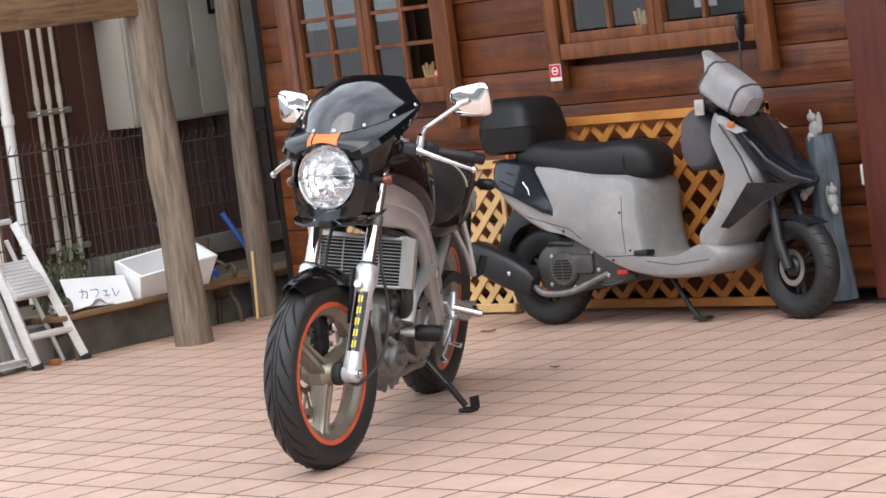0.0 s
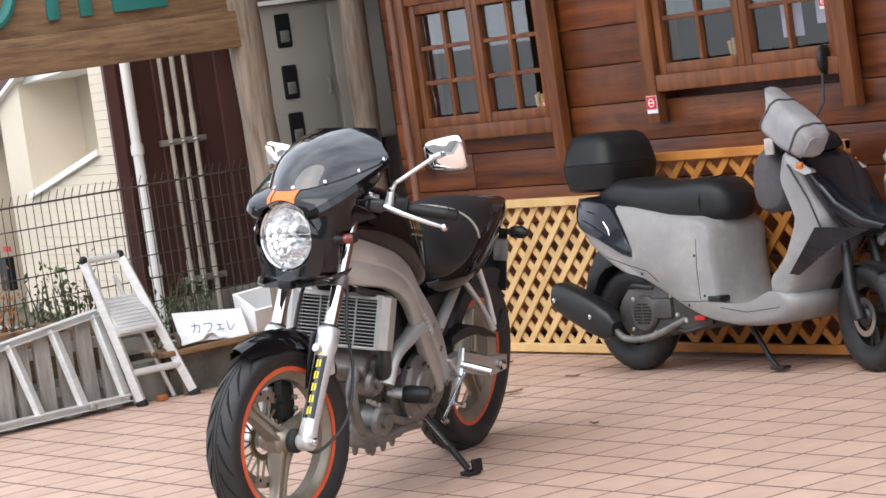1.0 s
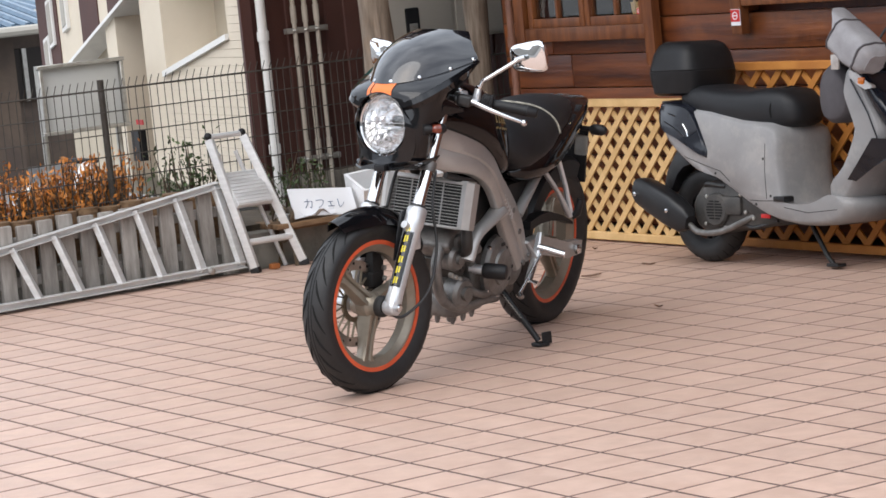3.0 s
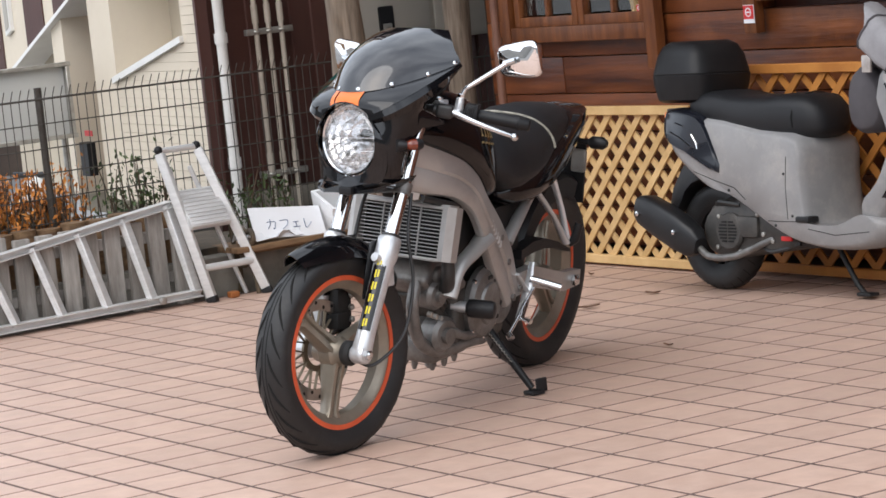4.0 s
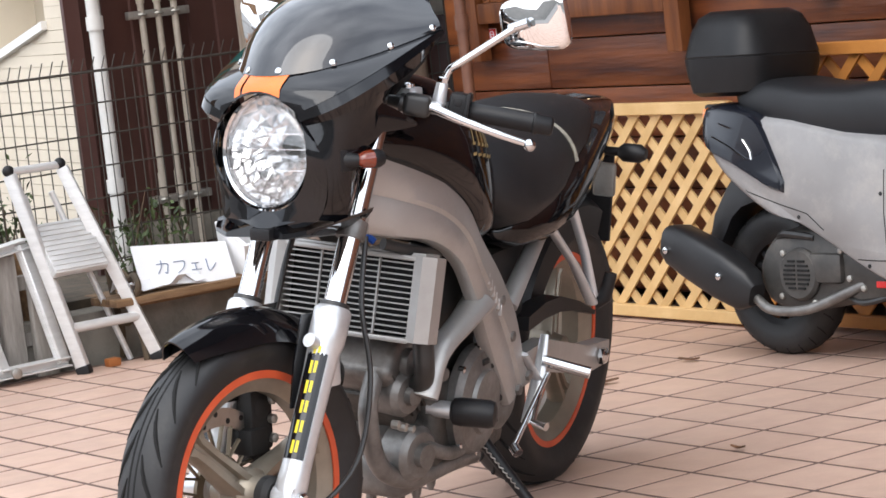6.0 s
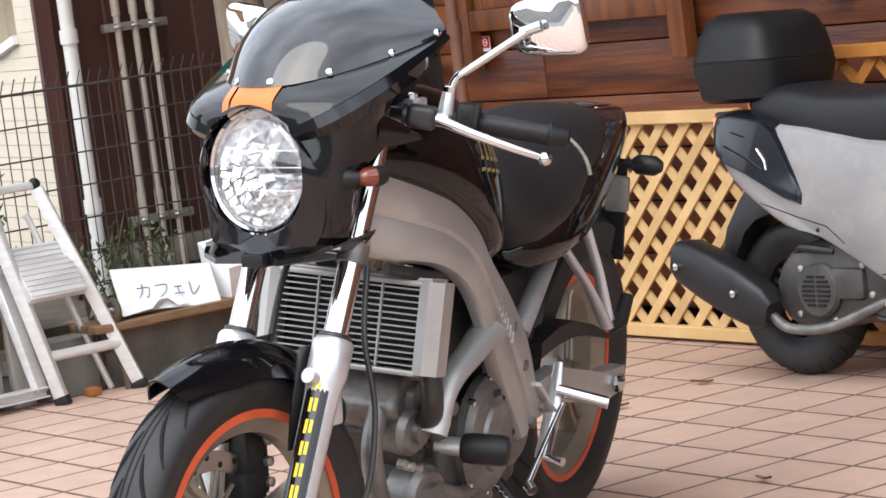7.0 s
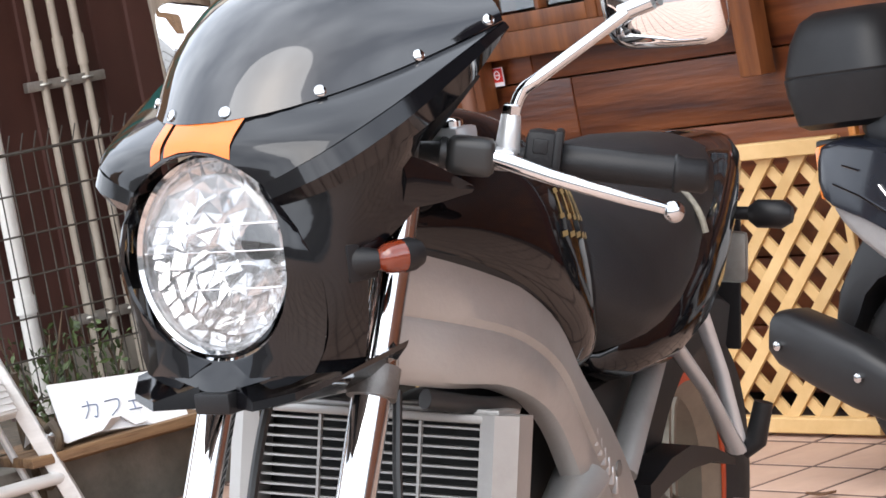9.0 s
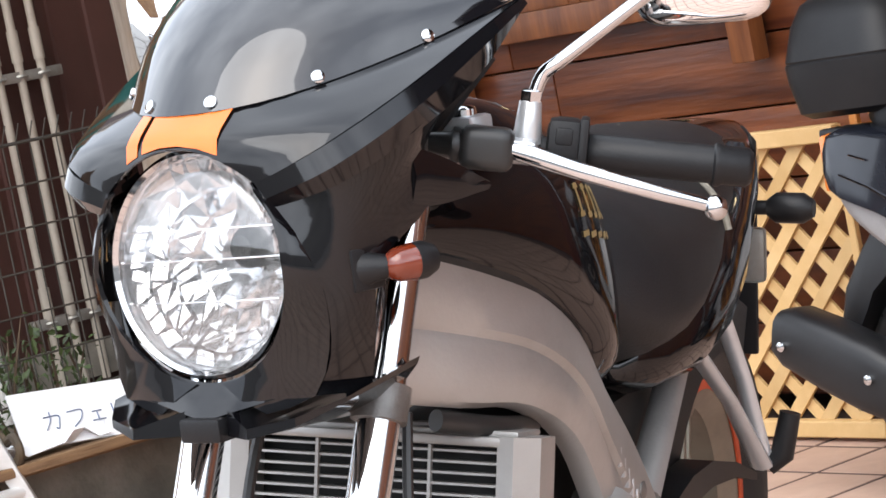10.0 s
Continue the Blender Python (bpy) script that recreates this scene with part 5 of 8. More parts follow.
        tube(b, [(sx * 0.178, 1.225, 0.445), (sx * 0.195, 1.23, 0.46), (sx * 0.205, 1.235, 0.515)], [0.012, 0.0155, 0.0135], 12)
        part("passenger_peg", b, BLACKPL, br, "folded black rubber footrest")
        # rider footrest, hanger and shift linkage
        b = bm_new()
        tube(b, [(sx * 0.165, 0.965, 0.370), (sx * 0.262, 0.985, 0.352)], [0.012, 0.0125], 14)
        pg = part("footrest", b, CHROME, root, "polished footrest bar")
        b = bm_new()
        tube(b, [(sx * 0.158, 0.90, 0.25), (sx * 0.160, 0.955, 0.33), (sx * 0.158, 0.985, 0.42)], [0.010, 0.016, 0.009], 10, flat=0.4)
        tube(b, [(sx * 0.158, 0.87, 0.40), (sx * 0.160, 0.955, 0.33)], 0.012, 10, flat=0.4)
        part("footrest_hanger", b, FORK_SILVER, pg)
        if sx > 0:
            b = bm_new()
            tube(b, [(0.178, 0.965, 0.345), (0.176, 0.80, 0.225)], 0.006, 10)
            tube(b, [(0.176, 0.80, 0.225), (0.19, 0.79, 0.215)], 0.011, 10)
            tube(b, [(0.176, 0.93, 0.315), (0.19, 0.86, 0.265), (0.225, 0.85, 0.262)], [0.007, 0.007, 0.009], 10)
            part("shift_linkage", b, CHROME, pg, "thin shift rod")
        # crash pad
        b = bm_new()
        lathe(b, [(0.018, 0.0), (0.026, 0.006), (0.028, 0.02), (0.028, 0.075), (0.024, 0.086), (0.012, 0.09)], (sx * 0.136, 0.565, 0.343), (sx * 0.97, 0.22, 0), 24)
        part("crash_pad", b, BLACKPL, root, "black cylindrical crash pad", 40)
        b = bm_new()
        tube(b, [(sx * 0.09, 0.555, 0.345), (sx * 0.138, 0.566, 0.344)], 0.017, 14)
        part("crash_pad_mount", b, FORK_SILVER, root)
        # passenger side: rear turn signal
        b = bm_new()
        tube(b, [(sx * 0.075, 1.50, 0.735), (sx * 0.112, 1.505, 0.735)], 0.010, 12)
        rs = part("rear_turn_signal", b, BLACKPL, root, "black stalk rear turn signal")
        b = bm_new()
        lathe(b, [(0.012, 0.0), (0.021, 0.012), (0.021, 0.05), (0.012, 0.064)], (sx * 0.110, 1.505, 0.735), (sx, 0, 0), 18)
        part("housing", b, BLACKPL, rs)
    # head casting between the spars
    b = bm_new()
    box(b, (0, 0.335, 0.80), (0.14, 0.10, 0.17), bevel=0.02)
    part("head_casting", b, FRAME_SILVER, root)
    # ---- tank ----
    b = bm_new()
    secs = []
    TANK = ((0.285, 0.070, 0.868, 0.920), (0.33, 0.100, 0.845, 0.950), (0.40, 0.138, 0.812, 0.975), (0.48, 0.162, 0.768, 0.990), (0.56, 0.172, 0.715, 0.988), (0.63, 0.168, 0.660, 0.958), (0.69, 0.150, 0.635, 0.915), (0.735, 0.118, 0.645, 0.855))
    for k in range(36):
        y, hw, z0, z1 = (ease([r[c] for r in TANK], k / 35) for c in range(4))
        ring = []
        for q in range(40):
            a = 2 * math.pi * q / 40
            cx, cz = math.cos(a), math.sin(a)
            x = math.copysign(abs(cx) ** 0.78, cx) * hw * 1.03 * (1 if cz > 0 else 1 - 0.12 * abs(cz))
            zc = z0 + 0.24 * (z1 - z0)
            z = zc + abs(cz) ** 0.8 * ((z1 - zc) if cz > 0 else (z0 - zc))
            ring.append((x, y, z))
        secs.append(ring)
    loft(b, secs)
    skin = BVHTree.FromBMesh(b)
    tank = part("fuel_tank", b, BLACK_GLOSS, root, "gloss black fuel tank", 70)
    for sx in (1, -1):
        for k in range(5):
            for w_, h_, dz in ((0.004, 0.034, 0.0), (0.012, 0.005, 0.014), (0.012, 0.005, -0.014), (0.015, 0.006, -0.034)):
                y, z = 0.535 + 0.022 * k, 0.885 - 0.004 * k + dz
                grid = []
                for zz in (z - h_ / 2, z, z + h_ / 2):
                    row = []
                    for yy in (y - w_ / 2, y + w_ / 2):
                        hit = skin.ray_cast(Vector((sx, yy, zz)), Vector((-sx, 0, 0)))[0]
                        row.append(hit + Vector((sx * 0.0012, 0, 0.0006)))
                    grid.append(row)
                b = bm_new()
                shell(b, grid, 0.0006)
                part("tank_mark", b, GOLD_DECAL, tank, "plain gold decal mark")
    # ---- seat: broad padded flanks that run down to a point beside the tank ----
    SEAT_RINGS = ((0.690, 0.112, 0.735, 0.842), (0.735, 0.150, 0.690, 0.858), (0.79, 0.172, 0.655, 0.863), (0.86, 0.178, 0.655, 0.860), (0.94, 0.176, 0.672, 0.857), (1.02, 0.168, 0.695, 0.860), (1.08, 0.156, 0.715, 0.870), (1.15, 0.144, 0.745, 0.880), (1.25, 0.128, 0.760, 0.880), (1.36, 0.104, 0.780, 0.870), (1.44, 0.070, 0.795, 0.852))
    b = bm_new()
    secs = []
    for y, hw, z0, z1 in SEAT_RINGS:
        ring = []
        for q in range(20):
            a = 2 * math.pi * q / 20
            cx, cz = math.cos(a), math.sin(a)
            zc = z0 + 0.32 * (z1 - z0)
            ring.append((math.copysign(abs(cx) ** 0.8, cx) * hw * 1.06 * (1 - 0.10 * max(0, cz)), y, zc + abs(cz) ** 0.78 * ((z1 - zc) if cz > 0 else (z0 - zc))))
        secs.append(ring)
    loft(b, secs)
    seat = part("seat", b, SEAT_VINYL, root, "matte black vinyl seat", 70)
    b = bm_new()
    line = []
    for q in range(25):
        a = radians(4 + 172 * q / 24)
        ca, sa = math.cos(a), math.sin(a)
        line.append((math.copysign(abs(ca) ** 0.8, ca) * 0.1615 * 1.06 * (1 - 0.10 * sa), 1.055 + 0.03 * abs(ca), 0.757 + sa ** 0.78 * 0.1105))
    tube(b, line, 0.0045, 8)
    part("piping", b, PIPING, seat, "worn cream piping")
    # ---- tail ----
    b = bm_new()
    secs = []
    for y, hw, z0, z1 in ((0.80, 0.120, 0.632, 0.672), (0.87, 0.158, 0.606, 0.705), (0.97, 0.178, 0.600, 0.735), (1.08, 0.178, 0.612, 0.775), (1.20, 0.166, 0.645, 0.822), (1.34, 0.140, 0.700, 0.858), (1.48, 0.105, 0.755, 0.858), (1.58, 0.065, 0.790, 0.848)):
        ring = []
        for q in range(20):
            a = 2 * math.pi * q / 20
            cx, cz = math.cos(a), math.sin(a)
            ring.append((math.copysign(abs(cx) ** 0.7, cx) * hw, y, (z0 + z1) / 2 + math.copysign(abs(cz) ** 0.7, cz) * (z1 - z0) / 2))
        secs.append(ring)
    loft(b, secs)
    part("tail_cowl", b, BLACK_GLOSS, root, "gloss black tail cowl", 70)
    b = bm_new()
    box(b, (0, 1.56, 0.62), (0.16, 0.012, 0.2), pose(0, 0, 0), bevel=0.004)
    part("rear_mudguard", b, BLACKPL, root)
    b = bm_new()
    box(b, (0.085, 1.49, 0.672), (0.05, 0.006, 0.075), bevel=0.008)
    part("reflector_plate", b, GALV, root)
    # ---- radiator ----
    RM = Matrix.Translation((0, 0.375, 0.585)) @ Matrix.Rotation(radians(-10), 4, "X")
    b = bm_new()
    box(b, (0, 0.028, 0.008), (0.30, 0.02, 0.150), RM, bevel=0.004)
    rad = part("radiator", b, BLACK_AND_GAP, root, "radiator core behind a slatted silver guard")
    for k in range(13):
        b = bm_new()
        box(b, (0, -0.004, -0.056 + 0.0108 * k), (0.268, 0.016, 0.0024), RM)
        part("slat", b, FRAME_SILVER, rad, smooth=None)
    for x in (-0.060, 0.060):
        b = bm_new()
        box(b, (x, -0.012, 0.008), (0.0032, 0.006, 0.142), RM)
        part("guard_rib", b, FRAME_SILVER, rad, smooth=None)
    for sx in (1, -1):
        b = bm_new()
        loft(b, [[RM @ Vector((sx * x, y, z)) for x, y in ((0.132, -0.020), (0.150, -0.024), (0.172, -0.006), (0.172, 0.036), (0.132, 0.040))] for z in (-0.070, -0.064, 0.076, 0.090)])
        part("end_cap", b, FRAME_SILVER, rad, "silver radiator end cap", 30)
    b = bm_new()
    box(b, (0, 0.022, 0.092), (0.30, 0.066, 0.006), RM, bevel=0.002)
    box(b, (0.05, 0.030, 0.096), (0.05, 0.030, 0.004), RM, bevel=0.0015)
    part("top_plate", b, FRAME_SILVER, rad, "flat silver top plate of the radiator guard")
    for z in (0.0845, -0.0685):
        b = bm_new()
        box(b, (0, 0.004, z), (0.272, 0.05, 0.010), RM, bevel=0.003)
        part("guard_edge", b, FRAME_SILVER, rad)
    # ---- engine ----
    eng = bm_new()
    box(eng, (0, 0.72, 0.30), (0.23, 0.36, 0.20), bevel=0.03, seg=3)
    box(eng, (0, 0.55, 0.27), (0.18, 0.13, 0.12), bevel=0.025, seg=3)
    e = part("engine", eng, ENGINE_DARK, root, "grey aluminium engine castings, darkened in colour for the shade between parts", 45)
    b = bm_new()
    box(b, (0, 0.505, 0.40), (0.17, 0.15, 0.13), Matrix.Translation((0, 0.505, 0.40)) @ Matrix.Rotation(radians(48), 4, "X") @ Matrix.Translation((0, -0.505, -0.40)), bevel=0.015)
    for k in range(5):
        box(b, (0, 0.455 + 0.02 * k, 0.445 - 0.018 * k), (0.185, 0.006, 0.15), Matrix.Translation((0, 0.505, 0.40)) @ Matrix.Rotation(radians(48), 4, "X") @ Matrix.Translation((0, -0.505, -0.40)), bevel=0.002, seg=1)
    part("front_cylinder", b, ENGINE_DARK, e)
    b = bm_new()
    box(b, (0, 0.43, 0.46), (0.185, 0.12, 0.085), Matrix.Translation((0, 0.43, 0.46)) @ Matrix.Rotation(radians(48), 4, "X") @ Matrix.Translation((0, -0.43, -0.46)), bevel=0.022, seg=3)
    for sx in (1, -1):
        lathe(b, [(0.03, 0), (0.03, 0.022), (0.022, 0.028)], (sx * 0.085, 0.44, 0.455), (sx, 0, 0), 18)
    part("cylinder_head", b, ENGINE, e)
    b = bm_new()
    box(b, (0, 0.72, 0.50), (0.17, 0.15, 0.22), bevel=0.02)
    part("rear_cylinder", b, BLACK_AND_GAP, e)
    for sx in (1, -1):
        b = bm_new()
        lathe(b, [(0.112, 0.0), (0.112, 0.018), (0.100, 0.030), (0.066, 0.036), (0.062, 0.044), (0.03, 0.047)], (sx * 0.112, 0.70, 0.335), (sx, 0, 0), 40)
        cv = part("side_cover", b, ENGINE, e, "round cast side cover", 35)
        for k in range(5):
            b = bm_new()
            a = radians(-40 + 32 * k)
            box(b, (sx * 0.146, 0.70 + 0.080 * math.cos(a), 0.335 + 0.080 * math.sin(a)), (0.006, 0.030, 0.014), bevel=0.003, seg=1)
            part("cover_slot", b, BLACK_AND_GAP, cv)
        for k in range(8):
            b = bm_new()
            a = 2 * math.pi * k / 8
            lathe(b, [(0.008, 0), (0.008, 0.012), (0.004, 0.014)], (sx * 0.124, 0.70 + 0.108 * math.cos(a), 0.335 + 0.108 * math.sin(a)), (sx, 0, 0), 8)
            part("cover_bolt", b, CHROME, cv)
        b = bm_new()
        lathe(b, [(0.07, 0.0), (0.07, 0.02), (0.055, 0.03)], (sx * 0.105, 0.845, 0.315), (sx, 0, 0), 28)
        part("sprocket_cover", b, ENGINE, e)
    # sump with fins, header pipe, hoses
    b = bm_new()
    box(b, (0, 0.60, 0.215), (0.17, 0.25, 0.09), bevel=0.038, seg=4)
    for fx, fy in ((0.05, 0.53), (0.055, 0.60), (0.05, 0.68), (-0.05, 0.55), (-0.05, 0.66), (0.0, 0.51)):
        fb = bm_new()
        lathe(fb, [(0.011, 0.0), (0.010, 0.018), (0.006, 0.030)], (fx, fy, 0.175), (0, 0, -1), 10)
        part("sump_lug", fb, ENGINE, e)
    # front engine boss, cam cover and water elbow
    for c, r_, h_ in (((0.082, 0.43, 0.40), 0.045, 0.03), ((0.085, 0.49, 0.27), 0.055, 0.03), ((0.09, 0.545, 0.42), 0.03, 0.03)):
        fb = bm_new()
        lathe(fb, [(r_, -0.03), (r_, h_ * 0.6), (r_ * 0.8, h_), (r_ * 0.45, h_ * 1.05), (r_ * 0.42, h_ * 1.5), (r_ * 0.3, h_ * 1.55)], c, (1, -0.25, 0), 26)
        part("engine_boss", fb, ENGINE, e, "", 35)
    for k in range(7):
        fb = bm_new()
        y_, z_ = 0.40 + 0.035 * k, 0.345 - 0.012 * k
        lathe(fb, [(0.009, 0), (0.009, 0.014), (0.005, 0.016)], (0.088, y_, z_), (1, 0, 0), 8)
        part("case_bolt", fb, GALV, e)
    lathe(b, [(0.018, 0), (0.018, 0.02), (0.012, 0.026)], (0.03, 0.56, 0.17), (0, 0, -1), 10)
    part("sump", b, ENGINE, e, "finned sump")
    b = bm_new()
    tube(b, curve_pts([(0.055, 0.385, 0.45), (0.06, 0.35, 0.37), (0.065, 0.40, 0.26), (0.085, 0.50, 0.215), (0.115, 0.62, 0.225), (0.12, 0.72, 0.22)], 5), 0.019, 14)
    part("exhaust_header", b, ENGINE, root, "stained exhaust header pipe")
    b = bm_new()
    tube(b, curve_pts([(0.150, 0.385, 0.515), (0.152, 0.390, 0.470), (0.140, 0.415, 0.435), (0.105, 0.445, 0.405)], 5), 0.020, 14)
    part("radiator_hose", b, HOSE, root, "black radiator hose")
    b = bm_new()
    tube(b, curve_pts([(0.085, 0.470, 0.315), (0.118, 0.520, 0.275), (0.128, 0.590, 0.252), (0.118, 0.680, 0.245)], 5), 0.014, 12)
    part("water_pipe", b, ENGINE, root, "stained metal water pipe")
    b = bm_new()
    tube(b, curve_pts([(0.085, 0.33, 0.70), (0.12, 0.40, 0.68), (0.12, 0.50, 0.66)], 5), 0.011, 12)
    part("wiring_loom", b, HOSE, root)
    # Airbox in the near-black that also paints the shade of the engine gaps.
    b = bm_new()
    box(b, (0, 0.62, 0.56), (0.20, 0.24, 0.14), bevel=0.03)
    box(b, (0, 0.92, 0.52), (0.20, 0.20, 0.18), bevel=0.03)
    part("airbox", b, BLACK_AND_GAP, root)
    # ---- swingarm, chain guard ----
    for sx in (1, -1):
        b = bm_new()
        loft(b, [[(sx * x, y, z) for x, z in ((0.105, z0), (0.140, z0), (0.140, z1), (0.105, z1))] for y, z0, z1 in ((0.86, 0.315, 0.385), (1.05, 0.325, 0.395), (1.30, 0.272, 0.335), (1.43, 0.275, 0.325))])
        part("swingarm", b, FRAME_SILVER, root, "box-section silver swingarm", 25)
        b = bm_new()
        lathe(b, [(0.016, 0), (0.02, 0.004), (0.02, 0.014), (0.01, 0.02)], (sx * 0.140, 1.37, 0.30), (sx, 0, 0), 6)
        part("rear_axle_nut", b, CHROME, root)
    b = bm_new()
    loft(b, [[(x, y, z) for x, z in ((0.085, z0), (0.128, z0), (0.128, z1), (0.085, z1))] for y, z0, z1 in ((0.97, 0.425, 0.455), (1.06, 0.435, 0.470), (1.15, 0.435, 0.468), (1.26, 0.420, 0.440), (1.36, 0.392, 0.402))])
    part("chain_guard", b, BLACKPL, root)
    b = bm_new()
    shell(b, [[(x, 1.37 + r * math.cos(a), 0.30 + r * math.sin(a)) for x, r in ((-0.078, 0.262), (-0.078, 0.325), (-0.055, 0.343), (0, 0.347), (0.055, 0.343), (0.078, 0.325), (0.078, 0.262))] for a in (radians(66 + 8 * k) for k in range(12))], 0.004)
    part("rear_hugger", b, BLACKPL, root)
    # muffler on the far side
    b = bm_new()
    tube(b, [(-0.14, 0.95, 0.27), (-0.17, 1.05, 0.30), (-0.19, 1.20, 0.34), (-0.20, 1.58, 0.43), (-0.20, 1.60, 0.435)], [0.03, 0.05, 0.058, 0.056, 0.045], 20)
    part("muffler", b, ENGINE, root)
    # ---- side stand ----
    inv = BIKE.inverted()
    foot = inv @ Vector((-0.765, 0.430, 0.022))
    piv = Vector((0.10, 0.80, 0.235))
    b = bm_new()
    tube(b, [piv, piv.lerp(foot, 0.5), foot], [0.014, 0.012, 0.011], 12)
    stand = part("side_stand", b, BLACKPL, root, "black side stand folded out")
    b = bm_new()
    fm = inv @ Matrix.Translation((-0.765, 0.430, 0.0))
    box(b, (0.01, 0.0, 0.010), (0.055, 0.05, 0.014), fm, bevel=0.005)
    box(b, (0.025, 0.02, 0.032), (0.012, 0.04, 0.045), fm, bevel=0.004)
    part("stand_foot", b, BLACKPL, stand)
    b = bm_new()
    n = 30
    q0, q1 = piv + Vector((0.005, -0.02, 0.0)), piv.lerp(foot, 0.55) + Vector((0.004, -0.012, 0))
    tube(b, [q0.lerp(q1, k / n) + Vector((0.003 * math.cos(k * 2.1), 0.003 * math.sin(k * 2.1), 0)) for k in range(n + 1)], 0.0016, 6)
    part("stand_spring", b, GALV, stand)
    return root


motorcycle()

# ================= scooter =================
SC_GREY = mat("dull_grey_paint", (0.28, 0.276, 0.276), 0.48, color2=(0.225, 0.222, 0.222), scale=4, dirt=(0.40, 0.375, 0.35), dirt_scale=7, dirt_amount=0.55, rough_var=0.15)
SC_DARK = mat("dark_blue_grey_paint", (0.013, 0.015, 0.021), 0.14, color2=(0.009, 0.010, 0.015), scale=6, coat=0.15, spec=0.38)
SC_MUFF = mat("grey_fabric_muff", (0.34, 0.335, 0.345), 0.85, color2=(0.25, 0.245, 0.255), scale=9, bump=0.3, bump_scale=300)
SC_MUFF_DARK = mat("mauve_grey_fabric", (0.085, 0.078, 0.085), 0.85, color2=(0.065, 0.06, 0.066), scale=9, bump=0.3, bump_scale=300)
SC_SATIN = mat("satin_black_metal", (0.013, 0.013, 0.014), 0.42, color2=(0.009, 0.009, 0.010), scale=8, bump=0.05, spec=0.4)
SC_CRANK = mat("dirty_engine_grey", (0.07, 0.067, 0.063), 0.5, metal=0.3, color2=(0.04, 0.038, 0.036), scale=12, dirt=(0.14, 0.12, 0.10), dirt_scale=10, dirt_amount=0.5)
LENS_CLEAR = mat("clear_signal_lens", (0.50, 0.47, 0.44), 0.12, color2=(0.33, 0.30, 0.28), scale=18, coat=0.8)
LENS_ORANGE = mat("orange_reflector", (0.75, 0.20, 0.02), 0.2, coat=0.6)


def puff(bm, outline, hw, top=0.94, taper=1.0):
    """A rounded slab: outline [(x, z)] across y from -hw to hw, shrunk at both faces."""
    n = len(outline)
    cx, cz = sum(p[0] for p in outline) / n, sum(p[1] for p in outline) / n
    secs = []
    for f, k in ((-1.0, top - 0.06), (-0.95, top), (-0.72, 1.0), (0.72, 1.0), (0.95, top), (1.0, top - 0.06)):
        secs.append([(cx + (x - cx) * k, f * hw * (taper if x > cx else 1), cz + (z - cz) * k) for x, z in outline])
    return loft(bm, secs)


def smooth_loop(outline, n=3):
    """A closed smooth outline through the points."""
    p = [Vector((a, c)) for a, c in outline]
    m = len(p)
    out = []
    for i in range(m):
        p0, p1, p2, p3 = p[i - 1], p[i], p[(i + 1) % m], p[(i + 2) % m]
        for k in range(n):
            t = k / n
            q = 0.5 * ((2 * p1) + (p2 - p0) * t + (2 * p0 - 5 * p1 + 4 * p2 - p3) * t * t + (3 * p1 - p0 - 3 * p2 + p3) * t ** 3)
            out.append((q.x, q.y))
    return out


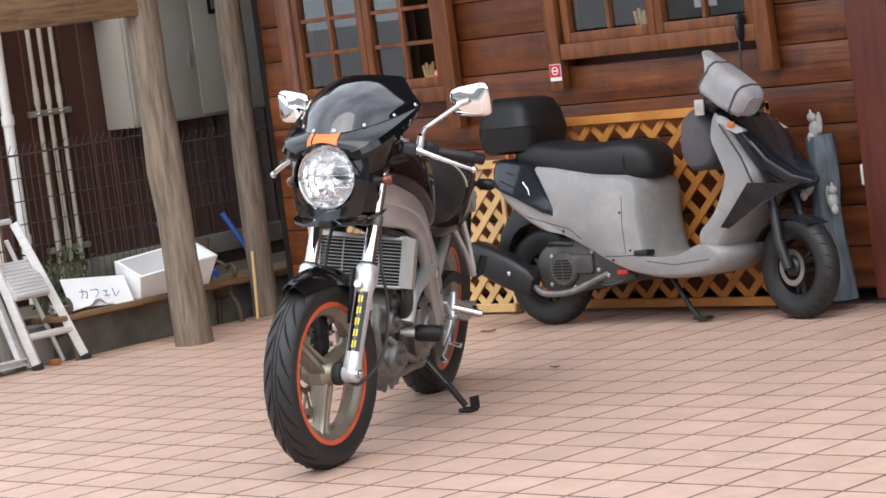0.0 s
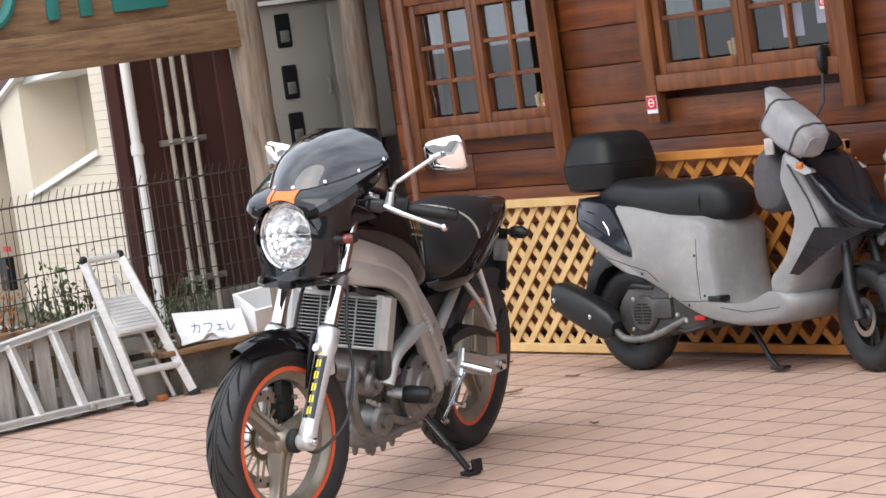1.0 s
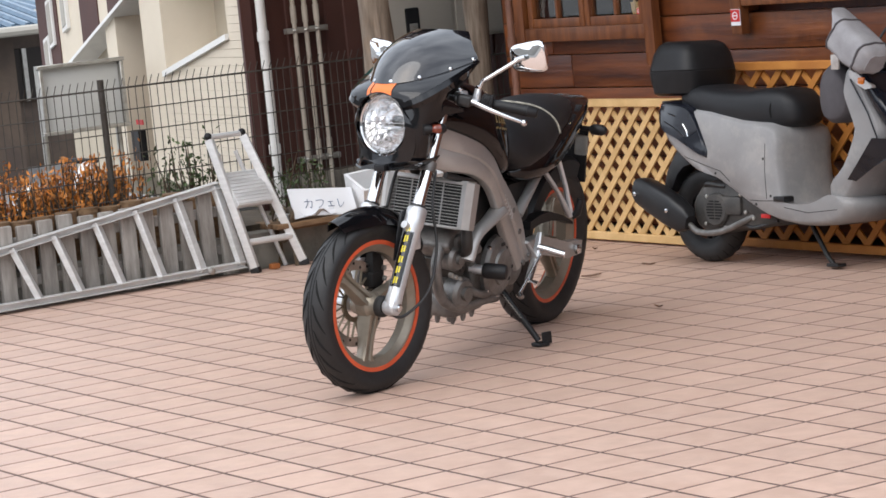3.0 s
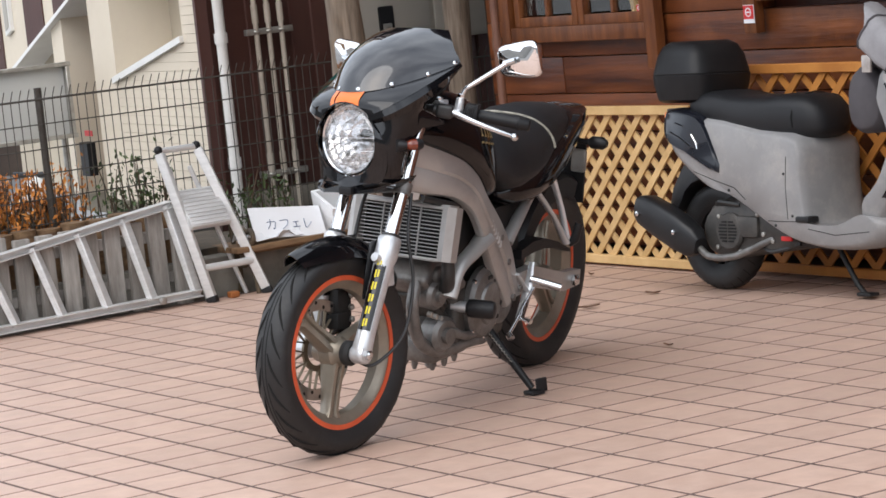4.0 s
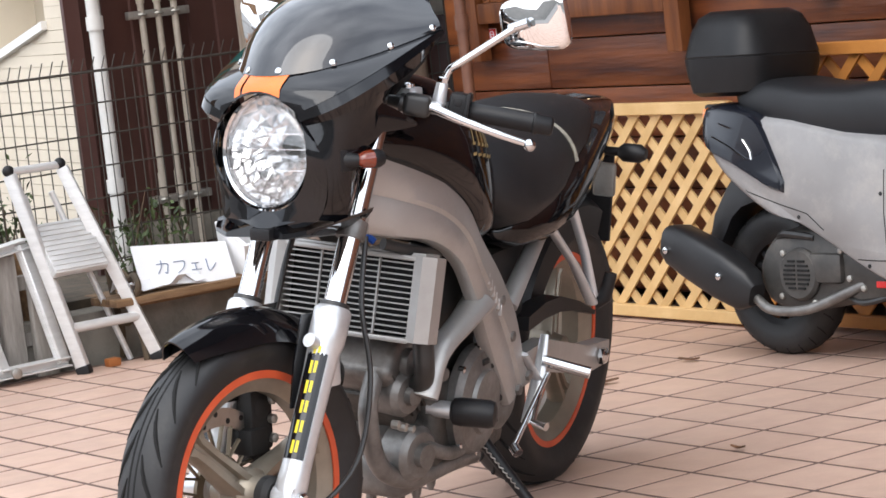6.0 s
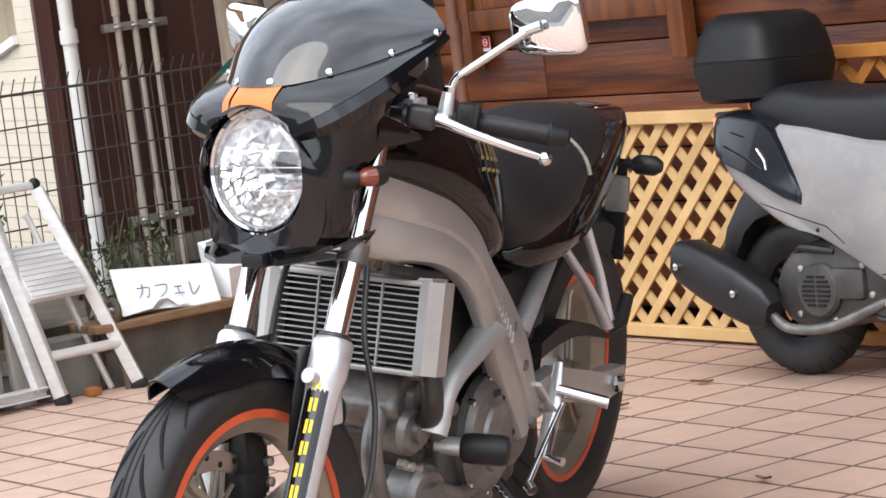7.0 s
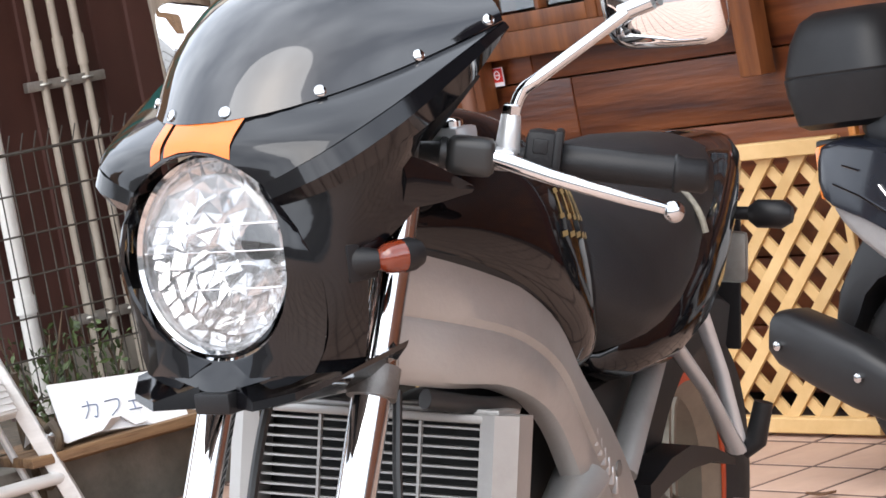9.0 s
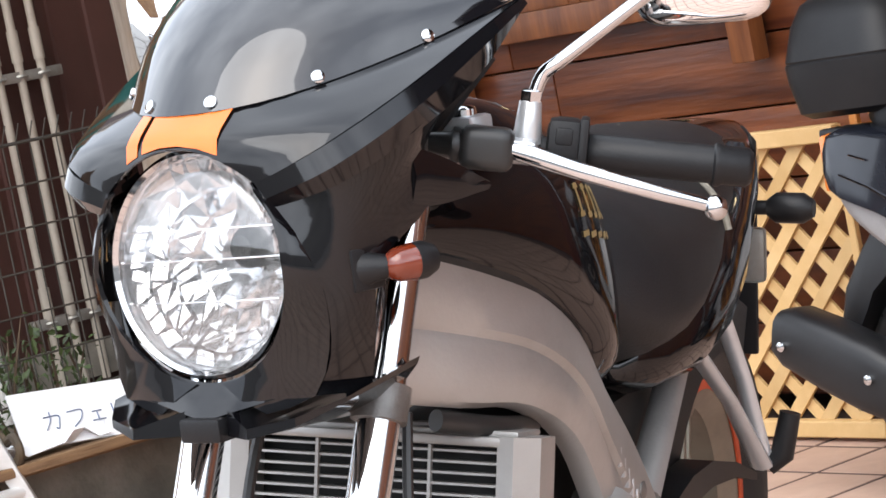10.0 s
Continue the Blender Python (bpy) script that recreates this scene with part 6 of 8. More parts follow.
def scooter():
    """Local x forward, y to its left, z up; the right side shows."""
    M = pose(-1.925, 2.215, 0, 0, 0, 4.0) @ Matrix.Rotation(radians(-4), 4, "X")
    root = empty("scooter", M, "grey scooter with a black top box and grey hand muffs", "scooter")
    S = Matrix.Translation((1.24, 0, 0)) @ Matrix.Rotation(radians(-16), 4, "Z") @ Matrix.Translation((-1.24, 0, 0))
    def st(bm):
        for v in bm.verts:
            v.co = S @ v.co
        return bm
    def sc_wheel(c, R, w, turn):
        fx = st if turn else (lambda q: q)
        b = bm_new()
        h = w / 2
        lathe(b, [(0.128, -h * .7), (0.15, -h * .95), (R - .03, -h), (R - .012, -h * .8), (R, -h * .3), (R, h * .3), (R - .012, h * .8), (R - .03, h), (0.15, h * .95), (0.128, h * .7)], c, (0, 1, 0), 48, closed=True)
        ty = part("wheel", fx(b), RUBBER, root, "small scooter wheel with a worn black tyre", 45)
        b = bm_new()
        lathe(b, [(0.130, -h * .72), (0.130, h * .72), (0.112, h * .5), (0.112, -h * .5)], c, (0, 1, 0), 40, closed=True)
        lathe(b, [(0.03, -0.05), (0.04, -0.04), (0.04, 0.04), (0.03, 0.05)], c, (0, 1, 0), 20)
        for k in range(3):
            a = 2 * math.pi * k / 3 + 0.5
            for da in (-0.18, 0.18):
                p0 = Vector(c) + Vector((0.03 * math.cos(a), 0, 0.03 * math.sin(a)))
                p1 = Vector(c) + Vector((0.118 * math.cos(a + da), 0, 0.118 * math.sin(a + da)))
                tube(b, [p0, p1], [0.016, 0.012], 8)
        part("rim", fx(b), SC_SATIN, ty, "black cast rim")
        if turn:
            b = bm_new()
            lathe(b, [(0.074, -0.045), (0.074, -0.041), (0.052, -0.041), (0.052, -0.045)], c, (0, 1, 0), 36, closed=True)
            part("brake_disc", fx(b), DISC, ty)
        b = bm_new()
        for k in range(26):
            for sy in (-1, 1):
                a = 2 * math.pi * (k + 0.25 * sy) / 26
                tube(b, [Vector(c) + Vector(((R - d) * math.cos(a + e), sy * y, (R - d) * math.sin(a + e))) for y, d, e in ((h * .25, 0.0005, 0), (h * .6, 0.006, .05), (h * .9, 0.018, .08))], 0.002, 4)
        tagged(part("tread_pattern", fx(b), GROOVE, ty), kind="stuff")
        return ty
    sc_wheel((-0.025, 0, 0.212), 0.212, 0.10, False)
    sc_wheel((1.24, 0, 0.208), 0.208, 0.09, True)
    # under-body skirt and rear inner fender
    b = bm_new()
    puff(b, smooth_loop([(-0.18, 0.60), (-0.25, 0.36), (-0.205, 0.33), (-0.13, 0.46), (0.02, 0.50), (0.06, 0.55), (-0.05, 0.60)], 3), 0.085, 0.94)
    part("rear_fender", b, SC_SATIN, root)
    # leg shield, nose
    b = bm_new()
    puff(b, smooth_loop([(0.90, 0.25), (1.02, 0.42), (1.10, 0.62), (0.98, 0.78), (0.83, 0.945), (0.79, 0.96), (0.785, 0.87), (0.86, 0.75), (0.935, 0.62), (0.925, 0.46), (0.86, 0.345)], 3), 0.17, 0.93)
    part("leg_shield", b, SC_GREY, root, "dull grey leg shield", 50)
    b = bm_new()
    secs = []
    for x, z, hw, d in ((0.80, 0.955, 0.125, 0.05), (0.90, 0.905, 0.150, 0.09), (1.02, 0.815, 0.155, 0.12), (1.14, 0.715, 0.135, 0.12), (1.26, 0.63, 0.09, 0.075), (1.335, 0.595, 0.03, 0.02)):
        secs.append([(x + 0.02 * math.sin(a), math.cos(a) * hw, z + (0.03 if math.sin(a) > 0 else d) * math.sin(a)) for a in (2 * math.pi * k / 18 for k in range(18))])
    loft(b, secs)
    nose = part("front_cowl", b, SC_DARK, root, "dark glossy pointed front cowl", 50)
    for y in (-1, 1):
        b = bm_new()
        loft(b, [[(x, y * yy, z) for yy in (0.09, 0.148)] + [(x + 0.01, y * yy, z - dz) for yy in (0.158, 0.09)] for x, z, dz in ((0.82, 0.945, 0.03), (0.86, 0.930, 0.055), (0.92, 0.895, 0.045), (0.965, 0.868, 0.012))])
        part("front_signal", b, LENS_CLEAR, nose, "clear front signal lens with an orange core", 40)
        b = bm_new()
        box(b, (0.895, y * 0.150, 0.890), (0.045, 0.014, 0.035), pose(0, 0, 0), bevel=0.008)
        part("signal_core", b, LENS_ORANGE, nose)
        b = bm_new()
        tube(b, [(0.84, y * 0.188, 0.90), (1.0, y * 0.192, 0.74), (1.10, y * 0.180, 0.62), (1.03, y * 0.184, 0.50)], 0.004, 6)
        part("shield_edge", b, SC_DARK, nose)
        # lower front dark flank
        b = bm_new()
        loft(b, [[(1.09, y * 0.178, 0.62), (1.30, y * 0.05, 0.60), (1.20, y * 0.10, 0.55)], [(1.03, y * 0.176, 0.50), (1.14, y * 0.12, 0.52), (1.09, y * 0.13, 0.48)], [(0.99, y * 0.172, 0.42), (1.03, y * 0.14, 0.43), (1.01, y * 0.14, 0.41)]])
        part("lower_flank", b, SC_DARK, nose, "", 30)
    # front fender and fork
    b = bm_new()
    shell(b, [[(1.24 + 0.235 * math.cos(a), y, 0.208 + 0.235 * math.sin(a)) for y in (-0.055, -0.03, 0, 0.03, 0.055)] for a in (radians(58 + 10 * k) for k in range(10))], 0.004)
    part("front_fender", st(b), SC_SATIN, root)
    for y in (-0.075, 0.075):
        b = bm_new()
        tube(b, [(1.255, y, 0.205), (1.21, y, 0.34), (1.13, y * 0.8, 0.56)], [0.021, 0.024, 0.018], 12)
        part("fork_leg", st(b), SC_SATIN, root, "black fork leg")
    # handlebar cover, muffs, mirrors
    b = bm_new()
    secs = []
    for x, hw, z0, z1 in ((0.70, 0.11, 0.96, 1.02), (0.76, 0.15, 0.95, 1.06), (0.84, 0.14, 0.94, 1.05), (0.92, 0.08, 0.95, 1.0)):
        secs.append([(x, math.cos(a) * hw, (z0 + z1) / 2 + math.sin(a) * (z1 - z0) / 2) for a in (2 * math.pi * k / 16 for k in range(16))])
    loft(b, secs)
    part("handlebar_cover", b, SC_SATIN, root, "black handlebar cover", 60)
    b = bm_new()
    box(b, (0.745, -0.150, 0.985), (0.045, 0.012, 0.075), pose(0, 0, 0, 0, 0, 0), bevel=0.006)
    part("label_plate", b, LENS_CLEAR, root, "small pale label plate")
    b = bm_new()
    puff(b, smooth_loop([(0.67, 0.95), (0.645, 0.86), (0.65, 0.75), (0.69, 0.69), (0.78, 0.70), (0.82, 0.78), (0.80, 0.90), (0.74, 0.98)], 3), 0.12, 0.86)
    part("hand_muff", b, SC_MUFF_DARK, root, "mauve-grey fabric hand muff hanging low", 60)
    for y in (1,):
        b = bm_new()
        tube(b, [(0.78, y * 0.13, 1.04), (0.81, y * 0.2, 1.16), (0.80, y * 0.22, 1.30)], 0.006, 8)
        mi = part("mirror", b, SC_SATIN, root, "black mirror on a thin stalk")
        b = bm_new()
        bmesh.ops.create_uvsphere(b, u_segments=18, v_segments=12, radius=1.0, matrix=Matrix.Translation((0.805, y * 0.235, 1.355)) @ Matrix.Diagonal((0.018, 0.045, 0.070, 1)))
        part("mirror_head", b, SC_SATIN, mi)
    # top box and rack
    b = bm_new()
    secs = []
    for z, k in ((0.815, 0.80), (0.83, 0.92), (0.905, 1.0), (0.948, 1.02), (0.952, 1.0), (0.957, 1.01), (1.04, 0.91), (1.09, 0.78), (1.112, 0.60)):
        secs.append([(-0.235 + math.copysign(abs(math.cos(a)) ** .5, math.cos(a)) * 0.200 * k, math.copysign(abs(math.sin(a)) ** .55, math.sin(a)) * 0.205 * k, z) for a in (2 * math.pi * q / 32 for q in range(32))])
    loft(b, secs)
    part("top_box", b, BLACKPL, root, "black plastic top box", 35)
    b = bm_new()
    box(b, (-0.19, 0, 0.797), (0.34, 0.2, 0.024), bevel=0.008)
    tube(b, [(-0.02, -0.08, 0.76), (-0.10, -0.09, 0.785), (-0.34, -0.09, 0.785)], 0.011, 8)
    tube(b, [(-0.02, 0.08, 0.76), (-0.10, 0.09, 0.785), (-0.34, 0.09, 0.785)], 0.011, 8)
    part("rack", b, SC_SATIN, root, "black rear rack")
    b = bm_new()
    puff(b, smooth_loop([(0.40, 0.26), (0.46, 0.19), (0.86, 0.19), (0.92, 0.24), (0.6, 0.25)], 2), 0.10, 0.95)
    part("under_tray", b, SC_SATIN, root)
    # side stand
    b = bm_new()
    tube(b, [(0.62, -0.03, 0.2), (0.71, -0.02, 0.05), (0.75, -0.02, 0.012)], 0.011, 10)
    box(b, (0.77, -0.03, 0.016), (0.07, 0.05, 0.014), bevel=0.004)
    part("stand", b, SC_SATIN, root, "black prop stand")
    # low, slim build: everything above the wheels is lowered a little
    todo = [c for c in root.children_recursive if c.type == "MESH" and c.data.users == 1]
    for c in todo:
        nm = c.name.split(".")[0]
        if nm in ("wheel", "rim", "brake_disc", "tread_pattern"):
            continue
        for v in c.data.vertices:
            x, y, z = v.co
            if nm == "top_box":
                x, y, z = -0.255 + (x + 0.235) * 0.76, y * 0.82, 0.835 + (z - 0.815) * 0.95
            if nm in ("leg_shield", "shield_edge"):
                y *= 0.86
            if nm in ("handlebar_cover", "label_plate", "front_signal", "signal_core"):
                x += 0.09
            if nm in ("leg_shield", "front_cowl", "shield_edge", "lower_flank"):
                x += 0.09 * min(1, max(0, (z - 0.6) / 0.3)) * min(1, max(0, (1.3 - x) / 0.3))
            lift = min(1, max(0, (z - 0.42) / 0.25)) * min(1, max(0, (1.36 - x) / 0.4))
            x += 0.085 * lift + (0.05 if nm == "hand_muff" else 0) + (0.05 if nm in ("top_box", "rack") else 0)
            if z > 0.2:
                z = 0.2 + (z - 0.2) * 0.855
            v.co = (x, y, z)
    # main body: side panels sweeping from the tail down to the footboard
    b = bm_new()
    puff(b, smooth_loop([(-0.15, 0.63), (-0.165, 0.585), (-0.10, 0.515), (0.047, 0.420), (0.17, 0.388), (0.30, 0.325), (0.42, 0.262), (0.55, 0.212), (0.72, 0.188), (0.93, 0.205), (1.00, 0.28), (0.93, 0.315), (0.80, 0.268), (0.63, 0.272), (0.595, 0.315), (0.575, 0.45), (0.56, 0.60), (0.35, 0.64), (0.05, 0.69)], 3), 0.168, 0.95)
    skin = BVHTree.FromBMesh(b)
    body = part("side_body", b, SC_GREY, root, "dull grey scuffed body panels", 50)
    def on_skin(tree, x, z, out=0.0):
        hit = tree.ray_cast(Vector((x, -1, z)), Vector((0, 1, 0)))[0]
        return Vector((x, (hit.y if hit else -0.17) - out, z))
    for line in (((0.505, 0.535), (0.498, 0.42), (0.505, 0.30)), ((0.40, 0.292), (0.47, 0.290), (0.56, 0.292), (0.65, 0.292)), ((-0.12, 0.548), (0.0, 0.475), (0.12, 0.440), (0.22, 0.415), (0.28, 0.370)), ((0.61, 0.265), (0.75, 0.245), (0.92, 0.262))):
        b = bm_new()
        tube(b, [on_skin(skin, x, z) for x, z in line], 0.0015, 6)
        part("panel_seam", b, GROOVE, body)
    for x, z in ((0.49, 0.47), (0.53, 0.312), (0.44, 0.275), (0.19, 0.405)):
        b = bm_new()
        lathe(b, [(0.006, -0.002), (0.006, 0.0015), (0.002, 0.002)], on_skin(skin, x, z), (0, -1, 0), 8)
        part("body_screw", b, SC_SATIN, body)
    b = bm_new()
    box(b, on_skin(skin, 0.585, 0.300, -0.02), (0.07, 0.06, 0.024), bevel=0.008)
    part("footrest_latch", b, SC_SATIN, body, "black folding footrest latch")
    b = bm_new()
    puff(b, smooth_loop([(-0.155, 0.715), (-0.165, 0.605), (-0.05, 0.548), (0.150, 0.462), (0.105, 0.60), (0.05, 0.685), (-0.05, 0.715)], 3), 0.181, 0.93)
    skin = BVHTree.FromBMesh(b)
    tail = part("tail_panel", b, SC_DARK, root, "dark glossy tail panel", 50)
    for line in (((-0.115, 0.632), (-0.05, 0.604), (0.015, 0.566)), ((-0.085, 0.668), (-0.045, 0.655)), ((0.005, 0.622), (0.03, 0.590), (0.035, 0.566))):
        b = bm_new()
        tube(b, [on_skin(skin, x, z, 0.001) for x, z in line], 0.005, 6, flat=0.5)
        part("tail_emblem", b, CHROME, tail, "bright chrome tail emblem")
    for y in (-0.125, 0.125):
        b = bm_new()
        box(b, (-0.165, y, 0.655), (0.035, 0.06, 0.115), bevel=0.014)
        part("rear_signal", b, LENS_ORANGE, tail, "orange rear signal lens")
    # thick seat, dished in the middle
    b = bm_new()
    secs = []
    for x, hw, z0, z1 in ((-0.10, 0.09, 0.715, 0.760), (-0.05, 0.130, 0.685, 0.785), (0.07, 0.148, 0.645, 0.788), (0.20, 0.150, 0.616, 0.768), (0.34, 0.148, 0.594, 0.764), (0.45, 0.140, 0.590, 0.772), (0.545, 0.122, 0.592, 0.764), (0.595, 0.098, 0.606, 0.732), (0.615, 0.060, 0.630, 0.690)):
        secs.append([(x, math.copysign(abs(math.cos(a)) ** .55, math.cos(a)) * hw, (z0 + z1) / 2 + math.copysign(abs(math.sin(a)) ** .65, math.sin(a)) * (z1 - z0) / 2) for a in (2 * math.pi * k / 24 for k in range(24))])
    loft(b, secs)
    seat = part("seat", b, SEAT_VINYL, root, "thick black vinyl seat", 70)
    b = bm_new()
    tube(b, [(0.505, -0.135 * math.cos(q), 0.675 + 0.098 * math.sin(q)) for q in (radians(-20 + 22 * k) for k in range(11))], 0.003, 6)
    part("seat_seam", b, GROOVE, seat)
    # engine with its fan cover, slim angular muffler, exhaust pipe
    b = bm_new()
    puff(b, smooth_loop([(-0.03, 0.27), (0.0, 0.165), (0.12, 0.135), (0.30, 0.160), (0.50, 0.185), (0.46, 0.26), (0.26, 0.37), (0.06, 0.36)], 3), 0.125, 0.90)
    eng = part("engine", b, SC_CRANK, root, "dirty black engine casing", 45)
    fc = (0.150, 0.243)
    b = bm_new()
    lathe(b, [(0.074, 0), (0.074, 0.022), (0.066, 0.032), (0.03, 0.034)], (fc[0], -0.112, fc[1]), (0, -1, 0), 32)
    box(b, (0.235, -0.118, 0.262), (0.15, 0.05, 0.085), bevel=0.02)
    fan = part("fan_cover", b, SC_CRANK, eng, "round slotted fan cover", 35)
    for k in range(-3, 4):
        for side in (-1, 1):
            b = bm_new()
            hx = math.sqrt(0.048 ** 2 - (k * 0.0125) ** 2)
            box(b, (fc[0] + side * (hx / 2 + 0.003), -0.1465, fc[1] + k * 0.0125), (hx - 0.004, 0.005, 0.006))
            part("fan_slot", b, GROOVE, fan)
    for x, z in ((0.085, 0.30), (0.075, 0.18), (0.20, 0.165), (0.33, 0.235), (0.38, 0.21), (0.30, 0.31)):
        b = bm_new()
        lathe(b, [(0.009, 0), (0.009, 0.014), (0.004, 0.016)], (x, -0.118, z), (0, -1, 0), 8)
        part("case_bolt", b, GALV, eng)
    b = bm_new()
    tube(b, curve_pts([(0.05, -0.10, 0.34), (0.10, -0.13, 0.355), (0.2, -0.12, 0.345)], 4), 0.011, 8)
    part("engine_hose", b, HOSE, eng, "black rubber hose")
    b = bm_new()
    tube(b, curve_pts([(0.30, -0.11, 0.19), (0.38, -0.13, 0.17), (0.50, -0.10, 0.20)], 4), 0.008, 8)
    part("engine_hose", b, HOSE, eng, "black rubber hose")
    b = bm_new()
    secs = []
    for x, z, hh, hw in ((0.015, 0.185, 0.030, 0.030), (-0.015, 0.198, 0.056, 0.046), (-0.10, 0.240, 0.066, 0.056), (-0.20, 0.284, 0.064, 0.056), (-0.285, 0.322, 0.058, 0.052), (-0.318, 0.336, 0.044, 0.042), (-0.322, 0.338, 0.026, 0.026)):
        secs.append([(x + 0.40 * hh * math.sin(a), -0.168 + hw * math.copysign(abs(math.cos(a)) ** .55, math.cos(a)), z + hh * math.copysign(abs(math.sin(a)) ** .6, math.sin(a))) for a in (2 * math.pi * k / 20 for k in range(20))])
    loft(b, secs)
    skin = BVHTree.FromBMesh(b)
    muf = part("muffler", b, SC_SATIN, root, "satin black muffler with chrome bolts", 40)
    for x, z in ((-0.285, 0.310), (-0.075, 0.240)):
        b = bm_new()
        lathe(b, [(0.010, -0.002), (0.010, 0.008), (0.004, 0.010)], on_skin(skin, x, z), (0, -1, 0), 10)
        part("bolt", b, CHROME, muf)
    b = bm_new()
    tube(b, curve_pts([(0.01, -0.165, 0.175), (0.07, -0.165, 0.145), (0.20, -0.16, 0.150), (0.33, -0.13, 0.20), (0.42, -0.09, 0.24)], 5), 0.014, 12)
    part("exhaust_pipe", b, ENGINE, root, "dull exhaust pipe")
    b = bm_new()
    box(b, (0.455, -0.128, 0.222), (0.055, 0.008, 0.018), bevel=0.002)
    part("warning_label", b, RED, root, "small red warning label")
    # right hand muff: a tapered fabric sleeve, its open cuff towards the rider
    rng = random.Random(8)
    d, p = Vector((0.80, 0, -0.60)), Vector((0.60, 0, 0.80))
    secs = []
    for cx, cz, hp, hy in ((1.035, 1.010, 0.072, 0.074), (1.072, 0.984, 0.072, 0.078), (1.105, 0.960, 0.070, 0.080), (1.16, 0.920, 0.072, 0.082), (1.205, 0.888, 0.068, 0.078), (1.235, 0.866, 0.058, 0.066), (1.242, 0.860, 0.040, 0.05)):
        ring = []
        for q in range(24):
            a = 2 * math.pi * q / 24
            ca, sa = math.cos(a), math.sin(a)
            v = Vector((cx, -0.25, cz)) + p * (math.copysign(abs(sa) ** 0.55, sa) * hp) + Vector((0, math.copysign(abs(ca) ** 0.55, ca) * hy, 0))
            if cx < 1.05:
                v += d * (0.045 * max(0, -ca) - 0.045 * sa)
            ring.append(v + Vector((rng.uniform(-.003, .003), rng.uniform(-.003, .003), rng.uniform(-.003, .003))))
        secs.append(ring)
    b = bm_new()
    loft(b, secs, caps=False)
    loft(b, [secs[-1], [v + d * 0.004 for v in secs[-1]]])
    muff = part("hand_muff", b, SC_MUFF, root, "pale grey fabric hand muff with a black lining", 60)
    b = bm_new()
    mid = Vector((1.045, -0.25, 1.000))
    loft(b, [[mid + (v - mid) * 0.95 + d * 0.004 for v in secs[0]], [mid + (v - mid) * 0.90 + d * 0.03 for v in secs[0]]])
    part("lining", b, SEAT_VINYL, muff, "black inner lining")
    for k in (1, 4):
        b = bm_new()
        tube(b, secs[k] + secs[k][:1], 0.005, 6, caps=False)
        part("seam", b, SC_MUFF_DARK, muff)
    b = bm_new()
    tube(b, [secs[k][q] for k, q in ((0, 2), (1, 2), (2, 2), (3, 2), (4, 2), (5, 2))], 0.004, 6)
    part("seam", b, SC_MUFF_DARK, muff)
    b = bm_new()
    tube(b, [(0.95, -0.10, 0.86), (1.09, -0.20, 0.93)], 0.02, 12)
    part("bar_end", b, SC_SATIN, root)
    return root


scooter()

SITE = LEFT
# ================= things along the terrace =================
def ladder():
    root = empty("ladder", None, "aluminium ladder lying on its side against the slats", "ladder")
    y0, y1 = -0.62, 0.93
    def x_at(z):
        return -3.835 - 0.11 * z / 0.44
    rails = (((y0, 0.030), (y1, 0.045)), ((y0 - 0.10, 0.235), (y1 - 0.05, 0.445)))
    for (ya, za), (yb, zb) in rails:
        b = bm_new()
        d = Vector((x_at(zb) - x_at(za), yb - ya, zb - za))
        m = Matrix.Translation(((x_at(za) + x_at(zb)) / 2, (ya + yb) / 2, (za + zb) / 2)) @ d.to_track_quat("Y", "Z").to_matrix().to_4x4()
        box(b, (0.0, 0, 0.014), (0.06, d.length, 0.004), m)
        box(b, (0.0, 0, -0.014), (0.06, d.length, 0.004), m)
        box(b, (0.0, 0, 0), (0.006, d.length, 0.03), m)
        part("rail", b, ALU, root, "channel-section rail", None)
    n = 8
    for k in range(n):
        t = (k + 0.02) / (n - 0.9)
        pa = Vector((0, rails[0][0][0] + (rails[0][1][0] - rails[0][0][0]) * t, rails[0][0][1]))
        t2 = t
        pb = Vector((0, rails[1][0][0] + (rails[1][1][0] - rails[1][0][0]) * t2, rails[1][0][1] + (rails[1][1][1] - rails[1][0][1]) * t2))
        pa.z += 0.012
        pa.x, pb.x = x_at(pa.z), x_at(pb.z)
        d = pb - pa
        m = Matrix.Translation((pa + pb) / 2) @ d.to_track_quat("Z", "Y").to_matrix().to_4x4()
        b = bm_new()
        box(b, (0, 0, 0), (0.05, 0.030, d.length), m, bevel=0.003, seg=1)
        box(b, (0.026, 0.0, 0), (0.004, 0.008, d.length), m)
        part("rung", b, ALU, root, "ribbed flat rung")
    b = bm_new()
    lathe(b, [(0.018, 0), (0.018, 0.008), (0.013, 0.011)], (-3.805, 0.72, 0.043), (1, 0, 0), 20)
    part("foot_pad", b, GALV, root)
    return root


ladder()


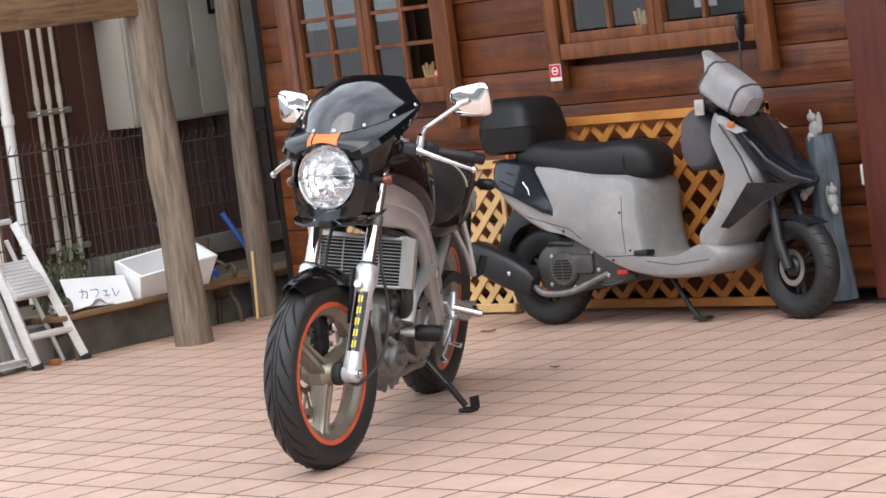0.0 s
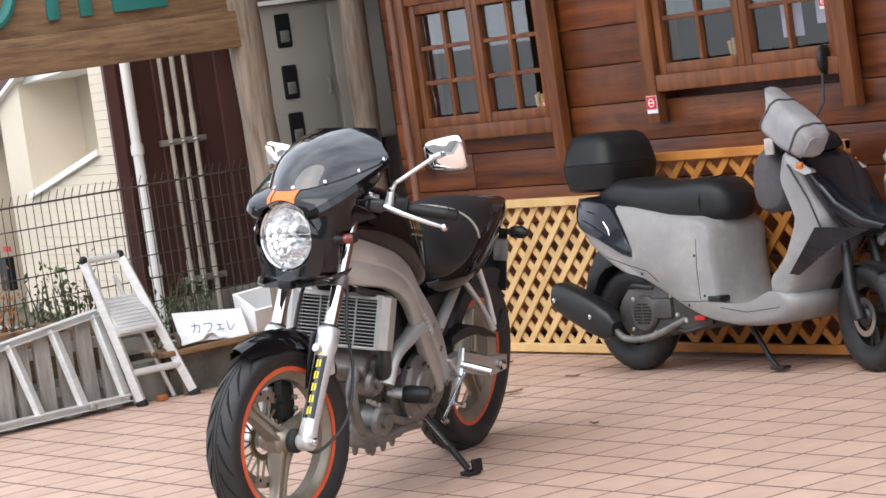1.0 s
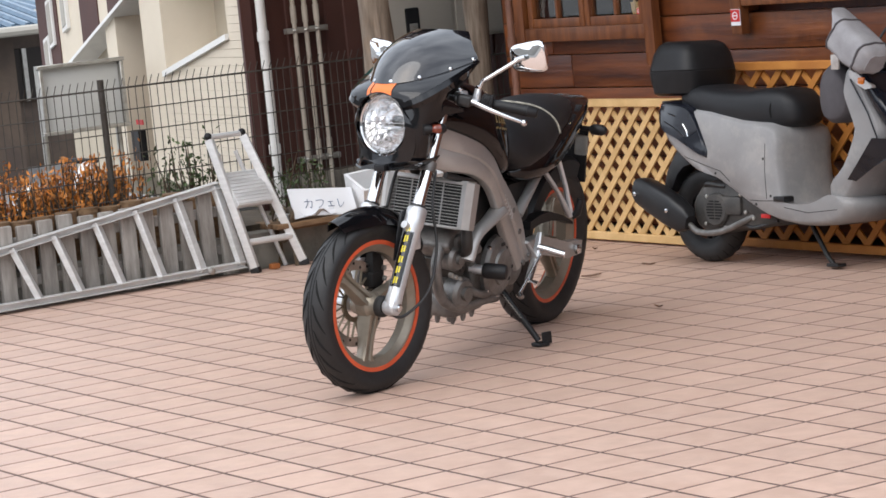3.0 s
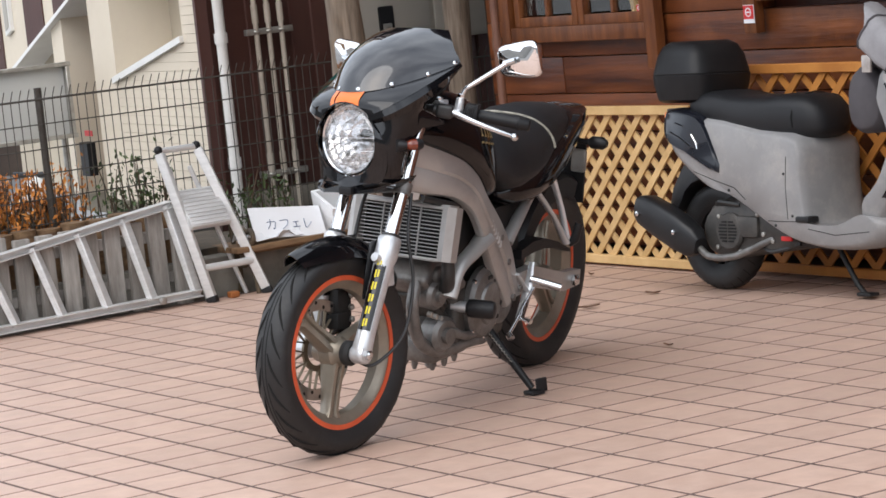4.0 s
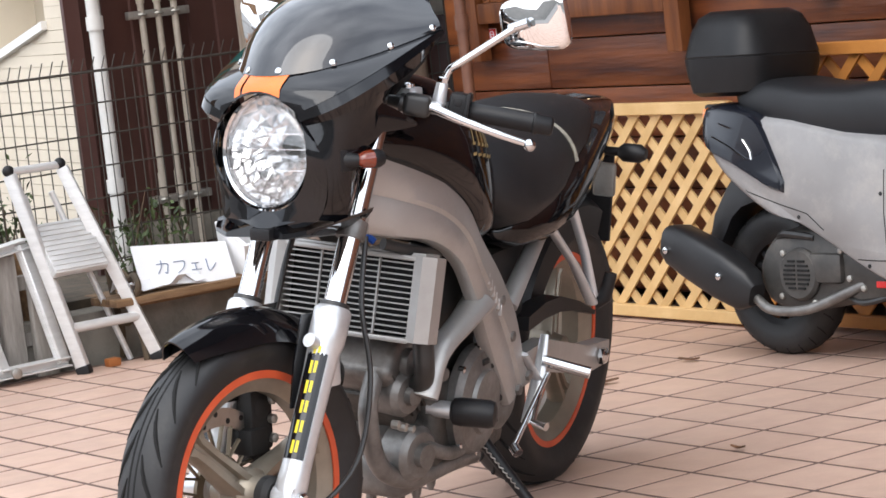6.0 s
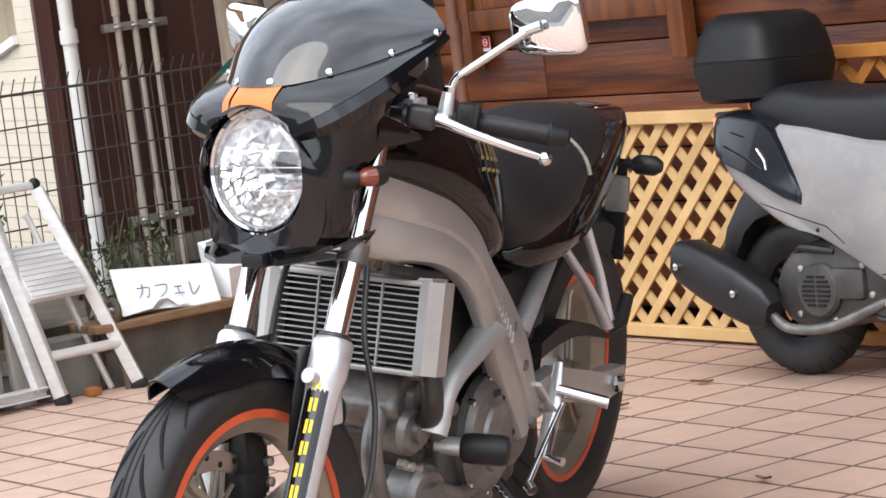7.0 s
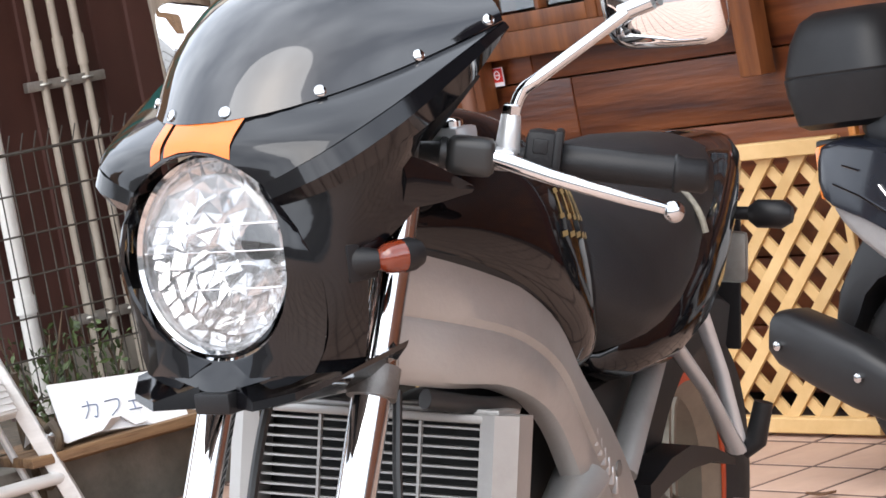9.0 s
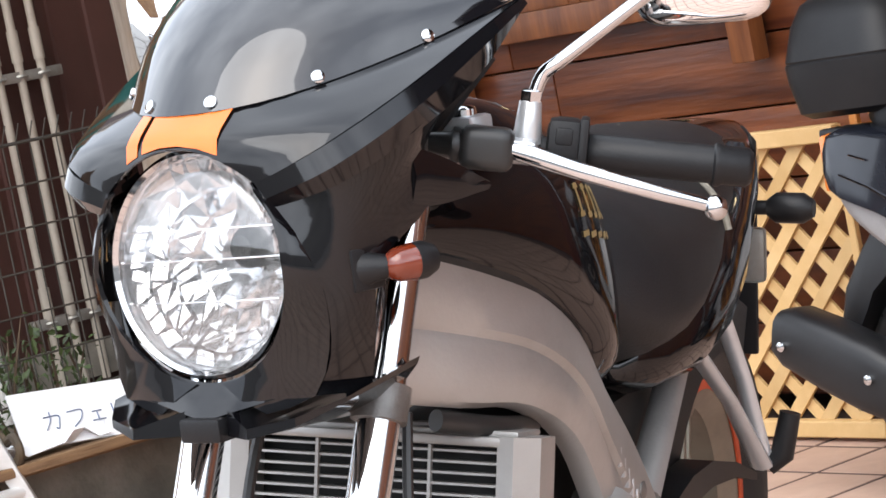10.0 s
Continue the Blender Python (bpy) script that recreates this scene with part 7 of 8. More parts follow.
def step_stool():
    root = empty("step_stool", None, "folding aluminium step stool leaning beside the bench", "step stool")
    A0, A1 = Vector((-3.78, 0.955, 0.0)), Vector((-3.93, 0.845, 0.69))
    B0, B1 = Vector((-3.78, 1.235, 0.0)), Vector((-3.93, 1.035, 0.69))
    for p, q in ((A0, A1), (B0, B1)):
        d = q - p
        m = Matrix.Translation((p + q) / 2) @ d.to_track_quat("Z", "Y").to_matrix().to_4x4()
        b = bm_new()
        box(b, (0, 0, 0), (0.026, 0.042, d.length - 0.03), m, bevel=0.004)
        box(b, (0, 0.016, 0), (0.030, 0.006, d.length - 0.03), m)
        up = part("upright", b, ALU, root)
        b = bm_new()
        box(b, (0, 0, -d.length / 2 + 0.012), (0.032, 0.048, 0.03), m, bevel=0.004)
        part("rubber_foot", b, BLACKPL, up, "black rubber foot")
    def bar(t, r, m_, nm):
        b = bm_new()
        tube(b, [A0.lerp(A1, t), B0.lerp(B1, t)], r, 10)
        return part(nm, b, m_, root)
    bar(0.995, 0.014, ALU, "top_rail")
    bar(0.22, 0.017, ALU, "low_rung")
    for p in (A1, B1):
        b = bm_new()
        bmesh.ops.create_uvsphere(b, u_segments=12, v_segments=8, radius=0.02, matrix=Matrix.Translation(p))
        part("corner_cap", b, BLACKPL, root, "black plastic corner")
    b = bm_new()
    p, q = A0.lerp(A1, 0.60), B0.lerp(B1, 0.60)
    m = Matrix.Translation((p + q) / 2) @ Matrix.Rotation(radians(52), 4, "Y")
    w = (q - p).length
    box(b, (0.0, 0, 0.0), (0.20, w - 0.03, 0.03), m, bevel=0.003)
    for k in range(10):
        box(b, (-0.09 + 0.02 * k, 0, 0.017), (0.006, w - 0.035, 0.006), m)
    part("tread", b, ALU, root, "wide ribbed tread plate")
    # back frame
    for p0, p1 in (((-3.90, 0.99, 0.0), (-3.95, 0.90, 0.60)), ((-3.90, 1.19, 0.0), (-3.95, 1.0, 0.60))):
        b = bm_new()
        tube(b, [p0, p1], 0.011, 8)
        part("back_leg", b, ALU, root)
    return root


step_stool()


def bench():
    IRON = mat("rusty_cast_iron", (0.07, 0.055, 0.04), 0.7, metal=0.3, color2=(0.13, 0.09, 0.05), scale=14, bump=0.3)
    root = empty("garden_bench", None, "low garden bench with scrolled iron ends and a dark plank seat", "bench")
    for k, x in enumerate((-3.965, -3.90, -3.835)):
        b = bm_new()
        box(b, (x, 1.71, 0.203), (0.058, 1.19, 0.026), bevel=0.004)
        part("seat_plank", b, BEAM, root, "dark weathered seat plank")
    for y in (1.20, 2.22):
        b = bm_new()
        tube(b, curve_pts([(-3.80, y, 0.0), (-3.815, y, 0.08), (-3.86, y, 0.15), (-3.83, y, 0.21), (-3.80, y, 0.25), (-3.82, y, 0.285), (-3.86, y, 0.27)], 5), 0.012, 8)
        tube(b, curve_pts([(-3.97, y, 0.0), (-3.955, y, 0.10), (-3.985, y, 0.20), (-4.0, y, 0.30), (-3.985, y, 0.42)], 5), 0.012, 8)
        tube(b, curve_pts([(-3.86, y, 0.15), (-3.90, y, 0.12), (-3.955, y, 0.12)], 5), 0.009, 8)
        tube(b, curve_pts([(-3.85, y, 0.27), (-3.91, y, 0.30), (-3.99, y, 0.31)], 5), 0.009, 8)
        part("iron_end", b, IRON, root, "scrolled rusty iron bench end")
    return root


bench()

# white foam trough, leaning card with brushed lettering, crumpled sheet
b = bm_new()
FM = Matrix.Translation((-3.90, 1.86, 0.30)) @ Matrix.Rotation(radians(24), 4, "Y") @ Matrix.Rotation(radians(4), 4, "X")
loft(b, [[FM @ Vector(p) for p in ((-0.10 * k, -0.24 * k2, z), (0.10 * k, -0.24 * k2, z), (0.10 * k, 0.24 * k2, z), (-0.10 * k, 0.24 * k2, z))] for z, k, k2 in ((-0.075, 0.86, 0.88), (0.085, 1.0, 1.0), (0.085, 0.86, 0.93), (-0.05, 0.72, 0.82))])
foam = finish(b, "foam_tray", FOAM, smooth=20)
tagged(foam, "white polystyrene foam tray tilted on the bench", "tray")

def card_sign():
    CM = Matrix.Translation((-3.885, 1.43, 0.288)) @ Matrix.Rotation(radians(-32), 4, "Y") @ Matrix.Rotation(radians(-7), 4, "X")
    root = empty("card_sign", CM, "white card with hand-lettered blue katakana lying on the bench", "sign")
    bb = bm_new()
    box(bb, (0, 0, 0), (0.006, 0.36, 0.155))
    part("card", bb, CARD, root, smooth=None)
    # strokes in card axes: across (y), up (z)
    def stroke(pts):
        s_ = bm_new()
        q = curve_pts([(0.0036, a, c) for a, c in pts], 4) if len(pts) > 2 else [Vector((0.0036, a, c)) for a, c in pts]
        tube(s_, q, 0.0042, 6, flat=0.35)
        part("stroke", s_, INK, root)
    h = 0.026
    def at(o, *pts):
        stroke([(o + a * h, -0.012 + c * h) for a, c in pts])
    o = -0.085          # ka
    at(o, (-0.8, 0.45), (0.75, 0.5), (0.7, -0.2), (0.45, -0.9), (0.2, -0.75))
    at(o, (-0.05, 1.0), (-0.15, 0.1), (-0.8, -0.9))
    o = -0.020          # fu
    at(o, (-0.75, 0.7), (0.75, 0.75), (0.5, -0.2), (-0.45, -0.95))
    o = 0.040           # small e
    at(o, (-0.5, 0.35), (0.5, 0.38))
    at(o, (0.0, 0.36), (0.0, -0.6))
    at(o, (-0.7, -0.62), (0.7, -0.58))
    o = 0.098           # re
    at(o, (-0.5, 0.9), (-0.45, -0.8), (0.2, -0.45), (0.75, 0.2))
    return root

card_sign()
b = bm_new()
rng = random.Random(31)
g = [[(-3.93 + 0.10 * i / 6 + rng.uniform(-.006, .006), 1.17 + 0.30 * j / 9 + rng.uniform(-.006, .006), 0.226 + 0.03 * max(0, math.sin(i * 1.3 + j)) + rng.uniform(0, 0.012)) for j in range(10)] for i in range(7)]
shell(b, g, 0.002)
tagged(finish(b, "plastic_sheet", CARD, smooth=40), "crumpled white plastic sheet on the bench seat", "sheet")

BLUE = mat("blue_plastic", (0.02, 0.09, 0.42), 0.4)
for p, q in (((-4.18, 2.09, 0.52), (-4.08, 2.34, 0.215)), ((-4.20, 2.53, 0.50), (-4.05, 2.60, 0.217))):
    b = bm_new()
    tube(b, [p, q], 0.014, 10)
    tube(b, [Vector(p).lerp(Vector(q), -0.03), p], 0.016, 10)
    tagged(finish(b, "blue_pole", BLUE, smooth=40), "short bright blue plastic pole leaning on the planter", "pole")
b = bm_new()
tube(b, [(-3.68, 2.22, 0.01), (-3.80, 2.345, 0.33)], 0.008, 8)
tagged(finish(b, "cane", LAT_PALE, smooth=40), "thin pale bamboo cane leaning by the bench", "cane")
b = bm_new()
box(b, (-3.82, 1.08, 0.014), (0.04, 0.045, 0.028), bevel=0.006)
tagged(finish(b, "orange_cap", mat("dull_orange_plastic", (0.36, 0.12, 0.03), 0.6), smooth=40), "small orange plastic cap on the terrace edge", "cap")

SITE = CABIN_AT
# ---- carved post with small animal figures, outlet ----
def carved_post():
    ST = mat("painted_grey_concrete", (0.105, 0.125, 0.145), 0.8, color2=(0.045, 0.056, 0.068), scale=8, stretch=(4, 4, 0.8), bump=0.5, bump_scale=20)
    FIG = mat("pale_grey_figure", (0.36, 0.36, 0.35), 0.85, color2=(0.22, 0.22, 0.21), scale=30, bump=0.4, bump_scale=80)
    rng = random.Random(2)
    b = bm_new()
    pts = [(-0.475 + 0.006 * math.sin(k), 2.47, 0.66 * k / 10) for k in range(11)]
    vs = tube(b, pts, [0.074, 0.067, 0.06, 0.059, 0.062, 0.06, 0.056, 0.06, 0.059, 0.06, 0.056], 16)
    for v in vs:
        a = math.atan2(v.co.y - 2.47, v.co.x + 0.475)
        f = 1 + 0.09 * math.sin(5 * a + 4 * v.co.z)
        v.co.x = -0.475 + (v.co.x + 0.475) * f
        v.co.y = 2.47 + (v.co.y - 2.47) * f
    tagged(finish(b, "carved_post", ST, smooth=50), "grey-blue weathered post imitating a tree trunk", "ornament")
    for x, y, z, s, flip in ((-0.475, 2.44, 0.690, 1.1, 1), (-0.525, 2.41, 0.46, 1.05, 1), (-0.405, 2.41, 0.40, 1.05, -1)):
        b = bm_new()
        for c, r in (((0, 0, 0), (0.022, 0.02, 0.034)), ((-0.006 * flip, -0.004, 0.042), (0.018, 0.017, 0.018)), ((0.02 * flip, 0.004, 0.02), (0.012, 0.011, 0.04)), ((-0.012 * flip, -0.01, -0.03), (0.016, 0.014, 0.02)), ((-0.008 * flip, -0.006, 0.062), (0.005, 0.004, 0.010))):
            bmesh.ops.create_uvsphere(b, u_segments=14, v_segments=10, radius=1.0, matrix=Matrix.Translation((x + c[0] * s, y + c[1] * s, z + c[2] * s)) @ Matrix.Diagonal((r[0] * s, r[1] * s, r[2] * s, 1)))
        tagged(finish(b, "squirrel_figure", FIG, smooth=60), "small pale grey squirrel ornament on the carved post", "ornament", "squirrel figures")

carved_post()

def outlet():
    root = empty("outlet_box", pose(-0.315, 2.56, 0), "white weatherproof outlet box with a conduit", "outlet")
    bb = bm_new()
    box(bb, (0, 0, 0.485), (0.07, 0.05, 0.085), bevel=0.008)
    part("cover", bb, WHITE, root)
    bb = bm_new()
    tube(bb, [(0.01, 0.005, 0.0), (0.008, 0.005, 0.445)], 0.0105, 10)
    part("conduit", bb, WHITE, root, "white plastic conduit")
    return root

outlet()

def sticker(name, x, z, w, h, yy=None):
    y = CY - 0.05 if yy is None else yy
    root = empty(name, pose(x, y, z), "small red and white no-smoking sticker", "sticker", "stickers")
    bb = bm_new()
    box(bb, (0, 0, 0), (w, 0.003, h))
    part("card", bb, CARD, root, smooth=None)
    bb = bm_new()
    box(bb, (0, -0.002, h * 0.10), (w * 0.94, 0.002, h * 0.74))
    part("red_field", bb, RED, root, smooth=None)
    bb = bm_new()
    lathe(bb, [(w * 0.28, 0), (w * 0.28, 0.0012), (w * 0.21, 0.0012), (w * 0.21, 0)], (0, -0.003, h * 0.10), (0, -1, 0), 24, closed=True)
    box(bb, (0, -0.0036, h * 0.10), (w * 0.42, 0.001, h * 0.07))
    part("ring", bb, CARD, root)
    return root

sticker("sticker", -1.925, 1.01, 0.066, 0.074, CY - 0.069)
sticker("sticker", -2.70, 1.055, 0.034, 0.038, CY - 0.026)
sticker("sticker", -3.62, 0.885, 0.045, 0.05, CY - 0.012)
sticker("sticker", -0.88, 1.34, 0.045, 0.05, CY - 0.026)

# things on the inner window ledges
b = bm_new()
for k in range(4):
    tube(b, [(-2.85 + 0.012 * k, CY + 0.06, 1.0), (-2.865 + 0.022 * k, CY + 0.06, 1.10 + 0.01 * (k % 2))], 0.007, 6)
tagged(finish(b, "straw_bundle", LAT_PALE, smooth=40), "bundle of pale sticks standing on the window ledge", "sticks")
b = bm_new()
for k in range(4):
    tube(b, [(-1.52 + 0.014 * k, CY + 0.06, 1.13), (-1.54 + 0.026 * k, CY + 0.06, 1.235 + 0.01 * (k % 2))], 0.008, 6)
tagged(finish(b, "straw_bundle", LAT_PALE, smooth=40), "bundle of pale sticks standing on the window ledge", "sticks")
LILAC = mat("lilac_paper", (0.55, 0.50, 0.62), 0.7)
for x, z, w, h in ((-1.12, 1.30, 0.12, 0.16), (-0.93, 1.33, 0.10, 0.14)):
    b = bm_new()
    box(b, (x, CY + 0.03, z), (w, 0.003, h))
    tagged(finish(b, "paper_notice", LILAC), "pale lilac paper notice behind the window pane", "notice")
for x in (-3.42, -1.05):
    b = bm_new()
    tube(b, [(x, CY + 0.7, 2.9), (x, CY + 0.7, 1.75)], 0.004, 6)
    r0 = finish(b, "pendant_lamp", BLACKPL)
    tagged(r0, "small lit pendant lamp in the cabin room", "lamp")
    b = bm_new()
    bmesh.ops.create_uvsphere(b, u_segments=14, v_segments=10, radius=0.045, matrix=Matrix.Translation((x, CY + 0.7, 1.70)))
    part("bulb", b, mat("lit_bulb", (1, 0.8, 0.5), 0.4, emit=(1.0, 0.72, 0.4, 6.0)), r0, "warm glowing bulb")

SITE = HERE
# fallen leaves and stains
LEAF_DRY = mat("dry_leaf", (0.16, 0.07, 0.03), 0.8, color2=(0.08, 0.04, 0.02), scale=20)
for x, y, s, a in ((-2.15, 2.0, 0.035, 20), (-2.12, 1.66, 0.045, 70), (-1.06, 1.22, 0.022, 10), (-3.3, 1.95, 0.03, 40), (-2.9, 2.25, 0.02, 0)):
    b = bm_new()
    g = [[(s * (i / 5 - 0.5) * 2, s * 0.35 * (j - 1) * math.sin(math.pi * (0.08 + 0.84 * i / 5)), 0.004 + 0.012 * abs(i / 5 - 0.5) + 0.004 * abs(j - 1)) for j in range(3)] for i in range(6)]
    shell(b, g, 0.001)
    for v in b.verts:
        v.co = pose(x, y, 0.001, 0, 0, a) @ v.co
    tagged(finish(b, "fallen_leaf", LEAF_DRY, smooth=60), "dry curled brown leaf lying on the tiles", "leaf", "fallen leaves")

SITE = pose(-0.30, 0.10, 0)
# ================= beyond the fence =================
LEAF_ORANGE = mat("autumn_leaf", (0.62, 0.245, 0.042), 0.6, color2=(0.46, 0.16, 0.03), scale=6, island=0.38)
LEAF_GREEN = mat("green_leaf", (0.075, 0.11, 0.03), 0.6, color2=(0.04, 0.065, 0.018), scale=6, island=0.4)
STEM = mat("shrub_stem", (0.10, 0.065, 0.04), 0.85)

def shrub(x, y, z, w, d, h, leaves, leaf_m, seed, size, label, name="shrub"):
    rng = random.Random(seed)
    root = empty(name, pose(x, y, z), label, "shrub", "shrubs")
    s_ = bm_new()
    l_ = bm_new()
    tips = []
    for k in range(int(leaves / 26)):
        bx, by = rng.uniform(-w, w) * 0.6, rng.uniform(-d, d) * 0.9
        tx, ty, tz = bx + rng.uniform(-.08, .08), by + rng.uniform(-.08, .08), h * rng.uniform(0.55, 1.12)
        pts = curve_pts([(bx, by, 0), ((bx * 2 + tx) / 3 + rng.uniform(-.02, .02), (by * 2 + ty) / 3, tz * 0.45), (tx, ty, tz)], 3)
        tube(s_, pts, [0.004] * (len(pts) - 1) + [0.0015], 4)
        tips.append(pts)
    for k in range(leaves):
        pts = rng.choice(tips)
        i = rng.randrange(1, len(pts))
        p = pts[i] + Vector((rng.gauss(0, .022), rng.gauss(0, .022), rng.gauss(0, .02)))
        if p.z < 0.01:
            continue
        m = Matrix.Translation(p) @ Euler((rng.uniform(0, 6.3), rng.uniform(0, 6.3), rng.uniform(0, 6.3))).to_matrix().to_4x4()
        a = size * rng.uniform(0.6, 1.25)
        vs = [l_.verts.new(m @ Vector(q)) for q in ((-a, 0, 0), (0, -a * 0.42, a * 0.12), (a, 0, 0), (0, a * 0.42, a * 0.12))]
        l_.faces.new(vs)
    tagged(part("stem", s_, STEM, root), kind="stuff")
    f = part("foliage", l_, leaf_m, root, smooth=None)
    tagged(f, kind="stuff")
    return root

for k in range(7):
    shrub(-4.42, -1.75 + 0.36 * k, 0.2, 0.20, 0.24, 0.40 + 0.06 * math.sin(k * 2.1), 3100, LEAF_ORANGE, 40 + k, 0.0175, "low autumn-orange shrub in the planting bed")
shrub(-4.40, 0.95, 0.2, 0.16, 0.2, 0.40, 700, LEAF_GREEN, 60, 0.018, "sparse green shrub in the planting bed")
shrub(-4.36, 1.55, 0.2, 0.14, 0.18, 0.32, 380, LEAF_GREEN, 61, 0.018, "sparse green shrub in the planting bed")
shrub(-4.95, -0.42, 0.0, 0.3, 0.3, 0.95, 3800, LEAF_GREEN, 62, 0.022, "dense dark green bush beside the fence")

b = bm_new()
box(b, (0, 0, 0.28), (0.07, 0.06, 0.62), pose(-4.25, -0.28, 0.2, 6, 0, 0), bevel=0.004)
tagged(finish(b, "stake", GREYWOOD, smooth=30), "leaning grey timber stake in the planting bed", "stake")

SITE = BLOCK_AT
def notice_board():
    root = empty("notice_board", None, "blank pale grey notice board on two posts", "board")
    PALE = mat("pale_grey_board", (0.52, 0.52, 0.50), 0.6, color2=(0.46, 0.46, 0.44), scale=3, dirt=(0.36, 0.34, 0.31), dirt_amount=0.3)
    y0, y1, z0, z1 = 1.45, 1.96, 0.555, 0.935
    bb = bm_new()
    box(bb, (-7.0, (y0 + y1) / 2, (z0 + z1) / 2), (0.04, y1 - y0 - 0.02, z1 - z0 - 0.02), bevel=0.006)
    part("panel", bb, PALE, root)
    bb = bm_new()
    for c, s_ in (((-6.97, (y0 + y1) / 2, z1), (0.05, y1 - y0 + 0.04, 0.022)), ((-6.97, (y0 + y1) / 2, z0), (0.05, y1 - y0 + 0.04, 0.022)), ((-6.97, y0, (z0 + z1) / 2), (0.05, 0.022, z1 - z0 - 0.022)), ((-6.97, y1, (z0 + z1) / 2), (0.05, 0.022, z1 - z0 - 0.022))):
        box(bb, c, s_, bevel=0.003, seg=1)
    part("frame", bb, GALV, root)
    for y in (y0 + 0.02, y1 - 0.02):
        bb = bm_new()
        tube(bb, [(-7.04, y, -0.07 - BLOCK_AT.translation.z), (-7.04, y, z1)], 0.018, 10)
        part("post", bb, GALV, root)
    return root

notice_board()

def far_house(x, y0, y1, zw, zr, label, seed):
    ROOF = mat("blue_roof_tile_%d" % seed, (0.10, 0.17, 0.24), 0.35, color2=(0.06, 0.11, 0.17), scale=14, bump=0.3)
    WALLM = mat("brown_house_wall_%d" % seed, (0.12, 0.085, 0.06), 0.8, color2=(0.07, 0.05, 0.04), scale=3)
    root = empty("house", None, label, "house", "houses")
    bb = bm_new()
    box(bb, (x - 1.5, (y0 + y1) / 2, zw / 2 - 0.1), (3.0, y1 - y0, zw + 0.2))
    part("wall", bb, WALLM, root)
    slope = bm_new()
    loft(slope, [[(x + 0.3, y, zw - 0.03), (x + 0.3, y, zw + 0.02), (x - 1.4, y, zr), (x - 1.4, y, zr - 0.06)] for y in (y0 - 0.25, y1 + 0.25)])
    roof = part("roof", slope, ROOF, root, "blue glazed tile roof", None)
    n = int((y1 - y0 + 0.5) / 0.12)
    for k in range(n + 1):
        y = y0 - 0.25 + (y1 - y0 + 0.5) * k / n
        bb = bm_new()
        tube(bb, [(x + 0.31, y, zw + 0.03), (x - 1.38, y, zr + 0.02)], 0.032, 6)
        part("roof_roll", bb, ROOF, roof)
    bb = bm_new()
    tube(bb, [(x - 1.4, y0 - 0.3, zr + 0.03), (x - 1.4, y1 + 0.3, zr + 0.03)], 0.07, 8)
    part("ridge", bb, ROOF, roof)
    bb = bm_new()
    tube(bb, [(x + 0.36, y0 - 0.3, zw), (x + 0.36, y1 + 0.3, zw)], 0.04, 8)
    part("gutter", bb, WARMGREY, root)
    # Window block in near-black: the dark room behind it is painted on.
    bb = bm_new()
    box(bb, (x + 0.03, (y0 + y1) / 2 + 0.1, zw * 0.55), (0.05, (y1 - y0) * 0.5, zw * 0.4), bevel=0.01)
    win = part("window", bb, DARKROOM, root)
    bb = bm_new()
    box(bb, (x + 0.06, (y0 + y1) / 2 + 0.1, zw * 0.55), (0.03, 0.04, zw * 0.4))
    part("mullion", bb, GALV, win)
    return root

far_house(-12.5, 1.2, 3.72, 1.06, 1.40, "old low house with a blue tiled roof", 1)
far_house(-14.5, 3.9, 5.2, 1.15, 1.42, "second low house with a blue tiled roof", 2)

def parked_scooter_far():
    root = empty("parked_scooter", pose(-8.3, 2.10, -0.07 - BLOCK_AT.translation.z, 0, 0, 20), "white scooter parked behind the fence", "scooter")
    for y in (-0.30, 0.30):
        bb = bm_new()
        lathe(bb, [(0.07, -0.02), (0.095, -0.025), (0.11, 0), (0.095, 0.025), (0.07, 0.02)], (0, y, 0.11), (1, 0, 0), 20)
        part("wheel", bb, RUBBER, root)
    bb = bm_new()
    secs = [[(math.cos(a) * w, y, z + math.sin(a) * h) for a in (2 * math.pi * k / 14 for k in range(14))] for y, w, z, h in ((-0.40, 0.03, 0.26, 0.05), (-0.28, 0.08, 0.27, 0.09), (-0.05, 0.09, 0.22, 0.08), (0.10, 0.07, 0.20, 0.07), (0.24, 0.10, 0.30, 0.14), (0.33, 0.07, 0.38, 0.08))]
    loft(bb, secs)
    part("body", bb, WHITE, root, "white plastic body", 60)
    bb = bm_new()
    tube(bb, [(-0.16, 0.25, 0.45), (0, 0.27, 0.44), (0.16, 0.25, 0.45)], 0.018, 8)
    part("handlebar", bb, BLACKPL, root)
    return root

parked_scooter_far()

SITE = HERE
# ---- yard's far side behind the camera: unseen walls added to close off low sky ----
CLOSING_WALL = mat("unseen_closing_wall", (0.34, 0.325, 0.30), 0.85, color2=(0.26, 0.25, 0.235), scale=0.6)
for name, c, s_ in (("wall_street_south", (1.0, -16.0, 1.6), (36, 0.4, 3.6)), ("wall_street_east", (16.0, -4.0, 1.4), (0.4, 23, 3.2))):
    b = bm_new()
    box(b, c, s_)
    tagged(finish(b, name, CLOSING_WALL), "unseen plain grey wall added to close the place and block low sky", "wall", kind="structure")

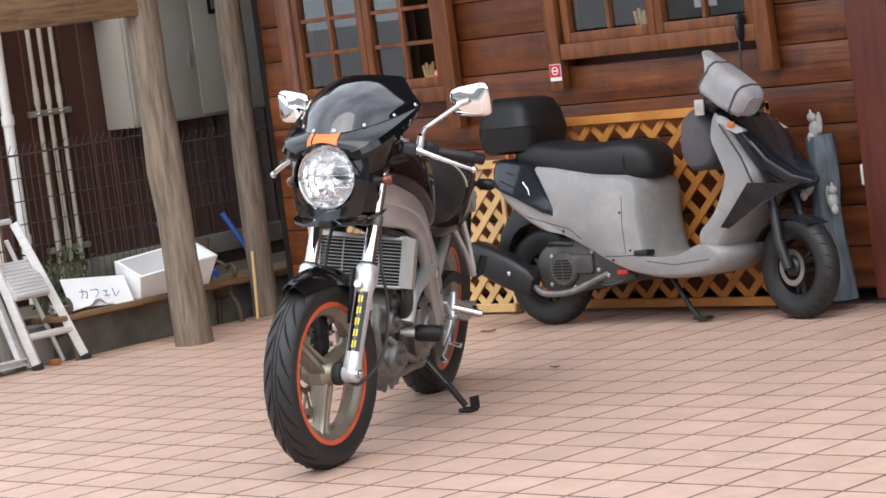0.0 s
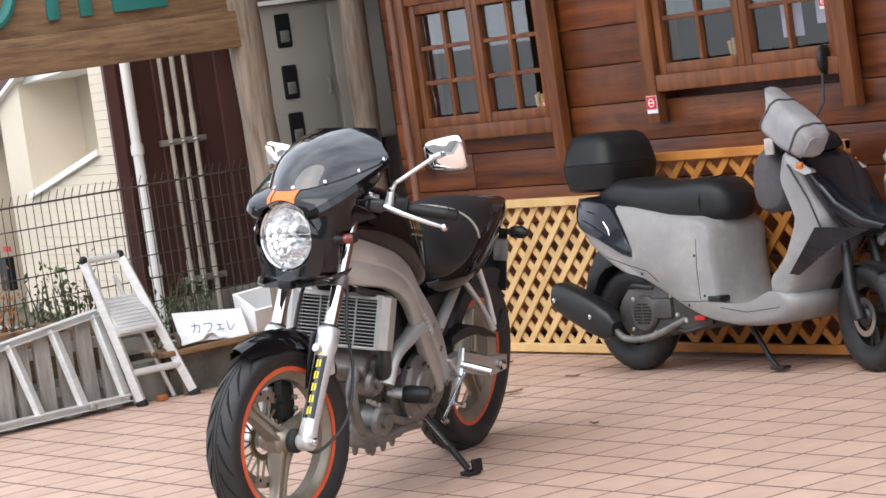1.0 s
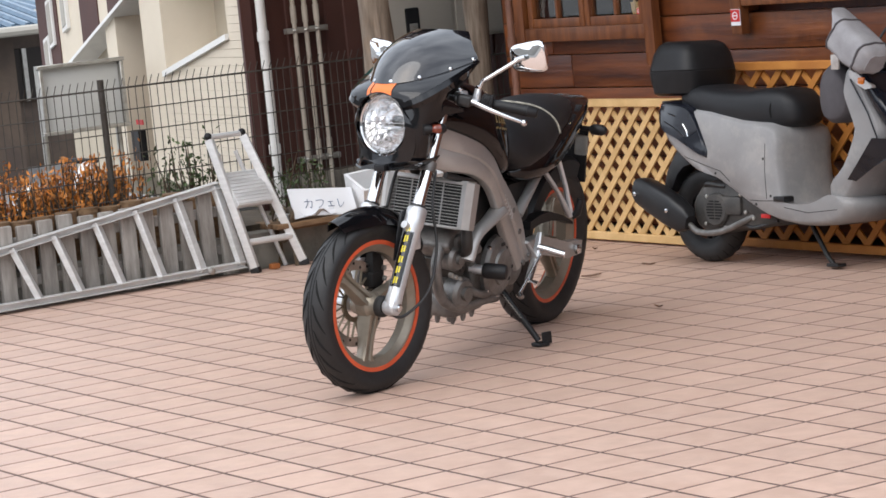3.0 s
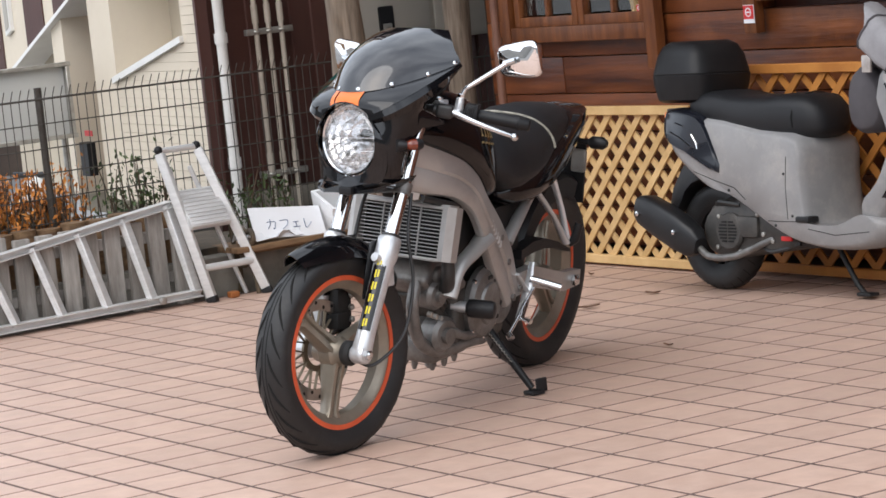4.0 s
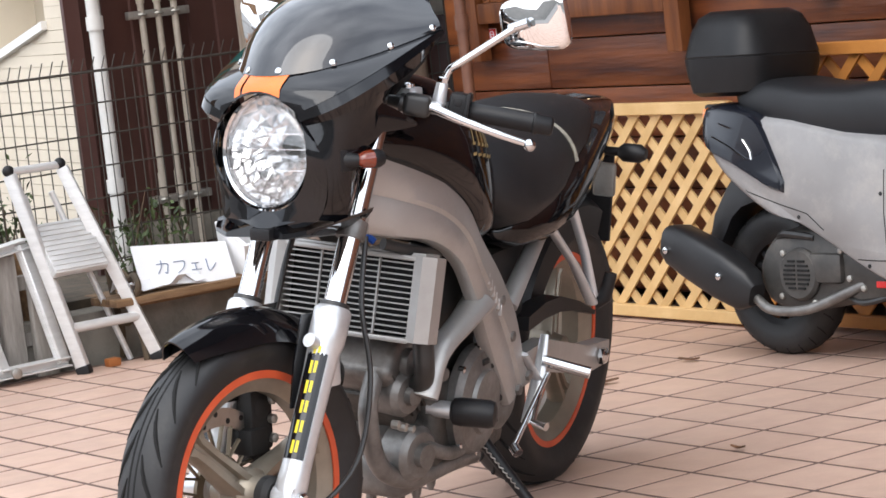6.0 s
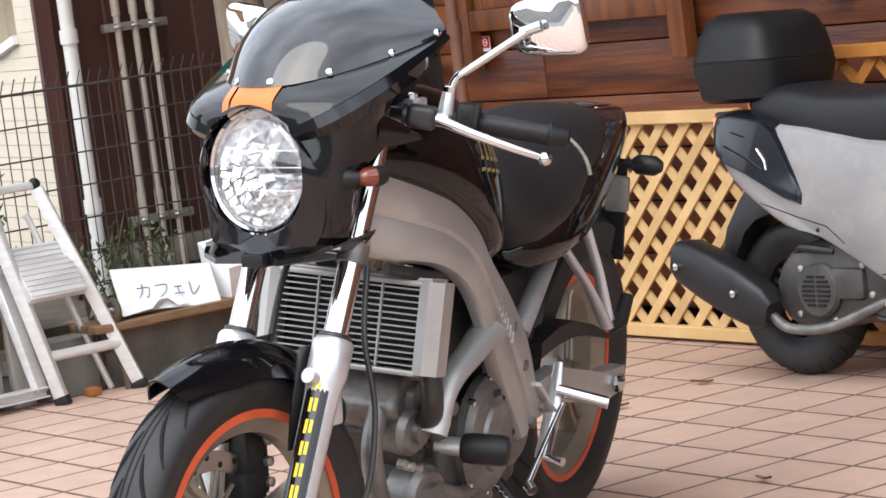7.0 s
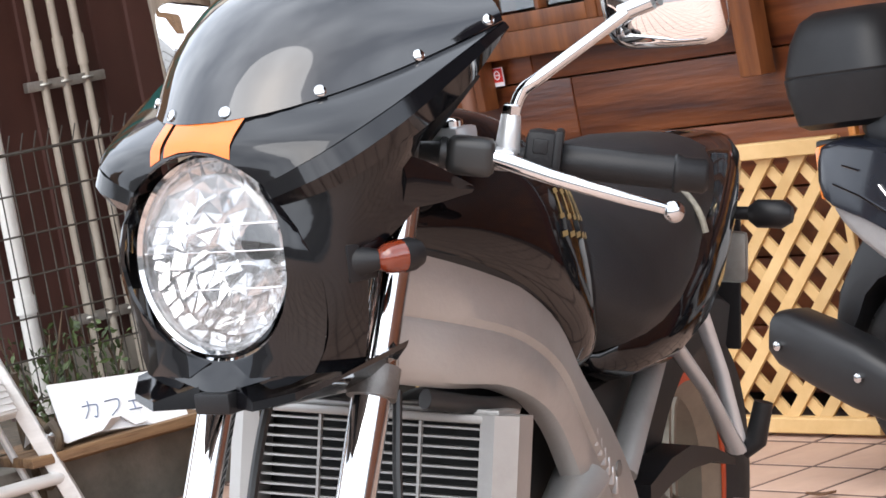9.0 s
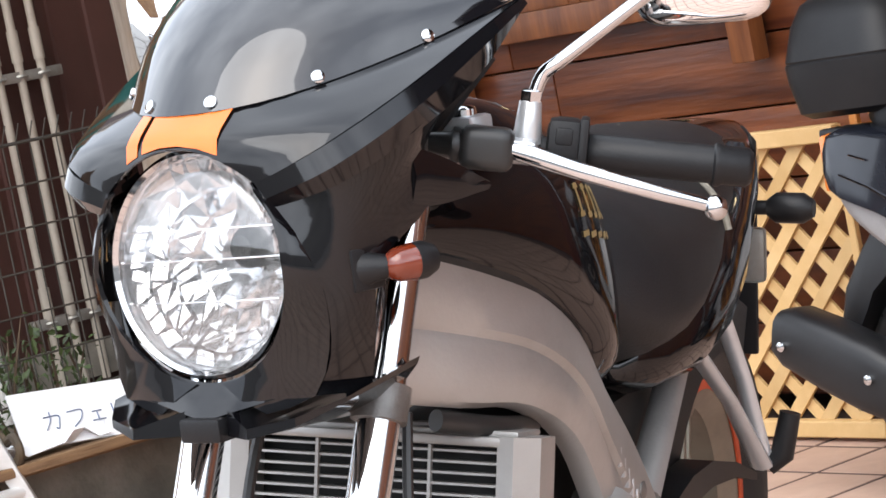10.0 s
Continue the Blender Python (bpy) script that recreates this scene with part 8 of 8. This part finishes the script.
# ---- terrace tiles ----
def tile_mesh():
    me_bm = bm_new()
    s = P - 2 * JW
    vs = box(me_bm, (0, 0, -0.004), (s, s, 0.008))
    top = [f for f in me_bm.faces if f.normal.z > 0.5]
    bmesh.ops.inset_region(me_bm, faces=top, thickness=0.003, depth=0.0)
    for v in me_bm.verts:
        if v.co.z > -0.001 and max(abs(v.co.x), abs(v.co.y)) > s / 2 - 0.0015:
            v.co.z -= 0.0007
    me = bpy.data.meshes.new("tile")
    me_bm.to_mesh(me)
    me_bm.free()
    me.materials.append(TILE)
    return me

def tiles():
    me = tile_mesh()
    rng = random.Random(5)
    far = bm_new()
    near = []
    for i in range(-26, 46):
        for j in range(-30, 15):
            x, y = 0.45 + (i + 0.5) * P, -0.22 + (j + 0.5) * P
            if x < EDGE_X + 0.08 or x > 8.9 or y < -6.2 or y > 2.56 or (x > -0.2 and y > 2.5):
                continue
            d = (x + 0.8) ** 2 / 1.66 ** 2 + (y - 0.15) ** 2 / 1.84 ** 2
            z = rng.uniform(-0.0003, 0.0003)
            if d < 1.03:
                near.append((x, y, z))
            else:
                s = P / 2 - JW
                lo = [far.verts.new((x + a * s, y + c * s, -0.006)) for a, c in ((-1, -1), (1, -1), (1, 1), (-1, 1))]
                mid = [far.verts.new((x + a * s, y + c * s, -0.0007 + z)) for a, c in ((-1, -1), (1, -1), (1, 1), (-1, 1))]
                t = s - 0.003
                up = [far.verts.new((x + a * t, y + c * t, z)) for a, c in ((-1, -1), (1, -1), (1, 1), (-1, 1))]
                far.faces.new(up)
                for k in range(4):
                    far.faces.new((lo[k], lo[(k + 1) % 4], mid[(k + 1) % 4], mid[k]))
                    far.faces.new((mid[k], mid[(k + 1) % 4], up[(k + 1) % 4], up[k]))
    for x, y, z in near[:300]:
        ob = new("tile", me)
        ob.location = (x, y, z)
        ob.parent = floor
    f = finish(far, "tile_field", TILE_FAR, floor)
    tagged(f, "pinkish terracotta floor tiles", kind="stuff")
    for x, y, z in near[300:]:
        ob = new("tile", me)
        ob.location = (x, y, z)
        ob.parent = floor

tiles()
